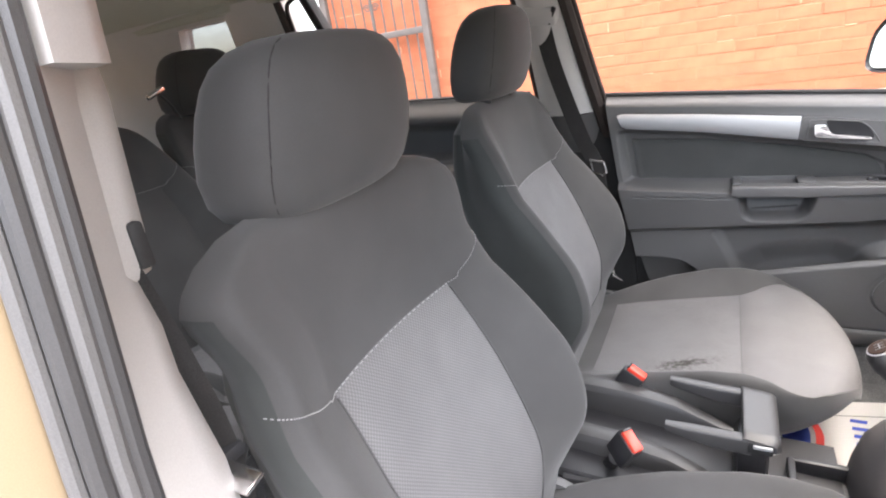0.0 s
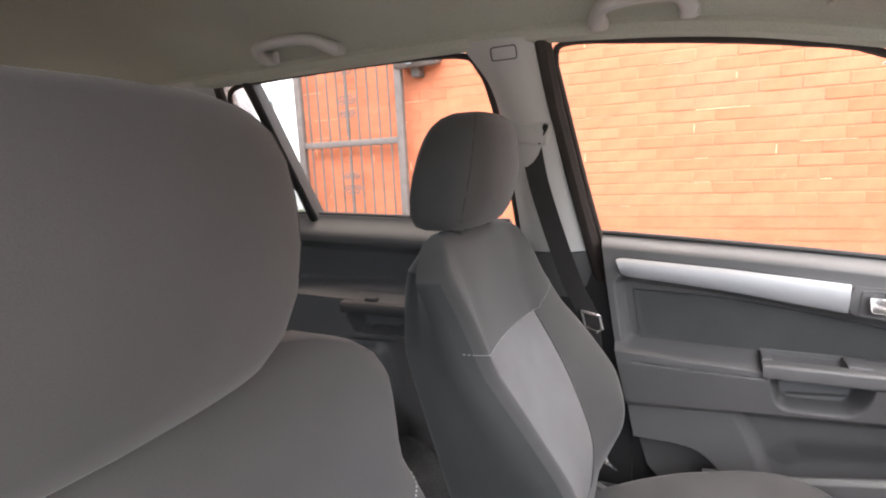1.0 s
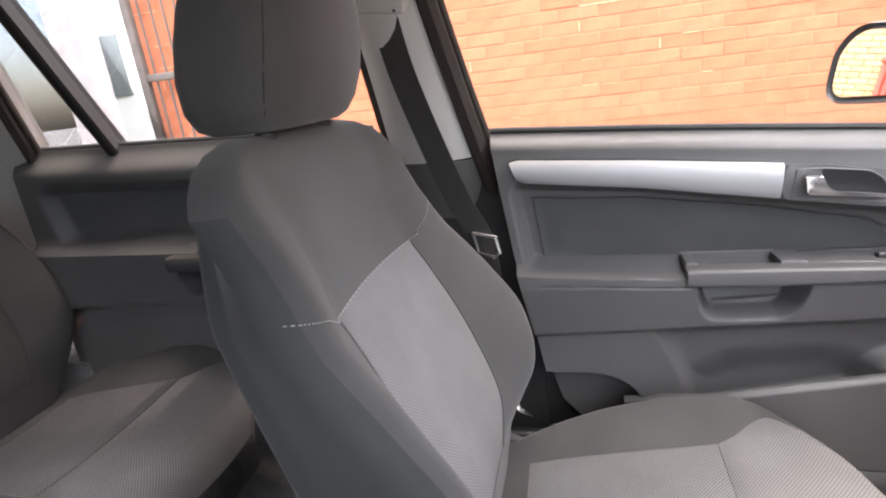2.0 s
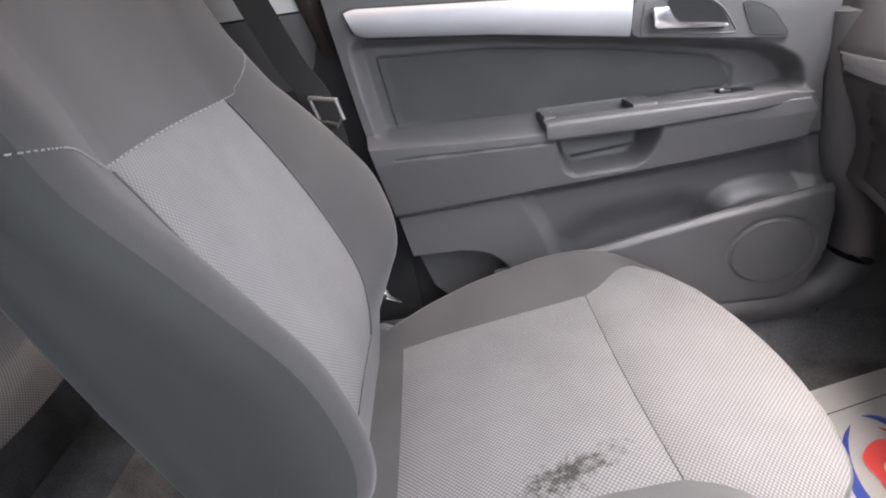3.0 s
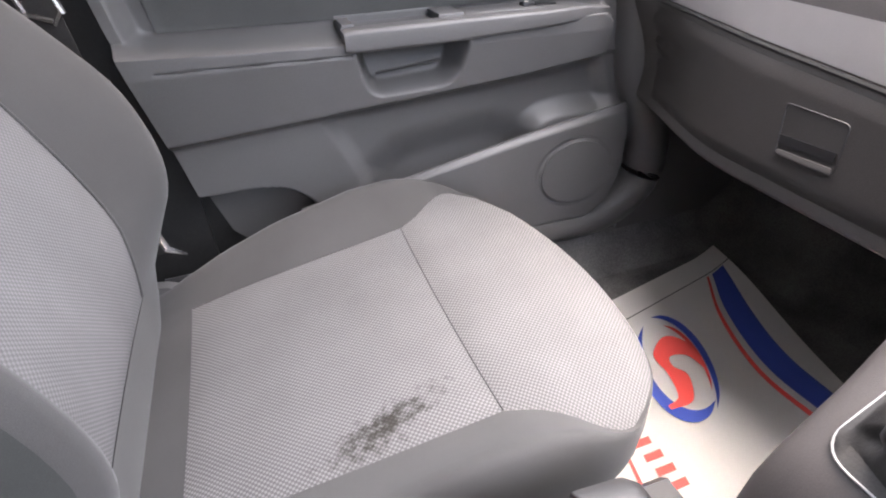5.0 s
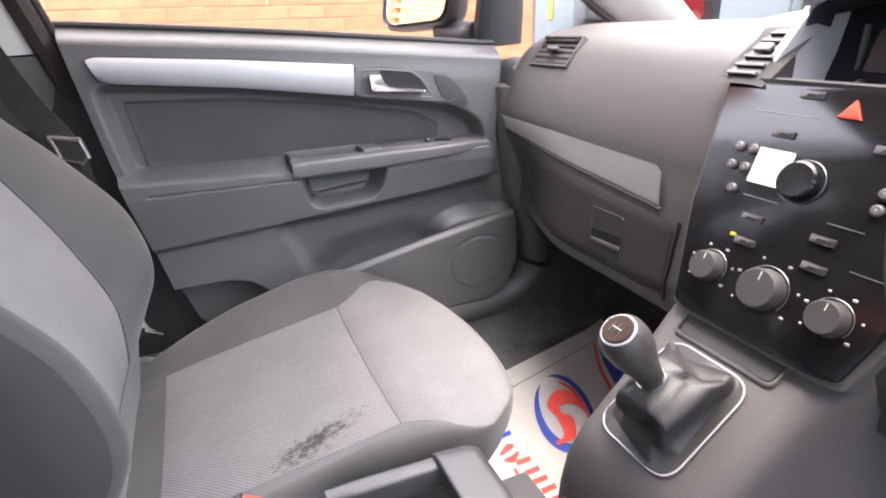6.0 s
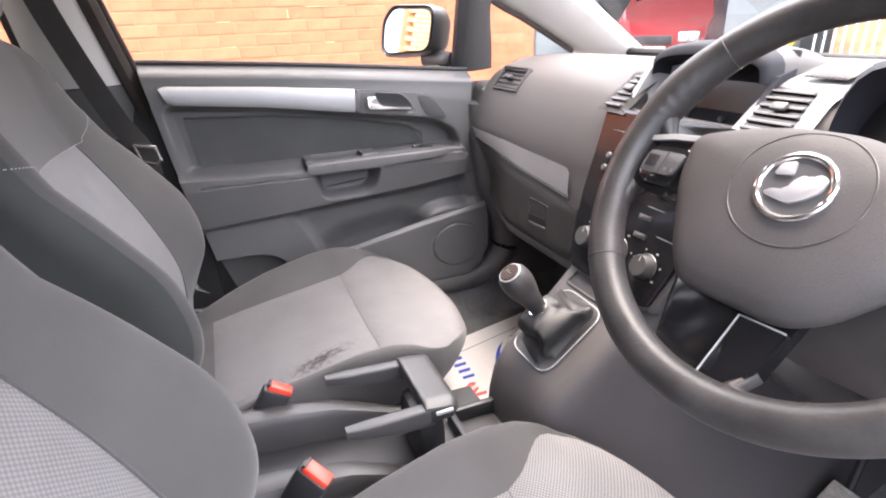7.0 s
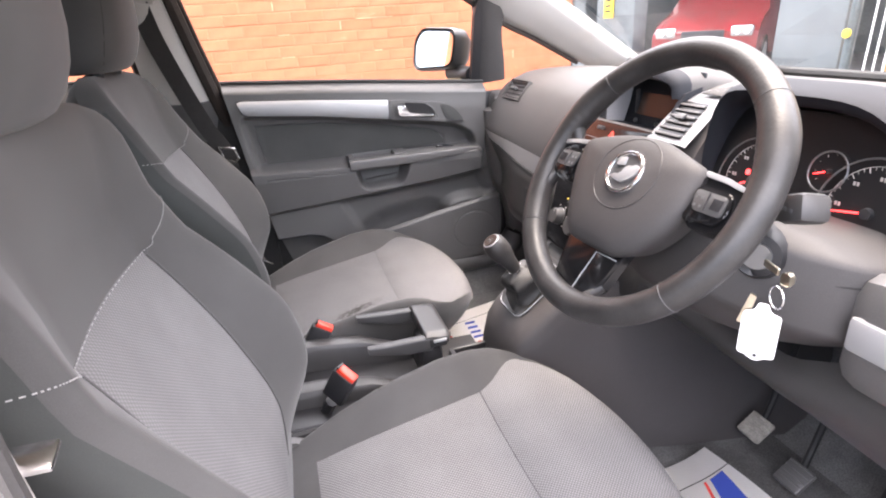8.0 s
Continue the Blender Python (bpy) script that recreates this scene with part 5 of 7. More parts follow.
b = plate(fresh(), rounded([(0.310, 0.782), (0.247, 0.785), (0.246, 0.779), (0.309, 0.777)], 0.0015), lambda a, c, d: dash_face(a, c, 0.0055 + d), 0.002, 0.001)
part("latch_lip", b, PLASTIC_MID, lid)


def vent(parent, c, right, up, w, h, slats, frame_mat=PLASTIC_BLACK, name="air_vent"):
    """An air vent: frame, dark throat, slats and a small thumb tab."""
    c, right, up = Vector(c), Vector(right).normalized(), Vector(up).normalized()
    nrm = right.cross(up).normalized()
    up = nrm.cross(right).normalized()
    if nrm.x > 0:
        nrm = -nrm
    M = Matrix((right, up, nrm)).transposed()
    at = lambda a, b_, d: c + right * a + up * b_ + nrm * d
    b = fresh()
    for a, bb, sa, sb in ((0, h / 2, w + 0.005, 0.005), (0, -h / 2, w + 0.005, 0.005), (w / 2, 0, 0.005, h), (-w / 2, 0, 0.005, h)):
        box(b, at(a, bb, -0.004), (sa, sb, 0.016), 0.002, M)
    v = part(name, b, frame_mat, parent)
    part("throat", box(fresh(), at(0, 0, -0.012), (w, h, 0.004), 0, M), DIAL, v)
    tilt = M @ Matrix.Rotation(radians(28), 3, "X")
    for k in range(slats):
        part("slat", box(fresh(), at(0, -h / 2 + h * (k + 0.5) / slats, -0.001), (w * 0.97, h / slats * 0.48, 0.005), 0.001, tilt), PLASTIC_BLACK, v)
    part("thumb_tab", box(fresh(), at(0, 0, 0.008), (w * 0.28, h * 0.14, 0.012), 0.002, M), GREY_BUTTON, v)
    return v


vent(dash, dash_face(0.548, 1.046, 0.001), (0.0, -1, 0.0), (0.040, 0, 0.052), 0.112, 0.058, 5, PLASTIC_MID)

# centre stack
SA, SB = Vector((0.889, 0, 1.030)), Vector((0.782, 0, 0.778))
SU = (SA - SB).normalized()
SN = Vector((-SU.z, 0, SU.x))


def stack(a, s, d=0.0):
    """On the stack's face: a to the driver's right, s from its foot (0) to its head (1), d proud."""
    return SB + (SA - SB) * s + Vector((0, -a, 0)) + SN * d


st = thing("centre_stack", (0.85, 0, 0.78), "gloss black centre console stack with knobs and buttons", "console stack")
o = [(-0.178, 0.985), (-0.160, 0.70), (-0.150, 0.45), (-0.112, 0.0), (0.112, 0.0), (0.150, 0.45), (0.160, 0.70), (0.178, 0.985)]
o = [(a * 0.83, s) for a, s in o]
part("fascia", plate(fresh(), [(a, s) for a, s in rounded(o, 0.03)], lambda a, s, d: stack(a, s, 0.002 + d), 0.012, 0.004), PIANO, st, "gloss black fascia")
b = plate(fresh(), rounded([(a * 1.07, (s - 0.5) * 1.04 + 0.5) for a, s in o], 0.03), lambda a, s, d: stack(a, s, -0.016 + d), 0.020, 0.004)
part("surround", b, PLASTIC, st)
for a, r in ((-0.066, 0.0175), (0.0, 0.0225), (0.067, 0.0175)):
    k = part("climate_knob", tube(fresh(), [stack(a, 0.205, q) for q in (0.012, 0.015, 0.028, 0.031)], [r * 1.06, r, r * 0.95, r * 0.86], 28), CHARCOAL, st, "charcoal rotary climate knob")
    part("pointer", tube(fresh(), [stack(a, 0.205 + r * 1.4, 0.0312), stack(a, 0.205 + r * 2.9, 0.0312)], 0.0007, 5), DIM_WHITE, k)
    part("knob_collar", tube(fresh(), [stack(a + r * 1.12 * math.cos(q), 0.205 + r * 1.12 * math.sin(q) / 0.274, 0.0150) for q in np.linspace(-0.6, 3.74, 28)], 0.0006, 5), DIAL_RING, k)
    # small printed symbols round the knob
    for q in range(6):
        t = radians(-125 + 50 * q)
        p = stack(a + r * 1.5 * math.sin(t), 0.205 + r * 1.5 * math.cos(t) / 0.274, 0.0142)
        part("printed_symbol", box(fresh(), p, (0.0016, 0.0026 + 0.0014 * (q % 2), 0.0026), 0.0004), DIM_WHITE, st)
for a, s in [(a, s) for a in (-0.095, -0.078) for s in (0.702, 0.626)] + [(a, s) for a in (0.060, 0.0755, 0.091) for s in (0.643, 0.587)] + [(-0.082, 0.534)]:
    k = part("round_button", tube(fresh(), [stack(a, s, 0.013), stack(a, s, 0.0175), stack(a, s, 0.0190)], [0.0058, 0.0056, 0.0040], 14), GREY_BUTTON, st, "small round grey button")
    part("button_mark", box(fresh(), stack(a, s, 0.0192), (0.0008, 0.0016, 0.0022), 0), DIM_WHITE, k)
part("disc_label", plate(fresh(), rounded([(-0.070, 0.577), (-0.030, 0.577), (-0.032, 0.716), (-0.071, 0.716)], 0.002), lambda a, s, d: stack(a, s, 0.0145 + d), 0.0012), PAPER, st, "white paper sticker")
vk = part("volume_knob", tube(fresh(), [stack(-0.014, 0.62, q) for q in (0.012, 0.026, 0.028)], [0.0215, 0.0195, 0.017], 30), PIANO, st, "gloss black rotary radio knob")
part("knob_collar", tube(fresh(), [stack(-0.014 + 0.0225 * math.cos(q), 0.62 + 0.0225 * math.sin(q) / 0.274, 0.0150) for q in np.linspace(0, 2 * math.pi, 33)], 0.0007, 5), DIAL_RING, vk)
for a0, a1, s in ((-0.067, -0.026, 0.524), (0.026, 0.059, 0.506), (0.063, 0.101, 0.375), (-0.110, -0.028, 0.856)):
    part("trim_line", tube(fresh(), [stack(a0, s, 0.0143), stack(a1, s, 0.0143)], 0.0005, 5), DIAL_RING, st)
for a, s in ((-0.045, 0.444), (-0.041, 0.349), (0.030, 0.444), (0.034, 0.345), (-0.054, 0.780), (-0.043, 0.936), (0.046, 0.780)):
    k = part("key", plate(fresh(), rounded([(a - 0.012, s - 0.014), (a + 0.012, s - 0.014), (a + 0.012, s + 0.014), (a - 0.012, s + 0.014)], 0.002), lambda a_, s_, d: stack(a_, s_, 0.0142 + d), 0.0025, 0.0008), CHARCOAL, st, "small dark key")
    part("key_mark", box(fresh(), stack(a, s, 0.0170), (0.0008, 0.0090, 0.0026), 0), GREY_BUTTON, k)
part("amber_light", box(fresh(), stack(-0.057, 0.361, 0.0155), (0.003, 0.005, 0.003), 0.0005), YELLOW, st, "amber indicator")
part("hazard_switch", plate(fresh(), [(-0.010, 0.865), (0.012, 0.865), (0.001, 0.93)], lambda a, s_, d: stack(a, s_, 0.0145 + d), 0.004, 0.001), RED, st, "red hazard triangle switch")

# display pod on top, with vents beside it in silver surrounds
pod = thing("display_pod", (0.95, 0, 1.04), "black hooded dashboard display between two vents", "display")
arch = lambda x, zt, w, zb: [(x, -w * math.cos(math.pi * k / 16), zb + (zt - zb) * abs(math.sin(math.pi * k / 16)) ** 0.45) for k in range(17)]
lip = [(0.926, 1.112, 0.0915, 1.086), (0.917, 1.117, 0.0960, 1.084), (0.919, 1.128, 0.101, 1.084)]
part("hood", loft(fresh(), [arch(*q) for q in [(0.948, 1.1345, 0.1052, 1.080), (0.99, 1.133, 0.107, 1.075), (1.04, 1.124, 0.108, 1.065), (1.10, 1.100, 0.100, 1.05)]], False, False), PLASTIC_MID, pod, "grey crown over the display", angle=60)
part("hood_lining", loft(fresh(), [arch(*q) for q in [(0.985, 1.106, 0.094, 1.075)] + lip + [(0.93, 1.134, 0.104, 1.082), (0.950, 1.1355, 0.1056, 1.080)]], False, False), HOOD_BLACK, pod, "black hood lining", angle=60)
WELL = lambda a, z, d: Vector((0.958 + (z - 1.020) * 0.28 - d, a, z))
part("screen_well", plate(fresh(), rounded([(-0.104, 1.012), (0.104, 1.012), (0.098, 1.122), (-0.098, 1.122)], 0.004), WELL, 0.004, 0.001), HOOD_BLACK, pod)
part("screen", plate(fresh(), rounded([(-0.072, 1.036), (0.052, 1.036), (0.050, 1.078), (-0.072, 1.078)], 0.003), lambda a, z, d: WELL(a, z, 0.0045 + d), 0.002), SCREEN, pod, "dark display glass with a brown reflection in its colour")
part("screen_edge", box(fresh(), WELL(0.060, 1.058, 0.006), (0.008, 0.005, 0.052), 0.002), PLASTIC, pod)
part("well_floor", box(fresh(), (0.926, 0, 1.014), (0.072, 0.204, 0.006), 0.001), HOOD_BLACK, pod)


def cheek(corners, sg_, mat, label):
    """A side wall of the display's opening."""
    b = fresh()
    va = [b.verts.new(p) for p in corners]
    vb = [b.verts.new((p[0], p[1] + sg_ * 0.010, p[2])) for p in corners]
    b.faces.new(va), b.faces.new(vb[::-1])
    for i in range(4):
        b.faces.new((va[i], vb[i], vb[(i + 1) % 4], va[(i + 1) % 4]))
    bmesh.ops.recalc_face_normals(b, faces=b.faces[:])
    part("well_cheek", b, mat, pod, label, smooth=False)


cheek([(0.884, 0.114, 1.026), (0.957, 0.088, 1.016), (0.972, 0.086, 1.100), (0.922, 0.096, 1.104)], 1, SILVER_DASH, "pale grey cheek beside the display")
cheek([(0.884, -0.108, 1.026), (0.957, -0.098, 1.016), (0.972, -0.096, 1.100), (0.935, -0.100, 1.092)], -1, HOOD_BLACK, "black cheek beside the display")
for a in (-0.016, 0.050):
    part("display_knob", tube(fresh(), [WELL(a, 1.024, 0.004), WELL(a, 1.024, 0.009)], [0.0048, 0.004], 12), DIAL_RING, pod)
part("well_lip", tube(fresh(), [(0.897, y, 1.022) for y in np.linspace(-0.108, 0.108, 12)], 0.006, 8), PIANO, pod, "gloss black lip")
part("sill_strip", plate(fresh(), rounded([(-0.112, 1.0235), (0.112, 1.0235), (0.112, 1.0275), (-0.112, 1.0275)], 0.0015), lambda a, z, d: Vector((0.893 - d, a, z)), 0.003, 0.001), SILVER, pod, "silver strip under the display")
VX, VZ = [0.0, 0.060, 0.089, 0.125, 0.165], [(0.868, 1.022), (0.916, 1.060), (0.940, 1.077), (0.972, 1.094), (1.012, 1.106)]


def shelf(y, q, d=0.0):
    """The sloping shelf beside the display: y across, q up the slope, d proud."""
    x, z = (lerp(VX, [v[i] for v in VZ], q) for i in (0, 1))
    return Vector((x - 0.60 * d, y, z + 0.80 * d))


for sgn in (-1, 1):
    # a strip mesh that follows the slope
    G = np.zeros((24, 10, 3))
    for i, q in enumerate(np.linspace(0.0, 0.162 if sgn < 0 else 0.094, 24)):
        y0 = lerp([0, 0.05, 0.095, 0.125, 0.15, 0.162], [-0.100, -0.097, -0.098, -0.116, -0.155, -0.185], q)
        y1 = lerp([0, 0.04, 0.075, 0.12, 0.15, 0.162], [-0.198, -0.194, -0.190, -0.206, -0.226, -0.222], q)
        for j in range(10):
            t = j / 9 * (1.0 if sgn < 0 else 0.66)
            edge = 0.004 * min(1, 6 * min(t, 1 - t) + 0.2)
            G[i, j] = shelf(-sgn * (y0 * (1 - t) + y1 * t), q, edge)
    b = grid_mesh(fresh(), G)
    bmesh.ops.solidify(b, geom=b.faces[:], thickness=0.006)
    part("vent_surround", b, SILVER if sgn < 0 else PLASTIC_MID, pod, "silver vent surround" if sgn < 0 else "grey vent surround")
    for nm, q0, q1, a0, a1, a2, a3, ns in (("air_vent", 0.010, 0.088, -0.114, -0.179, -0.110, -0.166, 6), ("demister_vent", 0.106, 0.140, -0.126, -0.186, -0.160, -0.205, 9)):
        if sgn > 0 and nm == "demister_vent":
            continue
        if sgn > 0:
            a1, a3 = a0 + (a1 - a0) * 0.60, a2 + (a3 - a2) * 0.60
        up_ = 0.0 if ns == 6 else 0.004
        Q = lambda u, v, d: shelf(-sgn * ((a0 * (1 - u) + a1 * u) * (1 - v) + (a2 * (1 - u) + a3 * u) * v), q0 + (q1 - q0) * v, d + up_)
        b = grid_mesh(fresh(), np.array([[Q(u, v, 0.0050) for u in np.linspace(0, 1, 5)] for v in np.linspace(0, 1, 8)]))
        v_ = part(nm, b, DIAL, pod, "black air vent")
        for k in range(ns):
            t = (k + 0.5) / ns
            if ns == 6:
                ring = [Q(0.02, t - 0.04, 0.007), Q(0.98, t - 0.04, 0.007)]
            else:
                ring = [Q(t, 0.05, 0.006), Q(t, 0.95, 0.006)]
            part("slat", tube(fresh(), ring, 0.0030 if ns == 6 else 0.0018, 6, True, 0.7), PLASTIC, v_)
        if ns == 6:
            part("thumb_tab", box(fresh(), Q(0.5, 0.5, 0.011), (0.012, 0.020, 0.006), 0.002, Euler((0, radians(-38), 0)).to_matrix()), GREY_BUTTON, v_)

# instrument cluster under its hood
CY = -0.372


def brow(u):
    """Height of the hood's brow across its width: steep beside the vent, falling away to the door."""
    return max(0.0, 1 - u ** 10) ** 0.5 if u > 0 else max(0.0, 1 - abs(u) ** 3) ** 0.6


cl = thing("instrument_cluster", (0.95, CY, 0.95), "hooded instrument cluster with chrome-ringed black dials", "instrument cluster")
rings = []
for x, w, zt, zb in ((0.900, 0.158, 1.108, 0.985), (0.895, 0.165, 1.117, 0.98), (0.905, 0.172, 1.124, 0.97), (0.96, 0.182, 1.128, 0.96), (1.04, 0.182, 1.120, 0.95), (1.12, 0.17, 1.085, 0.94)):
    ring = []
    for k in range(25):
        a = math.pi * k / 24
        ring.append((x, CY - w * math.cos(a), zb + (zt - zb) * brow(-math.cos(a))))
    rings.append(ring)
inner = []
for x, w, zt, zb in ((0.906, 0.152, 1.102, 0.985), (0.93, 0.150, 1.097, 0.97), (0.985, 0.148, 1.088, 0.93)):
    inner.append([(x, CY - w * math.cos(math.pi * k / 24), zb + (zt - zb) * brow(-math.cos(math.pi * k / 24))) for k in range(25)])
part("hood", loft(fresh(), rings[3:], False, False), PLASTIC_MID, cl, angle=60)
part("hood_lining", loft(fresh(), inner[::-1] + rings[:4], False, False), HOOD_BLACK, cl, "black hood lining", angle=60)
face = lambda a, z, d: Vector((0.915 + (z - 1.0) * 0.28 - d, CY - a, z))
part("dial_panel", plate(fresh(), rounded([(-0.166, 0.885), (0.166, 0.885), (0.166, 1.06), (0.14, 1.092), (-0.14, 1.092), (-0.166, 1.06)], 0.02), face, 0.004), DIAL, cl)
for a, z, r, deg in ((-0.070, 0.990, 0.060, 205), (0.098, 0.990, 0.064, 190), (0.034, 1.026, 0.025, 200)):
    P = [face(a + r * math.cos(2 * math.pi * k / 48), z + r * math.sin(2 * math.pi * k / 48), 0.012) for k in range(49)]
    d_ = part("dial_ring", tube(fresh(), P, 0.0013, 8), DIAL_RING, cl, "dim grey metal dial ring")
    part("dial_face", plate(fresh(), disc((a, z), r * 0.98, 40), lambda x, y, d: face(x, y, 0.0045 + d), 0.001), DIAL, d_)
    b = fresh()
    n_ = 36 if r > 0.05 else 8
    for k in range(n_ + 1):
        t = radians(222 - 264 * k / n_)
        r0 = 0.775 if k % 3 else 0.735
        p0, p1 = (face(a + r * q * math.cos(t), z + r * q * math.sin(t), 0.006) for q in (r0, 0.83))
        tube(b, [p0, p1], 0.0004 if k % 3 else 0.0007, 4)
    part("graduations", b, DIM_WHITE, d_)
    if r > 0.05:
        part("scale_arc", tube(fresh(), [face(a + r * 0.84 * math.cos(radians(q)), z + r * 0.84 * math.sin(radians(q)), 0.006) for q in range(-42, 223, 8)], 0.0005, 5), DIM_WHITE, d_)
        for k in range(0, n_ + 1, 6):
            b = fresh()
            t = radians(222 - 264 * k / n_)
            for o_ in (-0.0022, 0.0022):
                box(b, face(a + r * 0.62 * math.cos(t) + o_, z + r * 0.62 * math.sin(t), 0.0060), (0.0008, 0.0028, 0.0048), 0)
            part("numeral", b, DIM_WHITE, d_)
    t = radians(deg)
    part("needle", tube(fresh(), [face(a, z, 0.009), face(a + r * 0.80 * math.cos(t), z + r * 0.80 * math.sin(t), 0.009)], [0.0012, 0.0006], 6), LAMP_RED, d_, "red needle")
    part("needle_hub", tube(fresh(), [face(a, z, 0.006), face(a, z, 0.013)], r * 0.11, 16), PLASTIC_BLACK, d_)
for a, z in ((-0.084, 0.999), (-0.043, 0.998)):
    part("warning_light", plate(fresh(), disc((a, z), 0.0040, 14), lambda x, y, d: face(x, y, 0.0062 + d), 0.0006), LAMP_RED, cl, "lit red warning light")

# ---- steering wheel ----
WC = Vector((0.6645, -0.3450, 1.037))
WN = Vector((-0.829, -0.073, 0.554)).normalized()
WR = Vector((0, 0, 1)).cross(WN)
WR = Vector((WR.x, WR.y, 0)).normalized()
WR = WR if WR.y < 0 else -WR
WU = WN.cross(WR).normalized()
WU = WU if WU.z > 0 else -WU
wh = lambda a, b_, d: WC + WR * a + WU * b_ + WN * d
wheel = thing("steering_wheel", tuple(WC), "worn black leather steering wheel with grey hub and emblem", "steering wheel")
RR = 0.172
N = 300
rings = []
for k in range(N + 1):
    t = 2 * math.pi * k / N
    deg = math.degrees(t) % 360
    grip = 0.0022 * (math.exp(-((deg - 28) / 12) ** 2) + math.exp(-((deg - 152) / 12) ** 2))
    r = 0.0172 + grip
    c = (RR * math.cos(t), RR * math.sin(t))
    # creases worn into the inside of the leather beside the spokes
    worn = 0.0011 * (math.exp(-((deg - 160) / 15) ** 2) + 0.5 * math.exp(-((deg - 20) / 13) ** 2))
    ring = []
    for j in range(20):
        q = 2 * math.pi * j / 20
        k_ = r + worn * max(0.0, 0.25 - math.cos(q)) * (abs(math.sin(44 * t + 1.4 * math.sin(2.0 * q + 9 * t))) - 0.5)
        ring.append(wh(c[0] + k_ * math.cos(q) * math.cos(t), c[1] + k_ * math.cos(q) * math.sin(t), k_ * 1.05 * math.sin(q)))
    rings.append(ring)
rim = part("rim", loft(fresh(), rings, True, False), LEATHER, wheel)
for deg in (44, 136, 218, 322):
    t = radians(deg)
    c = (RR * math.cos(t), RR * math.sin(t))
    r = 0.0176
    b = tube(fresh(), [wh(c[0] + r * math.cos(q) * math.cos(t), c[1] + r * math.cos(q) * math.sin(t), r * 1.05 * math.sin(q)) for q in (2 * math.pi * j / 20 for j in range(21))], 0.0006, 6)
    part("stitched_joint", b, GREY_BUTTON, rim, "pale worn stitching")
# hub pad, domed
hub = rounded([(-0.112, 0.034), (-0.075, 0.046), (-0.025, 0.056), (0.025, 0.056), (0.060, 0.046), (0.101, 0.034), (0.100, -0.014), (0.088, -0.048), (0.062, -0.082), (0.036, -0.098), (-0.054, -0.098), (-0.072, -0.078), (-0.088, -0.046), (-0.106, -0.008)], 0.014, 4)
rings = []
for sc, d in ((0.84, -0.046), (0.90, -0.030), (0.965, -0.014), (0.995, -0.004), (0.985, 0.003), (0.94, 0.009), (0.82, 0.014), (0.6, 0.0175), (0.35, 0.019), (0.12, 0.0195)):
    rings.append([wh(a * sc, b_ * sc, d) for a, b_ in hub])
pad = part("hub_pad", loft(fresh(), rings), PLASTIC_MID, wheel, "grey airbag pad", angle=60)
def pad_depth(a, b_):
    """How far the pad's dome stands out at a place of it."""
    sc = 0.0
    for p, q in zip(hub, hub[1:] + hub[:1]):
        ex, ey = q[0] - p[0], q[1] - p[1]
        den = p[0] * ey - p[1] * ex
        if abs(den) > 1e-9:
            sc = max(sc, (a * ey - b_ * ex) / den)
    return lerp([0.12, 0.35, 0.6, 0.82, 0.94, 0.985], [0.0195, 0.019, 0.0175, 0.014, 0.009, 0.003], sc)


P = [wh(0.004 + 0.050 * math.cos(2 * math.pi * k / 48), 0.002 + 0.047 * math.sin(2 * math.pi * k / 48), pad_depth(0.004 + 0.050 * math.cos(2 * math.pi * k / 48), 0.002 + 0.047 * math.sin(2 * math.pi * k / 48)) - 0.0002) for k in range(49)]
part("pad_crease", tube(fresh(), P, 0.0009, 6), CHARCOAL, pad)
EM = (0.004, 0.002)
P = [wh(EM[0] + 0.0265 * math.cos(2 * math.pi * k / 48), EM[1] + 0.0255 * math.sin(2 * math.pi * k / 48), 0.0205) for k in range(49)]
em = part("emblem", tube(fresh(), P, 0.0028, 10), CHROME, pad, "round chrome emblem")
part("emblem_field", plate(fresh(), disc(EM, 0.0255, 32), lambda a, b_, d: wh(a, b_, 0.0188 + d), 0.0014), GREY_BUTTON, em)
b = plate(fresh(), rounded([(-0.020, -0.010), (-0.010, -0.012), (0.002, -0.014), (0.012, -0.008), (0.020, 0.000), (0.021, 0.010), (0.014, 0.013), (0.009, 0.008), (0.004, 0.010), (-0.002, 0.004), (-0.004, -0.004), (-0.014, -0.005)], 0.003), lambda a, b_, d: wh(EM[0] + a, EM[1] + b_, 0.0196 + d), 0.003, 0.001)
part("emblem_shape", b, SILVER, em)
part("emblem_flag", plate(fresh(), rounded([(-0.018, 0.006), (-0.004, 0.008), (-0.006, 0.019), (-0.016, 0.016)], 0.002), lambda a, b_, d: wh(EM[0] + a, EM[1] + b_, 0.0196 + d), 0.003, 0.001), SILVER, em)
b = fresh()
text_bars(b, lambda a, b_, d: wh(a, b_, 0.0085 + d), -0.026, -0.066, [0.012, 0.008, 0.014], 0.005, 0.004)
part("moulded_marks", b, PLASTIC, pad)
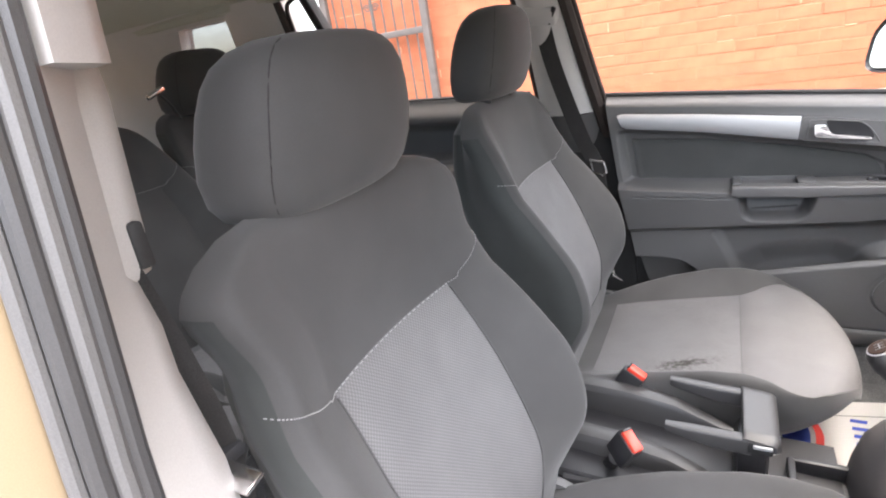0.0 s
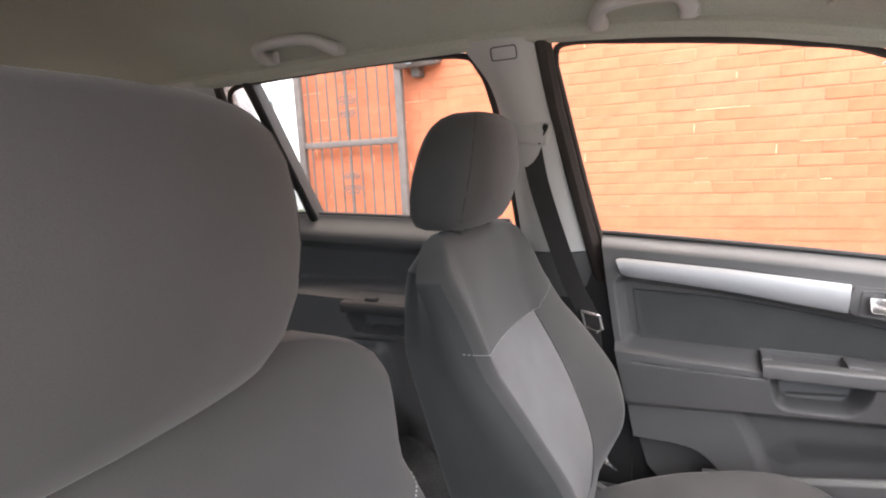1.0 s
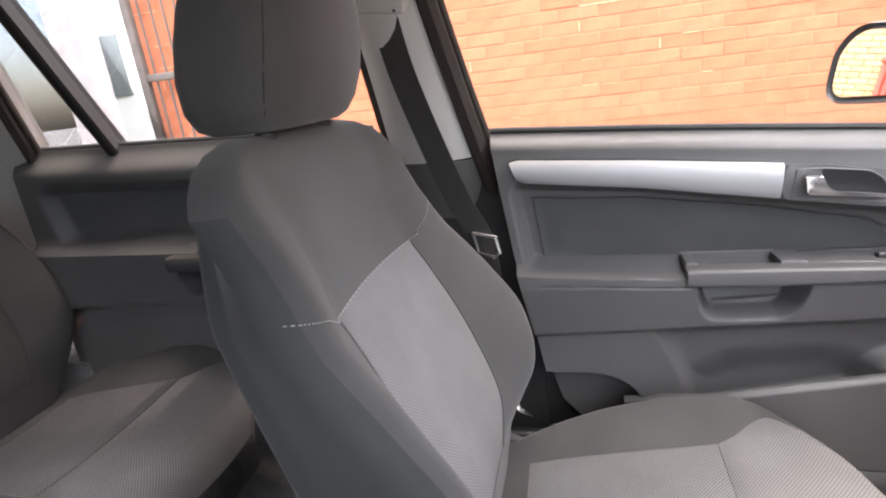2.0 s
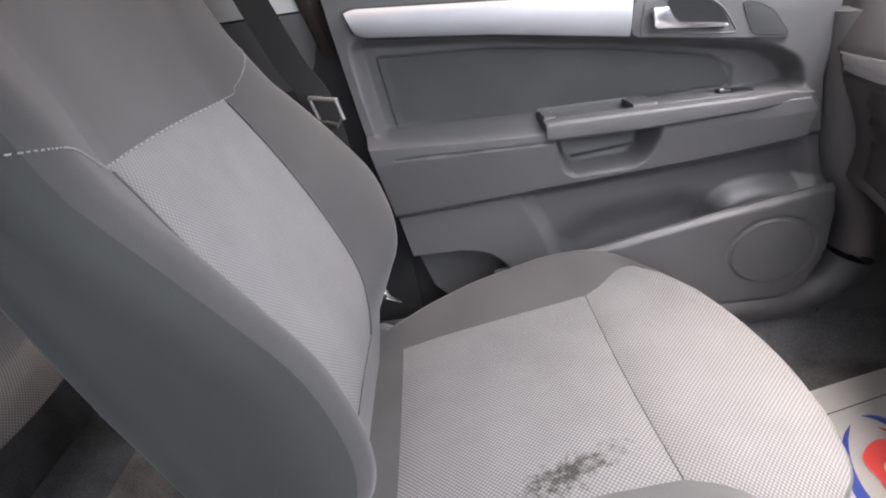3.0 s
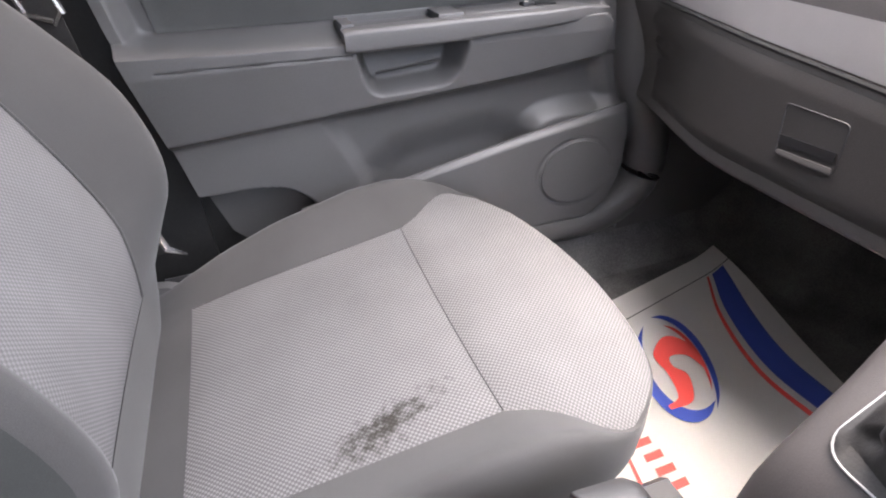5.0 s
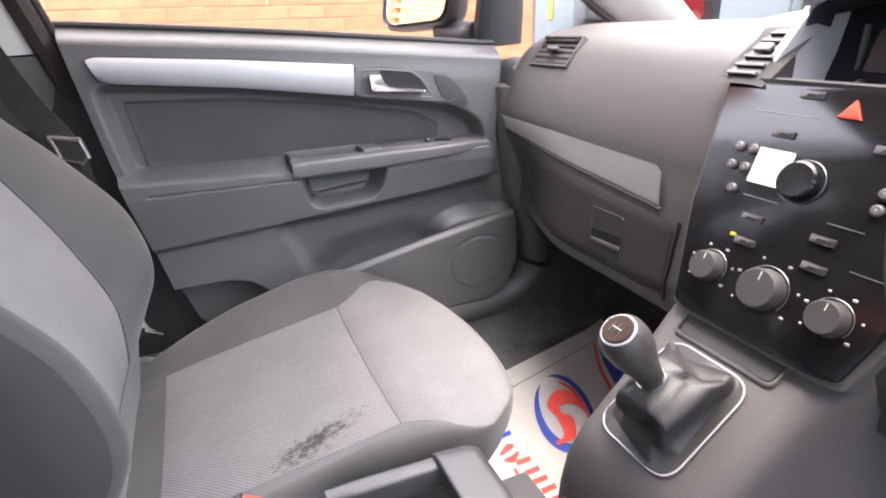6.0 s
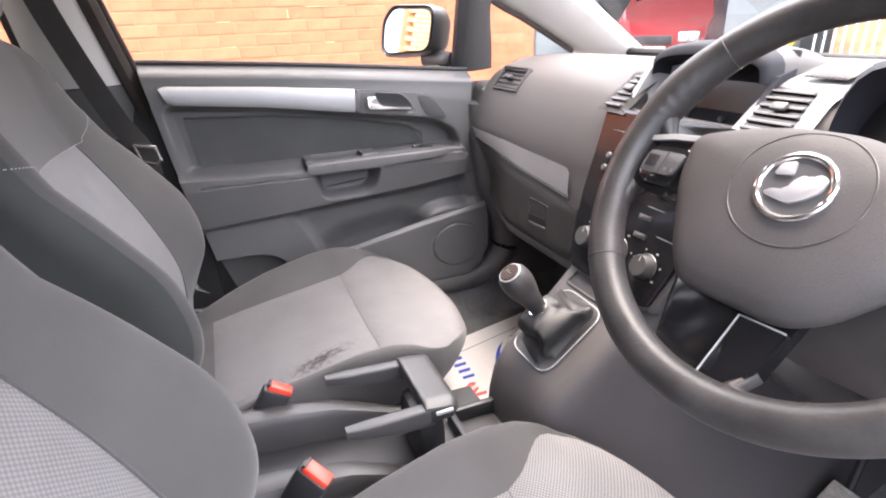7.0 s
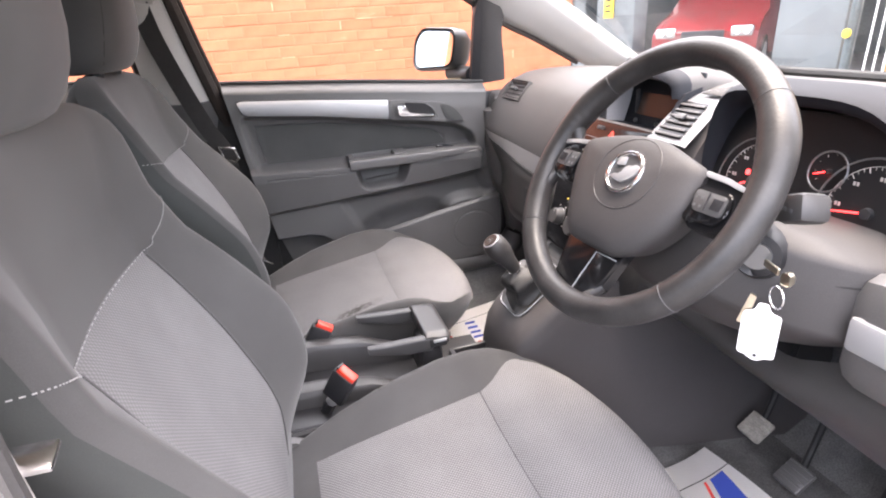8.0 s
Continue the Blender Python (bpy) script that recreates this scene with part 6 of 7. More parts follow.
# spokes with control pods
for sgn in (-1, 1):
    o = rounded([(sgn * 0.096, 0.033), (sgn * 0.128, 0.032), (sgn * 0.160, 0.026), (sgn * 0.166, -0.004), (sgn * 0.154, -0.022), (sgn * 0.132, -0.030), (sgn * 0.104, -0.030), (sgn * 0.094, -0.014)], 0.008)
    sp = part("spoke", plate(fresh(), o, lambda a, b_, d: wh(a, b_, -0.022 + d), 0.024, 0.006), PIANO, wheel, "gloss black spoke")
    o = rounded([(sgn * 0.101, 0.018), (sgn * 0.146, 0.016), (sgn * 0.152, -0.006), (sgn * 0.142, -0.022), (sgn * 0.108, -0.022)], 0.006)
    cp = part("control_pod", plate(fresh(), o, lambda a, b_, d: wh(a, b_, 0.001 + d), 0.006, 0.003), PIANO, sp)
    o = rounded([(sgn * 0.1035, 0.0115), (sgn * 0.1440, 0.0105), (sgn * 0.1465, -0.0120), (sgn * 0.1090, -0.0115)], 0.005)
    part("button", plate(fresh(), o, lambda a, b_, d: wh(a, b_, 0.0068 + d), 0.003, 0.0012), GREY_BUTTON, cp, "grey button block")
    b = fresh()
    tube(b, [wh(sgn * 0.1225, 0.0100, 0.0102), wh(sgn * 0.1250, -0.0105, 0.0102)], 0.0011, 6)
    part("button_gap", b, PLASTIC_BLACK, cp)
    b = fresh()
    for q in range(5):
        x0 = 0.1305 + 0.0026 * q
        plate(b, [(sgn * x0, -0.0065), (sgn * (x0 + 0.0013), -0.0065), (sgn * (x0 + 0.0013), 0.0055), (sgn * x0, 0.0055)], lambda x, y, d: wh(x, y, 0.0098 + d), 0.0014)
    part("roller", b, PLASTIC_BLACK, cp)
    b = fresh()
    for x, y in ((0.109, 0.003), (0.116, 0.003), (0.111, -0.006), (0.118, -0.006)):
        plate(b, [(sgn * (x - 0.0014), y - 0.0016), (sgn * (x + 0.0014), y - 0.0016), (sgn * (x + 0.0014), y + 0.0016), (sgn * (x - 0.0014), y + 0.0016)], lambda x_, y_, d: wh(x_, y_, 0.0098 + d), 0.0004)
    part("button_marks", b, DIAL_RING, cp)
    o = rounded([(sgn * 0.100, 0.0335), (sgn * 0.130, 0.0310), (sgn * 0.158, 0.0250), (sgn * 0.157, 0.0200), (sgn * 0.128, 0.0255), (sgn * 0.101, 0.0275)], 0.002)
    part("spoke_lip", plate(fresh(), o, lambda a, b_, d: wh(a, b_, 0.0015 + d), 0.004, 0.0015), SILVER, sp, "silver lip along the spoke")
    part("spoke_bridge", tube(fresh(), [wh(sgn * 0.146, 0.030, -0.008), wh(sgn * 0.156, 0.042, -0.005), wh(sgn * 0.162, 0.060, 0)], [0.008, 0.013, 0.017], 12), LEATHER, sp)
    part("spoke_bridge", tube(fresh(), [wh(sgn * 0.150, -0.014, -0.010), wh(sgn * 0.160, -0.028, -0.006), wh(sgn * 0.164, -0.050, 0)], [0.008, 0.012, 0.017], 12), LEATHER, sp)
o = rounded([(-0.068, -0.078), (0.046, -0.078), (0.036, -0.140), (0.012, -0.160), (-0.052, -0.160)], 0.005)
low = part("lower_spoke", plate(fresh(), o, lambda a, b_, d: wh(a, b_, -0.024 + d), 0.014, 0.004), PIANO, wheel, "gloss black lower spoke")
o = rounded([(0.004, -0.098), (0.043, -0.098), (0.034, -0.140), (0.012, -0.158), (-0.004, -0.157)], 0.004)
part("spoke_edge", plate(fresh(), o, lambda a, b_, d: wh(a, b_, -0.011 + d), 0.006, 0.003), PIANO, low, "gloss black face of the lower spoke")
part("spoke_bead", tube(fresh(), [wh(a, b_, -0.0045) for a, b_ in ((-0.003, -0.155), (0.004, -0.100), (0.041, -0.099))], 0.0009, 6), SILVER, low, "thin silver bead")
part("spoke_foot", tube(fresh(), [wh(0.036, -0.136, -0.014), wh(0.026, -0.154, -0.008), (wh(0.050, -0.164, -0.002))], [0.005, 0.009, 0.014], 10), LEATHER, low)
# shroud, stalks and ignition
col = thing("steering_column", (0.8, -0.36, 0.9), "charcoal plastic steering column shroud with stalks", "steering column")
rings = []
for x, hw, zt, zb, hr_ in ((0.692, 0.066, 0.988, 0.915, 0.070), (0.700, 0.082, 0.998, 0.890, 0.092), (0.735, 0.092, 1.000, 0.858, 0.112), (0.748, 0.095, 1.000, 0.846, 0.122), (0.772, 0.098, 1.000, 0.830, 0.180), (0.80, 0.100, 0.994, 0.815, 0.195), (0.84, 0.100, 0.985, 0.800, 0.198), (0.93, 0.100, 0.97, 0.79, 0.198)):
    ring = [(x, -0.362 + y * (hw if y > 0 else hr_), (zt + zb) / 2 + z * (zt - zb) / 2) for y, z in rounded([(-1, -0.75), (-0.6, -1), (0.5, -1), (1, -0.7), (1, 0.6), (0.6, 1), (-0.7, 1), (-1, 0.7)], 0.12, 3)]
    rings.append([(px, py, pz + 0.34 * max(0.0, -0.40 - py) * (zt - pz) / (zt - zb)) for px, py, pz in ring])
part("shroud", loft(fresh(), rings), PLASTIC_MID, col, angle=50)
part("shroud_seam", tube(fresh(), [(0.775, -0.5425, 0.955), (0.80, -0.5575, 0.952), (0.85, -0.5605, 0.945)], 0.0012, 6), RUBBER, col)
for sgn, y0 in ((-1, -0.445), (1, -0.318)):
    s_ = part("stalk", tube(fresh(), [(0.765, y0 - sgn * 0.03, 0.990), (0.752, y0 + sgn * 0.015, 1.016), (0.745, y0 + sgn * 0.055, 1.030)], [0.011, 0.014, 0.0150], 12, True, 0.8), CHARCOAL, col)
    part("stalk_end", box(fresh(), (0.742, y0 + sgn * 0.072, 1.037), (0.034, 0.038, 0.030), 0.007, Euler((sgn * 0.38, 0.15, sgn * 0.25)).to_matrix()), CHARCOAL, s_)
    b = fresh()
    text_bars(b, lambda a, z, d: Vector((0.7235 - d, a, z)), y0 + sgn * 0.066 - 0.010, 1.037, [0.004, 0.006, 0.004], 0.004, 0.003)
    part("stalk_marks", b, GREY_BUTTON, s_)
KX = Vector((0.738, -0.478, 0.972))
part("ignition_collar", tube(fresh(), [KX + Vector((0.03, 0.020, -0.004)), KX + Vector((0.004, 0.003, 0)), KX + Vector((-0.004, -0.003, 0.001)), KX + Vector((-0.002, -0.001, 0.001))], [0.032, 0.030, 0.024, 0.018], 24), PLASTIC_BLACK, col)
part("ignition_barrel", tube(fresh(), [KX + Vector((0.01, 0.007, 0)), KX + Vector((-0.007, -0.005, 0.001))], [0.016, 0.015], 20), DIAL_RING, col)
key = thing("key", (0.725, -0.515, 0.96), "metal car key with a blank white tag in the ignition", "key")
part("key_blade", box(fresh(), KX + Vector((-0.012, -0.030, 0)), (0.003, 0.026, 0.008), 0.001, Euler((0, 0, -0.3)).to_matrix()), BRASS, key)
part("key_head", plate(fresh(), rounded([(-0.007, -0.005), (0.007, -0.005), (0.008, 0.006), (-0.007, 0.006)], 0.004), lambda a, b_, d: KX + Vector((-0.018 + d, -0.052 - b_ * 1.0, a - 0.004)), 0.007, 0.002), BRASS, key)
kc = KX + Vector((-0.022, -0.050, -0.024))
part("key_ring", tube(fresh(), [kc + Vector((0.003 * math.cos(t), 0.011 * math.cos(t), 0.012 * math.sin(t))) for t in (2 * math.pi * k / 24 for k in range(25))], 0.0011, 6), CHROME, key, "steel split ring")
tn = (Vector((0.26, -0.85, 1.2)) - kc).normalized()
tn = Vector((tn.x, tn.y, 0.05)).normalized()
tr = Vector((0, 0, 1)).cross(tn).normalized()
tu = tn.cross(tr).normalized()
tc = kc + Vector((0.0, 0.012, -0.050))
tag = rounded([(a * 0.68, c * 0.78) for a, c in ((-0.027, -0.034), (-0.010, -0.036), (-0.007, -0.041), (0.007, -0.041), (0.010, -0.036), (0.027, -0.034), (0.027, 0.030), (0.012, 0.034), (0.006, 0.046), (-0.008, 0.046), (-0.012, 0.034), (-0.027, 0.030))], 0.003)
part("tag", plate(fresh(), tag, lambda a, b_, d: tc + tr * a + tu * b_ + tn * d, 0.004, 0.001), WHITE, key, "blank white plastic tag")
part("tag_hole", tube(fresh(), [tc + tu * -0.026 + tn * 0.0035, tc + tu * -0.026 + tn * 0.0046], 0.0022, 10), RUBBER, key)
part("small_key", plate(fresh(), rounded([(-0.028, -0.012), (-0.016, -0.014), (-0.008, 0.030), (-0.016, 0.034)], 0.003), lambda a, b_, d: tc + tr * (a * 0.8 - 0.002) + tu * (b_ * 0.8 + 0.016) + tn * (-0.006 + d), 0.003), BRASS, key)

# knee panel and the driver's side air trim
kp = thing("knee_panel", (0.82, -0.5, 0.75), "grey plastic knee panel under the steering column", "dash panel")
P = np.zeros((12, 24, 3))
for j, u in enumerate(np.linspace(0, 1, 24)):
    y = -0.262 - 0.435 * u
    for i, v in enumerate(np.linspace(0, 1, 12)):
        z = lerp([0, 1], [0.736, lerp([-0.70, -0.60, -0.55, -0.48, -0.26], [0.915, 0.90, 0.850, 0.812, 0.802], y)], v)
        P[i, j] = (0.835 + 0.02 * (1 - v) - 0.028 * math.sin(math.pi * v) - 0.02 * u, y, z)
b = grid_mesh(fresh(), P)
bmesh.ops.solidify(b, geom=b.faces[:], thickness=0.02)
part("panel", b, PLASTIC, kp)
part("end_cap", box(fresh(), (0.815, -0.615, 0.905), (0.06, 0.14, 0.14), 0.03), PLASTIC, kp)
part("trim_strip", box(fresh(), (0.786, -0.612, 0.908), (0.012, 0.105, 0.040), 0.012), SILVER, kp, "satin silver trim strip")

# ---- centre console, gear lever, handbrake ----
cons = thing("centre_console", (0.5, 0.02, 0.38), "charcoal plastic centre console between the front seats", "console")
rings = []
SEC = [(0.606, 0.078, -0.072, 0.560), (0.612, 0.082, -0.078, 0.600), (0.624, 0.086, -0.082, 0.640), (0.644, 0.088, -0.086, 0.667), (0.70, 0.094, -0.088, 0.710), (0.76, 0.104, -0.092, 0.757), (0.80, 0.112, -0.104, 0.786), (0.86, 0.125, -0.122, 0.80), (0.95, 0.135, -0.135, 0.80), (1.10, 0.145, -0.150, 0.79), (1.22, 0.155, -0.170, 0.78), (1.31, 0.165, -0.190, 0.77)]
for x, yl, yr, zt in SEC:
    zb = 0.385
    f = lerp([0.585, 0.70, 0.85, 1.1, 1.3], [0.004, 0.016, 0.045, 0.075, 0.10], x)
    o = [(yl + f, zb), (yl + 0.003, zt - 0.06), (yl, zt - 0.022), (yl - 0.008, zt - 0.006), (yl - 0.022, zt), (0.03, zt + 0.002), (-0.01, zt + 0.002), (yr + 0.022, zt), (yr + 0.008, zt - 0.006), (yr, zt - 0.022), (yr - 0.003, zt - 0.06), (yr - f - 0.01, zb)]
    rings.append([(x, y, z) for y, z in o])
part("gear_plinth", loft(fresh(), rings), CONSOLE, cons, angle=50)
rings = []
for x, zt in ((-0.06, 0.565), (0.10, 0.572), (0.30, 0.566), (0.42, 0.555), (0.52, 0.548), (0.60, 0.545)):
    rings.append([(x, y, z) for y, z in ((0.150, 0.385), (0.148, zt - 0.01), (0.140, zt), (-0.074, zt), (-0.082, zt - 0.01), (-0.086, 0.385))])
part("console_base", loft(fresh(), rings), PLASTIC_BLACK, cons)
for y0, y1, zz in ((0.152, 0.100, 0.625), (0.030, -0.022, 0.602)):
    rings = []
    for x, w, z in ((-0.06, 0.026, zz - 0.004), (0.10, 0.026, zz), (0.25, 0.024, zz + 0.002), (0.34, 0.021, zz - 0.008), (0.40, 0.017, zz - 0.030), (0.46, 0.014, zz - 0.055), (0.52, 0.012, 0.545)):
        yc = y0 + (y1 - y0) * (x + 0.06) / 0.5
        rings.append([(x, yc + a * w, z + b_) for a, b_ in ((-1, -0.07), (-1, -0.012), (-0.7, -0.002), (0, 0.002), (0.7, -0.002), (1, -0.012), (1, -0.07))])
    part("console_rail", loft(fresh(), rings), CHARCOAL, cons)
b = fresh()
for c, s in (((0.570, 0.062, 0.556), (0.085, 0.012, 0.030)), ((0.570, -0.055, 0.556), (0.085, 0.012, 0.030)), ((0.528, 0.004, 0.556), (0.012, 0.125, 0.030))):
    box(b, c, s, 0.004)
part("coin_tray_rim", b, PLASTIC_BLACK, cons)
# cubby before the gaiter
GA, GB = Vector((0.648, 0.014, 0.6715)), Vector((0.752, 0.014, 0.752))
GU = (GB - GA).normalized()
GN = Vector((-GU.z, 0, GU.x))
gp = lambda a, s, d: GA + GU * s + Vector((0, a, 0)) + GN * d
part("cubby", plate(fresh(), rounded([(-0.060, 0.142), (0.055, 0.142), (0.055, 0.172), (-0.060, 0.172)], 0.008), lambda a, s, d: gp(a, s, d - 0.001), 0.002), RUBBER, cons)
P = rounded([(-0.064, 0.138), (0.059, 0.138), (0.059, 0.176), (-0.064, 0.176)], 0.008)
part("cubby_rim", tube(fresh(), [gp(a, s, 0.0015) for a, s in P + P[:1]], 0.0022, 6), PLASTIC_MID, cons)

gear = thing("gear_lever", (0.70, 0.014, 0.70), "gear lever with black gaiter in a silver frame", "gear lever")
P = rounded([(-0.053, -0.003), (0.051, -0.003), (0.051, 0.130), (-0.053, 0.130)], 0.026, 7)
part("gaiter_frame", tube(fresh(), [gp(a, s, 0.0032) for a, s in P + P[:1]], 0.0010, 8), SILVER, gear, "silver frame")
rings = []
apex = Vector((0.662, 0.012, 0.761))
mid = gp(0, 0.063, 0.002)
for q in np.linspace(0, 1, 26):
    ring = []
    shrink = lerp([0, 0.12, 0.5, 0.8, 1], [0, 0.16, 0.46, 0.70, 1], q)
    rise = lerp([0, 0.12, 0.5, 0.8, 1], [0, 0.0, 0.42, 0.86, 1], q)
    for k, (a, s) in enumerate(P):
        base = gp(a * 0.98, 0.063 + (s - 0.063) * 0.98, 0.003)
        t = math.atan2(a, s - 0.063)
        d = (base - mid).normalized()
        p = mid.lerp(apex, rise) + (base - mid) * (1 - shrink) + d * 0.0135 * shrink
        ridge = 1.1 - 1.7 * abs(math.sin(2.5 * t + 3.2 * q + 0.5))
        crease = abs(math.sin(4 * t - 5.5 * q + 1.2)) - 0.6
        fold = (0.0095 * ridge + 0.0065 * crease + 0.002 * math.sin(11 * t + 9 * q)) * math.sin(math.pi * q ** 0.8) ** 0.7
        ring.append(p + d * fold + GN * (fold * 0.5))
    rings.append(ring)
part("gaiter", loft(fresh(), rings, True, True), GAITER, gear, "soft black gaiter", angle=80)
kd = Vector((-0.050, 0, 0.070)).normalized()
part("gaiter_collar", tube(fresh(), [apex - kd * 0.0015, apex + kd * 0.0015], 0.0155, 18), CHROME, gear, "thin chrome collar")
k0 = apex
prof = [(0.0, 0.0145), (0.012, 0.0148), (0.026, 0.0168), (0.040, 0.0205), (0.054, 0.0235), (0.068, 0.0245), (0.080, 0.0228), (0.087, 0.018)]
knob = part("knob", tube(fresh(), [k0 + kd * a for a, r in prof], [r for a, r in prof], 24), LEATHER, gear)
part("knob_ring", tube(fresh(), [k0 + kd * 0.0865, k0 + kd * 0.088], [0.0182, 0.0172], 24), SILVER, knob)
part("shift_pattern", tube(fresh(), [k0 + kd * 0.0885, k0 + kd * 0.0900], [0.0158, 0.0145], 24), CAP_BROWN, knob, "dark brown shift pattern disc")
ka = kd.cross(Vector((0, 1, 0))).normalized()
b = fresh()
for y in (-0.006, 0, 0.006):
    tube(b, [k0 + kd * 0.0904 + Vector((0, y, 0)) + ka * -0.006, k0 + kd * 0.0904 + Vector((0, y, 0)) + ka * 0.006], 0.0005, 5)
tube(b, [k0 + kd * 0.0904 + Vector((0, -0.006, 0)), k0 + kd * 0.0904 + Vector((0, 0.006, 0))], 0.0007, 5)
part("pattern_lines", b, DIAL_RING, knob)

hb = thing("handbrake", (0.42, 0.045, 0.55), "charcoal loop-shaped handbrake lever with silver button", "handbrake")
b = fresh()
for y, x0, x1, h, ya in ((0.084, 0.335, 0.462, 0.030, 0.03), (-0.034, 0.338, 0.462, 0.030, -0.04)):
    rings = []
    for t in np.linspace(0, 1, 9):
        x = x0 + (x1 - x0) * t
        hh = h * (0.45 + 0.55 * min(1, t * 1.6)) / 2
        w = 0.0095 * (0.7 + 0.3 * min(1, t * 4))
        zc = 0.684 - hh - 0.006 * t
        yc = y + ya * (1 - t) * 0.12
        rings.append([(x, yc + a * w, zc + c * hh) for a, c in rounded([(-1, -1), (1, -1), (1, 1), (-1, 1)], 0.4, 3)])
    loft(b, rings)
rings = []
for t in np.linspace(0, 1, 15):
    y = 0.095 - 0.138 * t
    e = min(1, 7 * min(t, 1 - t) + 0.55)
    rings.append([(0.476 + a * 0.026 * (0.75 + 0.25 * e) - (1 - e) * 0.008, y, 0.670 + c * 0.013 * e - 0.10 * a * 0.03) for a, c in rounded([(-1, -1), (1, -1), (1, 0.6), (0.7, 1), (-1, 1)], 0.25, 3)])
loft(b, rings)
part("lever_loop", b, CHARCOAL, hb, angle=50)
part("button_recess", box(fresh(), (0.474, -0.0436, 0.666), (0.034, 0.003, 0.020), 0.002), RUBBER, hb)
part("release_button", box(fresh(), (0.477, -0.0460, 0.670), (0.026, 0.005, 0.006), 0.0015), SILVER, hb, "silver release button")
part("lever_pivot", box(fresh(), (0.465, 0.022, 0.600), (0.05, 0.10, 0.09), 0.02), PLASTIC_BLACK, hb)

# belt buckles
for top, ry, lab in (((0.267, 0.139, 0.650), -0.15, "black seat belt buckle with red button beside the passenger seat"), ((0.290, -0.080, 0.668), -0.75, "black seat belt buckle with red button beside the driver's seat")):
    bk = thing("seat_belt_buckle", top, lab, "buckle", "belt buckles")
    R = (Matrix.Rotation(ry, 3, "Z") @ Matrix.Rotation(0.55, 3, "Y"))
    T0 = Vector(top)
    part("buckle_body", box(fresh(), T0 + R @ Vector((0, 0, -0.030 if ry > -0.5 else -0.038)), (0.046, 0.024, 0.056 if ry > -0.5 else 0.072), 0.006, R), PLASTIC_BLACK, bk)
    part("release_button", box(fresh(), T0 + R @ Vector((0.002, 0, 0.0)), (0.038, 0.018, 0.012), 0.003, R), RED, bk, "red release button")
    part("latch_slot", box(fresh(), T0 + R @ Vector((-0.016, 0, 0.0035)), (0.005, 0.016, 0.008), 0.001, R), DIAL, bk)
    part("buckle_stem", tube(fresh(), [T0 + R @ Vector((0, 0, -0.088)), T0 + R @ Vector((0, 0, -0.16))], 0.012, 8), PLASTIC_BLACK, bk)

# ---- footwells ----
for s in (1, -1):
    b = plate(fresh(), rounded([(0.905, 0.40), (1.34, 0.40), (1.34, 1.03), (0.90, 1.03), (0.885, 0.90), (0.95, 0.66), (0.965, 0.56)], 0.02), lambda a, c, d: (a, s * (0.722 - d), c), 0.05, 0.02)
    tagged(part("kick_panel", b, PLASTIC), "charcoal plastic footwell side panel", "panel", kind="structure")
    b = fresh()
    C = curve([(-0.25, s * 0.70, 0.480), (0.30, s * 0.70, 0.478), (0.75, s * 0.695, 0.478), (0.90, s * 0.688, 0.49), (0.965, s * 0.680, 0.56), (0.958, s * 0.676, 0.66), (0.915, s * 0.68, 0.78), (0.90, s * 0.68, 0.98)], 40)
    tube(b, C, 0.040, 12)
    tagged(part("sill_trim", b, PLASTIC), "charcoal plastic door sill trim", "trim", kind="structure")
    # black plates added to keep the door gaps dark and stop light leaking in
    if s > 0:
        b = box(fresh(), (0.03, s * 0.775, 0.78), (0.30, 0.02, 0.66), 0.004)
        tagged(part("door_jamb", box(fresh(), (0.955, s * 0.762, 0.735), (0.24, 0.016, 0.58), 0.004), PLASTIC_BLACK), "black plate added to fill the door gap beside the dashboard", "jamb", kind="structure")
        tagged(part("door_jamb", b, RUBBER), "black plate added to fill the door gap behind the pillar", "jamb", kind="structure")
    b = box(fresh(), (0.38, s * 0.765, 0.44), (1.6, 0.10, 0.10), 0.02)
    tagged(part("sill_inner", b, PLASTIC_BLACK), "black inner door sill", "sill", kind="structure")

# pedals
for y, x, z, lab, nm in ((-0.264, 1.058, 0.446, "worn grey clutch pedal", "clutch_pedal"), (-0.375, 1.035, 0.432, "worn grey rubber brake pedal", "brake_pedal"), (-0.49, 1.06, 0.43, "black rubber accelerator pedal by the tunnel", "accelerator_pedal")):
    pd = thing(nm, (x, y, z), lab, "pedal", "foot pedals")
    R = Euler((0, radians(-38), 0)).to_matrix()
    part("pedal_pad", box(fresh(), (x, y, z), (0.052, 0.052 if y > -0.45 else 0.042, 0.012), 0.006, R), WORN_RUBBER if y > -0.3 else PLASTIC, pd)
    b = fresh()
    for k in range(5):
        box(b, Vector((x, y, z)) + R @ Vector((-0.022 + 0.011 * k, 0, 0.007)), (0.004, 0.046 if y > -0.45 else 0.035, 0.003), 0.001, R)
    part("tread_ribs", b, PLASTIC if y < -0.3 else WORN_RUBBER, pd)
    part("pedal_arm", tube(fresh(), curve([(x + 0.012, y, z), (x + 0.05, y + 0.01, z + 0.07), (x + 0.10, y + 0.01, z + 0.28)], 12), 0.0065, 8), RUBBER, pd, "thin black pedal arm")


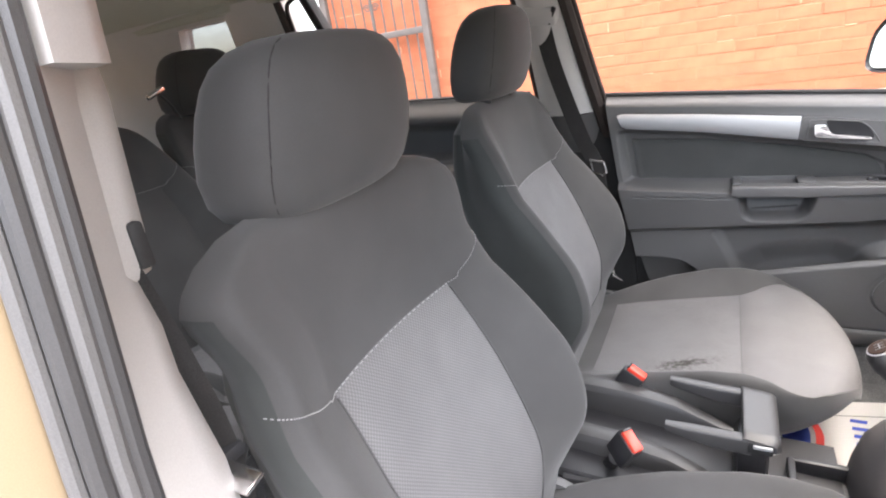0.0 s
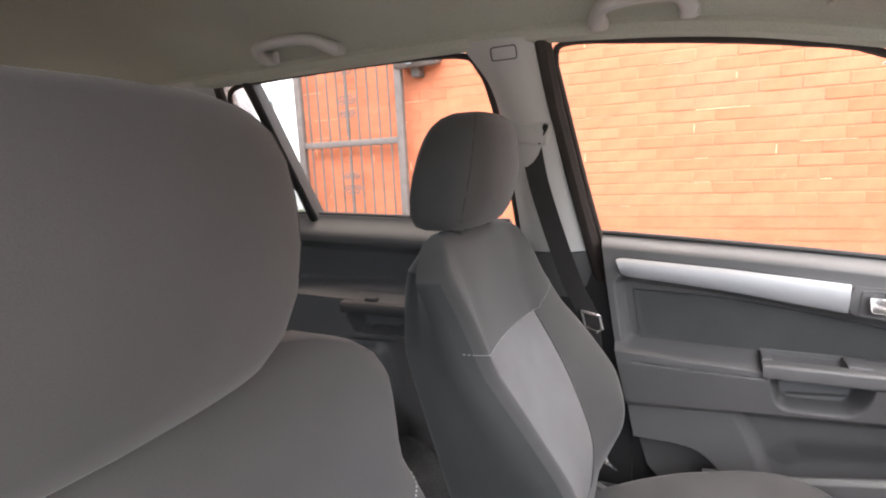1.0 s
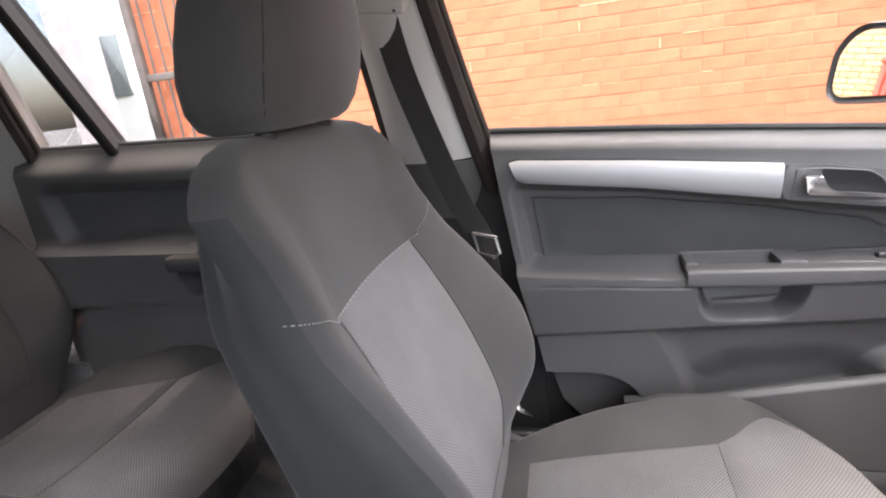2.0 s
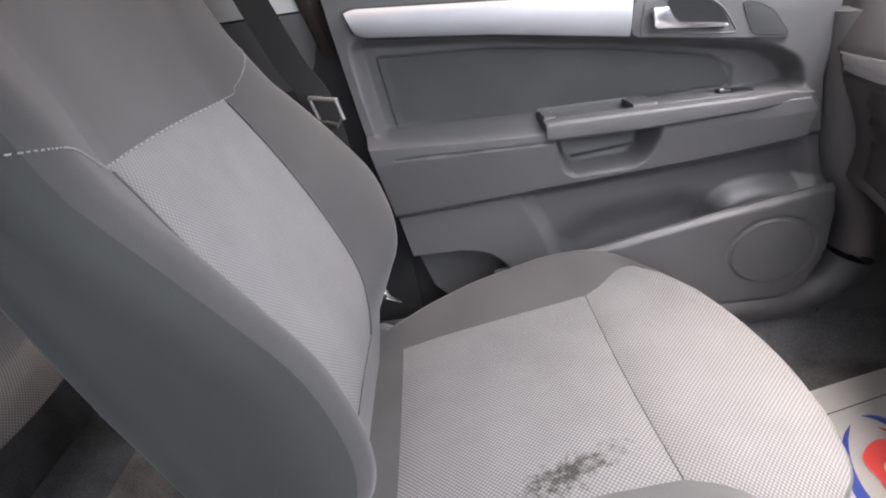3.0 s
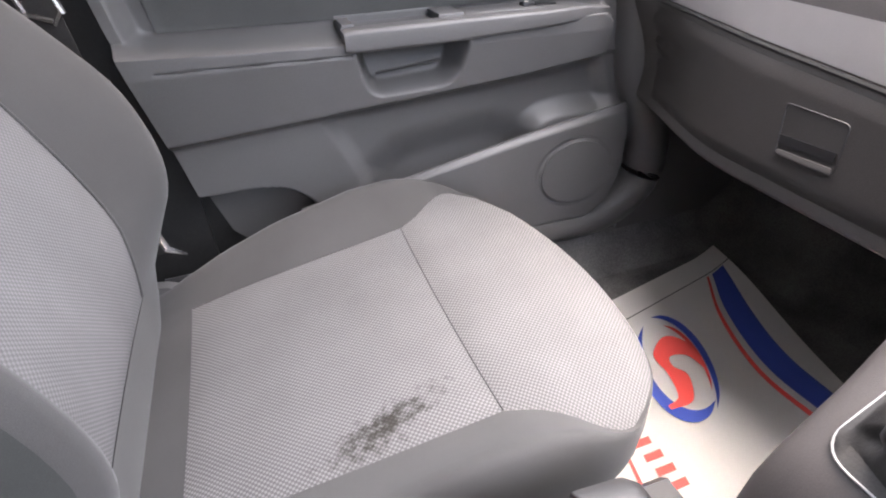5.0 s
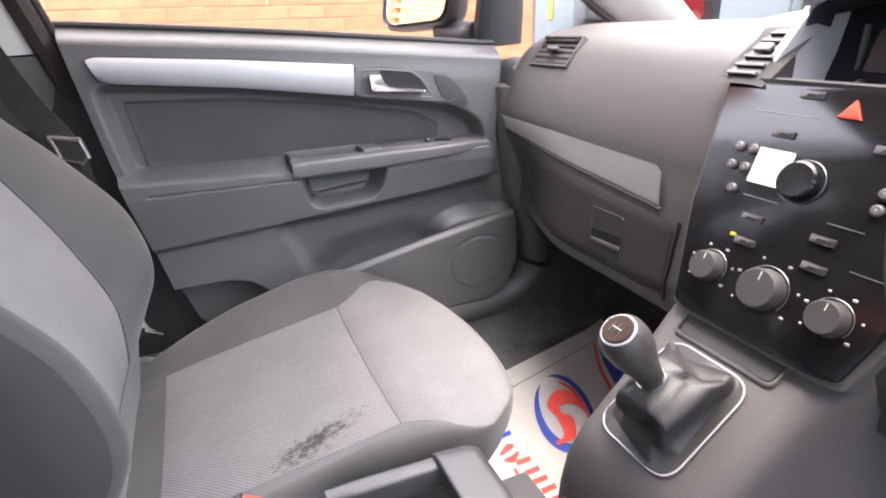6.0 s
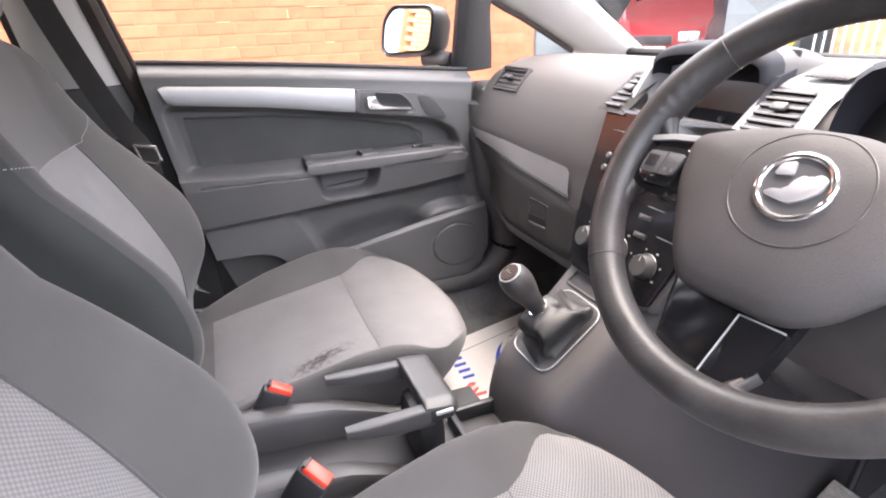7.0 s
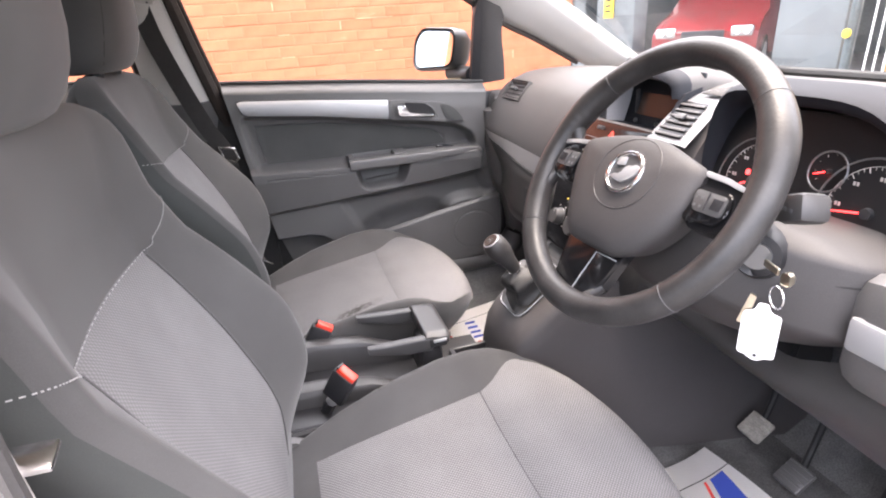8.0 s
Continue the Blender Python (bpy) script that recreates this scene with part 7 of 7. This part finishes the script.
def paper_mat(corner, e1, e2, label, lift=0.0):
    """A printed paper mat: corner, e1 towards the seat (0.62 m), e2 across (0.46 m)."""
    corner, e1, e2 = Vector(corner), Vector(e1).normalized(), Vector(e2).normalized()

    def at(a, b_, d):
        w = 0.006 * math.sin(9 * a + 2) * math.sin(7 * b_) + 0.004 * math.sin(17 * b_ + 4 * a)
        return corner + e1 * a + e2 * b_ + Vector((0, 0, 0.013 + w + d + 0.9 * max(0, 0.06 - a) ** 1.5))
    m = thing("paper_floor_mat", tuple(corner), label, "floor mat", "paper floor mats")
    P = np.zeros((2, 26, 20, 3))
    for i, a in enumerate(np.linspace(0, 0.62, 26)):
        for j, b_ in enumerate(np.linspace(0, 0.46, 20)):
            P[0, i, j] = at(a, b_, 0)
    b = grid_mesh(fresh(), P[0])
    bmesh.ops.solidify(b, geom=b.faces[:], thickness=0.001)
    part("sheet", b, PAPER, m, "white printed paper")

    def ink(name, left, right, mat, n=28, d=0.0016):
        """A printed band between two lines of (a, b)."""
        L, R = curve([(p[0], p[1], 0) for p in left], n), curve([(p[0], p[1], 0) for p in right], n)
        G = np.zeros((n + 1, 4, 3))
        for i, (l, r) in enumerate(zip(L, R)):
            for j in range(4):
                q = l.lerp(r, j / 3)
                G[i, j] = at(q.x, q.y, d)
        return part(name, grid_mesh(fresh(), G), mat, m)
    ink("border_line", [(0.0, 0.055), (0.62, 0.055)], [(0.0, 0.057), (0.62, 0.057)], INK_BLACK)
    ink("border_line", [(0.0, 0.400), (0.62, 0.400)], [(0.0, 0.402), (0.62, 0.402)], INK_BLACK)
    ink("blue_band", [(0.020, 0.06), (0.036, 0.17), (0.038, 0.28), (0.020, 0.40)], [(0.052, 0.062), (0.082, 0.15), (0.085, 0.28), (0.056, 0.40)], INK_BLUE)
    ink("red_line", [(0.062, 0.062), (0.094, 0.15), (0.098, 0.28), (0.068, 0.40)], [(0.068, 0.062), (0.102, 0.15), (0.107, 0.28), (0.078, 0.40)], INK_RED)
    c = (0.236, 0.184)

    def crescent(name, r, a0, a1, w, mat, d, shift=(0, 0), power=0.8, n=9):
        """A printed crescent on an ellipse, w wide in its middle."""
        out, inn = [], []
        for k in range(n + 1):
            t = radians(a0 + (a1 - a0) * k / n)
            q = r - w * math.sin(math.pi * k / n) ** power
            out.append((c[0] + shift[0] + 0.64 * r * math.cos(t), c[1] + shift[1] + r * math.sin(t)))
            inn.append((c[0] + shift[0] + 0.64 * q * math.cos(t), c[1] + shift[1] + q * math.sin(t)))
        return ink(name, out, inn, mat, 30, d)
    crescent("blue_swirl", 0.106, 268, 110, 0.020, INK_BLUE, 0.0016)
    crescent("blue_swirl", 0.102, -75, 122, 0.030, INK_BLUE, 0.0016, (0.004, 0.0))
    ink("red_swirl", [(c[0] - 0.050, c[1] + 0.040), (c[0] - 0.046, c[1] - 0.020), (c[0] - 0.010, c[1] - 0.058), (c[0] + 0.030, c[1] - 0.040), (c[0] + 0.022, c[1] + 0.004), (c[0] + 0.026, c[1] + 0.046), (c[0] + 0.052, c[1] + 0.050)],
        [(c[0] - 0.050, c[1] + 0.042), (c[0] - 0.030, c[1] - 0.004), (c[0] + 0.000, c[1] - 0.020), (c[0] + 0.006, c[1] - 0.004), (c[0] - 0.012, c[1] + 0.026), (c[0] + 0.006, c[1] + 0.066), (c[0] + 0.050, c[1] + 0.058)], INK_RED, 40, 0.0022)
    crescent("red_swirl", 0.088, 250, 130, 0.012, INK_RED, 0.0020, (0.002, 0.004))

    def row(b0, w, da, h, mat, d=0.0016):
        """A plain bar in place of a printed letter, on the slanting line of print."""
        a0 = 0.446 - 0.28 * b0 + da
        return ink("printed_bar", [(a0 - h, b0), (a0, b0 - 0.006)], [(a0 - h, b0 + w), (a0, b0 + w - 0.006)], mat, 3, d)
    for b0 in (0.072, 0.098, 0.124, 0.150):
        row(b0, 0.011, 0, 0.034, INK_BLUE)
    ink("small_swirl", [(0.372, 0.186), (0.388, 0.176), (0.412, 0.190)], [(0.380, 0.192), (0.390, 0.192), (0.404, 0.194)], INK_RED, 8, 0.0024)
    ink("small_swirl", [(0.368, 0.206), (0.386, 0.220), (0.408, 0.206)], [(0.374, 0.203), (0.386, 0.206), (0.400, 0.204)], INK_RED, 8, 0.0028)
    for b0 in (0.226, 0.256, 0.282, 0.308, 0.334):
        row(b0, 0.012, 0, 0.030, INK_RED)
    row(0.236, 0.105, 0.014, 0.006, INK_RED)
    ink("blue_band", [(0.580, 0.06), (0.540, 0.17), (0.535, 0.28), (0.575, 0.40)], [(0.525, 0.062), (0.492, 0.14), (0.486, 0.28), (0.520, 0.40)], INK_BLUE)
    ink("red_line", [(0.515, 0.062), (0.482, 0.14), (0.476, 0.28), (0.510, 0.40)], [(0.502, 0.062), (0.466, 0.14), (0.460, 0.28), (0.492, 0.40)], INK_RED)
    return m


paper_mat((1.116, 0.596, FLOOR), (-0.977, -0.213, 0), (-0.25, -0.968, 0), "white paper floor mat with blue and red print, passenger footwell")
paper_mat((0.966, -0.235, FLOOR), (-0.995, -0.10, 0), (0.10, -0.995, 0), "white paper floor mat with blue and red print, driver's footwell")

# ---- rear belts ----
rb = thing("seat_belt", (-0.93, 0.2, 1.25), "black rear seat belt with a steel tongue over the seat back", "seat belt")
part("belt_tongue", box(fresh(), (-0.95, 0.170, 1.312), (0.012, 0.060, 0.014), 0.004, Euler((0.35, 0, 0)).to_matrix()), CHROME, rb, "steel belt tongue")
part("webbing", tube(fresh(), [(-0.95, 0.180, 1.306), (-0.945, 0.200, 1.275), (-0.94, 0.215, 1.235)], 0.012, 8, True, 0.3), WEBBING, rb)

# ---- outside ----
b = fresh()
P = np.zeros((41, 41, 3))
for i, x in enumerate(np.linspace(-1, 1, 41)):
    for j, y in enumerate(np.linspace(-1, 1, 41)):
        P[i, j] = (np.sign(x) * abs(x) ** 3 * 400, np.sign(y) * abs(y) ** 3 * 400, 0)
grid_mesh(b, P)
tagged(part("ground", b, ASPHALT), "grey asphalt yard", "ground", kind="structure")

WALL_Y, WALL_X0, WALL_X1, WALL_H = 3.30, -2.70, 2.66, 2.55
wall = thing("wall_brick", (0, WALL_Y, 0), "orange-red brick wall beside the car", "wall", kind="structure")
part("mortar", box(fresh(), ((WALL_X0 + WALL_X1) / 2, WALL_Y + 0.1125, WALL_H / 2), (WALL_X1 - WALL_X0, 0.22, WALL_H), 0), MORTAR, wall, "pale mortar bed", smooth=False)

# wrought-iron gate leaf that stands open before the wall
gate = thing("iron_gate", (-2.1, 3.2, 0), "grey wrought-iron gate with scroll ornaments, open against the wall", "gate")
GX0, GX1, GY = -2.655, -1.705, 3.2
for x in (GX0, GX1):
    part("gate_post", box(fresh(), (x, GY, 1.30), (0.06, 0.05, 2.6), 0.006), IRON, gate)
for z in (0.12, 1.475, 2.50):
    part("gate_rail", box(fresh(), ((GX0 + GX1) / 2, GY, z), (GX1 - GX0 - 0.06, 0.04, 0.05), 0.005), IRON, gate)
for k in range(9):
    x = GX0 + (GX1 - GX0) * (k + 1) / 10
    part("gate_bar", tube(fresh(), [(x, GY, 0.14), (x, GY, 2.48)], 0.0075, 8), IRON, gate)


def spiral(c, r, turns, s, n=40):
    out = []
    for k in range(n + 1):
        t = k / n
        a = turns * 2 * math.pi * t
        rr = r * (1 - 0.8 * t)
        out.append((c[0] + s * rr * math.cos(a), c[1], c[2] + rr * math.sin(a)))
    return out


gm = (GX0 + GX1) / 2
for zc in (1.92, 0.98):
    for sx in (-1, 1):
        for dz, r, up in ((0.12, 0.042, 1), (-0.10, 0.042, -1), (0.24, 0.032, -1), (-0.22, 0.032, 1)):
            part("scroll", tube(fresh(), [(gm + sx * 0.040 + (p[0] - gm), GY - 0.012, zc + dz + up * (p[2] - zc)) for p in spiral((gm, GY, zc), r, 1.6, sx)], 0.005, 6), IRON, gate)
    part("finial", tube(fresh(), [(gm, GY - 0.012, zc - 0.42), (gm, GY - 0.012, zc - 0.36), (gm, GY - 0.012, zc + 0.40)], [0.004, 0.016, 0.009], 8), IRON, gate)

# security lamp on the wall
lamp = thing("wall_lamp", (-1.57, 3.25, 2.05), "grey weathered flood lamp on the brick wall", "wall lamp")
part("lamp_body", box(fresh(), (-1.55, 3.20, 2.13), (0.36, 0.16, 0.26), 0.03, Euler((0.25, 0, 0)).to_matrix()), IRON, lamp)
part("lamp_lens", tube(fresh(), [(-1.57, 3.13, 2.06), (-1.57, 3.095, 2.045)], [0.05, 0.045], 16), STEEL_GREY, lamp)
part("lamp_bracket", box(fresh(), (-1.57, 3.26, 1.98), (0.07, 0.10, 0.10), 0.01), IRON, lamp)

# white building, posts and lawn beyond the wall's end
b = box(fresh(), (-6.6, 9.0, 2.6), (5.0, 0.4, 5.2), 0.0)
house = thing("white_building", (-6.6, 9.0, 0), "white rendered building beyond the gate", "building")
part("wall", b, RENDER_WHITE, house)
for k in range(3):
    part("window", box(fresh(), (-8.2 + 1.6 * k, 8.78, 2.2), (0.8, 0.06, 1.1), 0.01), STEEL_GREY, house)
post = thing("white_post", (-3.75, 3.9, 0), "white painted square post beyond the gate", "post")
part("shaft", box(fresh(), (-3.85, 3.9, 1.6), (0.30, 0.22, 3.2), 0.01), RENDER_WHITE, post)
part("cap", box(fresh(), (-3.85, 3.9, 3.23), (0.36, 0.28, 0.06), 0.01), RENDER_WHITE, post)
b = fresh()
P = np.zeros((12, 12, 3))
for i, x in enumerate(np.linspace(-12, -3.2, 12)):
    for j, y in enumerate(np.linspace(4.4, 8.7, 12)):
        P[i, j] = (x, y, 0.04 + 0.35 * smooth(4.4, 6.5, np.array(y)) + 0.03 * math.sin(3 * x + 2 * y))
tagged(part("lawn", grid_mesh(b, P), GRASS), "green lawn bank before the white building", "lawn", kind="structure")

# buff brick wall with a red shutter behind the car
rear = thing("wall_rear", (-6.5, 0, 0), "buff brick wall behind the car", "wall", kind="structure")
part("mortar", box(fresh(), (-6.7, 0.3, 1.7), (0.2, 6.7, 3.4), 0), MORTAR, rear, smooth=False)
sh = thing("roller_shutter", (-6.55, 1.5, 0), "red painted ribbed steel shutter in the wall behind the car", "shutter")
for k in range(26):
    part("slat", tube(fresh(), [(-6.50, 2.50 - 0.075 * k, 0.05), (-6.50, 2.50 - 0.075 * k, 2.6)], 0.034, 8), RED_STEEL, sh)
for z in (1.15, 2.62):
    part("rail", box(fresh(), (-6.45, 1.55, z), (0.05, 2.0, 0.06), 0.008), RED_STEEL, sh)

# workshop ahead with its open bay
ws = thing("workshop", (8.0, 7.0, 0), "grey steel workshop front with an open bay", "building")
part("column", box(fresh(), (7.2, 9.3, 2.5), (0.3, 1.3, 5.0), 0.02), STEEL_GREY, ws)
part("column", box(fresh(), (7.2, 4.92, 2.5), (0.25, 1.0, 5.0), 0.02), STEEL_GREY, ws)
part("back_wall", box(fresh(), (13.0, 8.0, 2.5), (0.3, 12.0, 5.0), 0), DARK_BAY, ws)
part("side_wall", box(fresh(), (10.0, 12.0, 2.5), (6.0, 0.3, 5.0), 0), DARK_BAY, ws)
part("lintel", box(fresh(), (7.2, 7.0, 4.4), (0.3, 6.0, 1.6), 0.02), STEEL_GREY, ws)
part("bay_roof", box(fresh(), (10.0, 7.2, 5.1), (6.4, 9.0, 0.2), 0), DARK_BAY, ws)
sg = thing("bay_sign", (7.0, 9.45, 1.3), "yellow bay sign with dark marks on the grey column", "sign")
part("sign_plate", box(fresh(), (7.03, 9.48, 1.34), (0.02, 0.34, 0.46), 0.004), YELLOW, sg)
b = fresh()
for z in (1.24, 1.34, 1.44):
    box(b, (7.015, 9.48, z), (0.01, 0.18, 0.035), 0)
part("marks", b, INK_BLACK, sg)
pp = thing("sign_post", (7.0, 4.3, 0), "dark post with yellow round signs", "sign post")
part("pole", tube(fresh(), [(7.0, 4.27, 0), (7.0, 4.27, 3.0)], 0.05, 10), DARK_BAY, pp)
for z in (0.80, 1.45):
    part("sign_disc", plate(fresh(), disc((4.27, z), 0.055, 20), lambda a, c, d: (6.94 - d, a, c), 0.02, 0.004), YELLOW, pp)
tan = thing("wall_front", (7.4, 2.0, 0), "buff brick wall beyond the workshop", "wall", kind="structure")
part("mortar", box(fresh(), (7.6, 1.2, 2.0), (0.2, 5.9, 4.0), 0), BRICK_TAN, tan, smooth=False)
rg = thing("white_railing", (6.9, 3.4, 0), "white painted railing by the workshop", "railing")
for z in (0.15, 1.25):
    part("rail", box(fresh(), (6.9, 3.4, z), (0.04, 1.2, 0.05), 0.005), RENDER_WHITE, rg)
for k in range(11):
    part("bar", tube(fresh(), [(6.9, 2.85 + 0.11 * k, 0.15), (6.9, 2.85 + 0.11 * k, 1.4)], 0.012, 6), RENDER_WHITE, rg)
# grey steel post at the end of the brick wall
part("end_post", box(fresh(), (WALL_X1 + 0.06, WALL_Y + 0.1, 1.8), (0.11, 0.24, 3.6), 0.01), STEEL_GREY, wall, "grey steel end post")

# red car in the bay
rc = thing("parked_car", (8.6, 7.2, 0), "red parked car facing out of the workshop bay", "car")
turn = Matrix.Translation((9.2, 8.5, 0)) @ Matrix.Rotation(radians(215), 4, "Z") @ Matrix.Diagonal((1, 1, 1.2, 1))
prof = [(0.0, 0.28), (2.02, 0.28), (2.08, 0.45), (2.05, 0.66), (1.90, 0.78), (1.15, 0.94), (0.55, 1.40), (-0.7, 1.46), (-1.5, 1.10), (-2.0, 1.02), (-2.05, 0.4), (-1.9, 0.28)]
rings = []
for y, k in ((-0.86, 0.93), (-0.84, 0.98), (-0.7, 1.0), (0, 1.01), (0.7, 1.0), (0.84, 0.98), (0.86, 0.93)):
    rings.append([turn @ Vector((x * (1 if abs(y) < 0.8 else 0.985), y * (1 if z < 0.95 else 0.80), 0.28 + (z - 0.28) * k)) for x, z in prof])
part("car_body", loft(fresh(), rings), RED_PAINT, rc)
part("windscreen", loft(fresh(), [[turn @ Vector((x, y, z + 0.006)) for x, z in ((1.10, 0.96), (0.58, 1.385))] for y in np.linspace(-0.62, 0.62, 7)], False, False), PIANO, rc)
for y in (-0.62, 0.62):
    hl = part("headlight", box(fresh(), turn @ Vector((2.0, y, 0.66)), (0.16, 0.36, 0.15), 0.04, turn.to_3x3()), CHROME, rc, "clear headlight")
    for q in (-0.07, 0.07):
        part("bulb", tube(fresh(), [turn @ Vector((2.05, y + q, 0.66)), turn @ Vector((2.085, y + q, 0.66))], 0.05, 12), WHITE, hl)
part("grille", box(fresh(), turn @ Vector((2.06, 0, 0.62)), (0.06, 0.7, 0.13), 0.02, turn.to_3x3()), PLASTIC_BLACK, rc)
part("lower_grille", box(fresh(), turn @ Vector((2.06, 0, 0.38)), (0.06, 1.1, 0.12), 0.02, turn.to_3x3()), PLASTIC_BLACK, rc)
pl = part("plate", box(fresh(), turn @ Vector((2.10, 0, 0.48)), (0.02, 0.52, 0.11), 0.004, turn.to_3x3()), WHITE, rc, "white plate")
b = fresh()
for k in range(6):
    box(b, turn @ Vector((2.112, -0.2 + 0.08 * k, 0.48)), (0.006, 0.045, 0.07), 0, turn.to_3x3())
part("marks", b, INK_BLACK, pl)
for x in (1.3, -1.35):
    for y in (-0.78, 0.78):
        w = part("wheel", tube(fresh(), [turn @ Vector((x, y - 0.1, 0.31)), turn @ Vector((x, y + 0.1, 0.31))], 0.31, 24), RUBBER, rc)
        part("rim", tube(fresh(), [turn @ Vector((x, y - 0.105, 0.31)), turn @ Vector((x, y + 0.105, 0.31))], 0.2, 16), SILVER, w)

# ---- bricks, last ----
BL, BH, JT = 0.215, 0.065, 0.010


def brick_mesh(name, l, d, mat):
    bm = box(fresh(), (0, 0, 0), (l, d, BH), 0.002, seg=1)
    me = bpy.data.meshes.new(name)
    bm.to_mesh(me)
    bm.free()
    me.materials.append(mat)
    return me


rng = random.Random(4)
stretcher = brick_mesh("brick", BL, 0.10, BRICK)
rest = fresh()
singles = 0
row = 0
z = 0.04
while z < WALL_H:
    x = WALL_X0 + (0 if row % 2 else 0.1125)
    while x + BL < WALL_X1:
        c = Vector((x + BL / 2, WALL_Y + 0.050 + rng.uniform(-0.0015, 0.0015), z + BH / 2))
        if -0.62 < c.x < 1.75 and 0.95 < c.z < 2.75 and singles < 300 and c.z < 0.95 + 0.075 * 30:
            o = new("brick", stretcher)
            o.parent = wall
            o.location = c - ORIGIN["wall_brick"]
            o.rotation_euler = (rng.uniform(-0.006, 0.006), rng.uniform(-0.004, 0.004), rng.uniform(-0.008, 0.008))
            singles += 1
        else:
            box(rest, c, (BL, 0.10, BH), 0)
        x += BL + JT
    z += BH + JT
    row += 1
tagged(part("brickwork", rest, BRICK, wall, smooth=False), kind="stuff")
rest = fresh()
for row in range(45):
    for k in range(29):
        y = -3.0 + k * 0.225 + (0.1125 if row % 2 else 0)
        box(rest, (-6.57, y + 0.0, 0.04 + row * 0.075), (0.08, BL, BH), 0)
tagged(part("brickwork", rest, BRICK_TAN, rear, smooth=False), kind="stuff")

# patches of pale pointing left in some joints of the brick wall
marks = fresh()
mr = random.Random(11)
for k in range(80):
    row = mr.randrange(12, 33)
    zj = 0.04 + row * (BH + JT) - JT / 2
    col = mr.randrange(0, 23)
    xj = WALL_X0 + (0 if row % 2 else 0.1125) + col * (BL + JT)
    if mr.random() < 0.5:
        box(marks, (xj - JT / 2, WALL_Y + 0.003, zj + JT / 2 + BH / 2), (JT * mr.uniform(0.7, 1.0), 0.010, BH * mr.uniform(0.5, 1.0)), 0)
    else:
        wj = mr.uniform(0.05, 0.30)
        box(marks, (xj + wj / 2, WALL_Y + 0.003, zj), (wj, 0.010, JT * mr.uniform(0.4, 0.8)), 0)
tagged(part("pointing", marks, POINTING, wall, "pale pointing in some joints", smooth=False), kind="stuff")
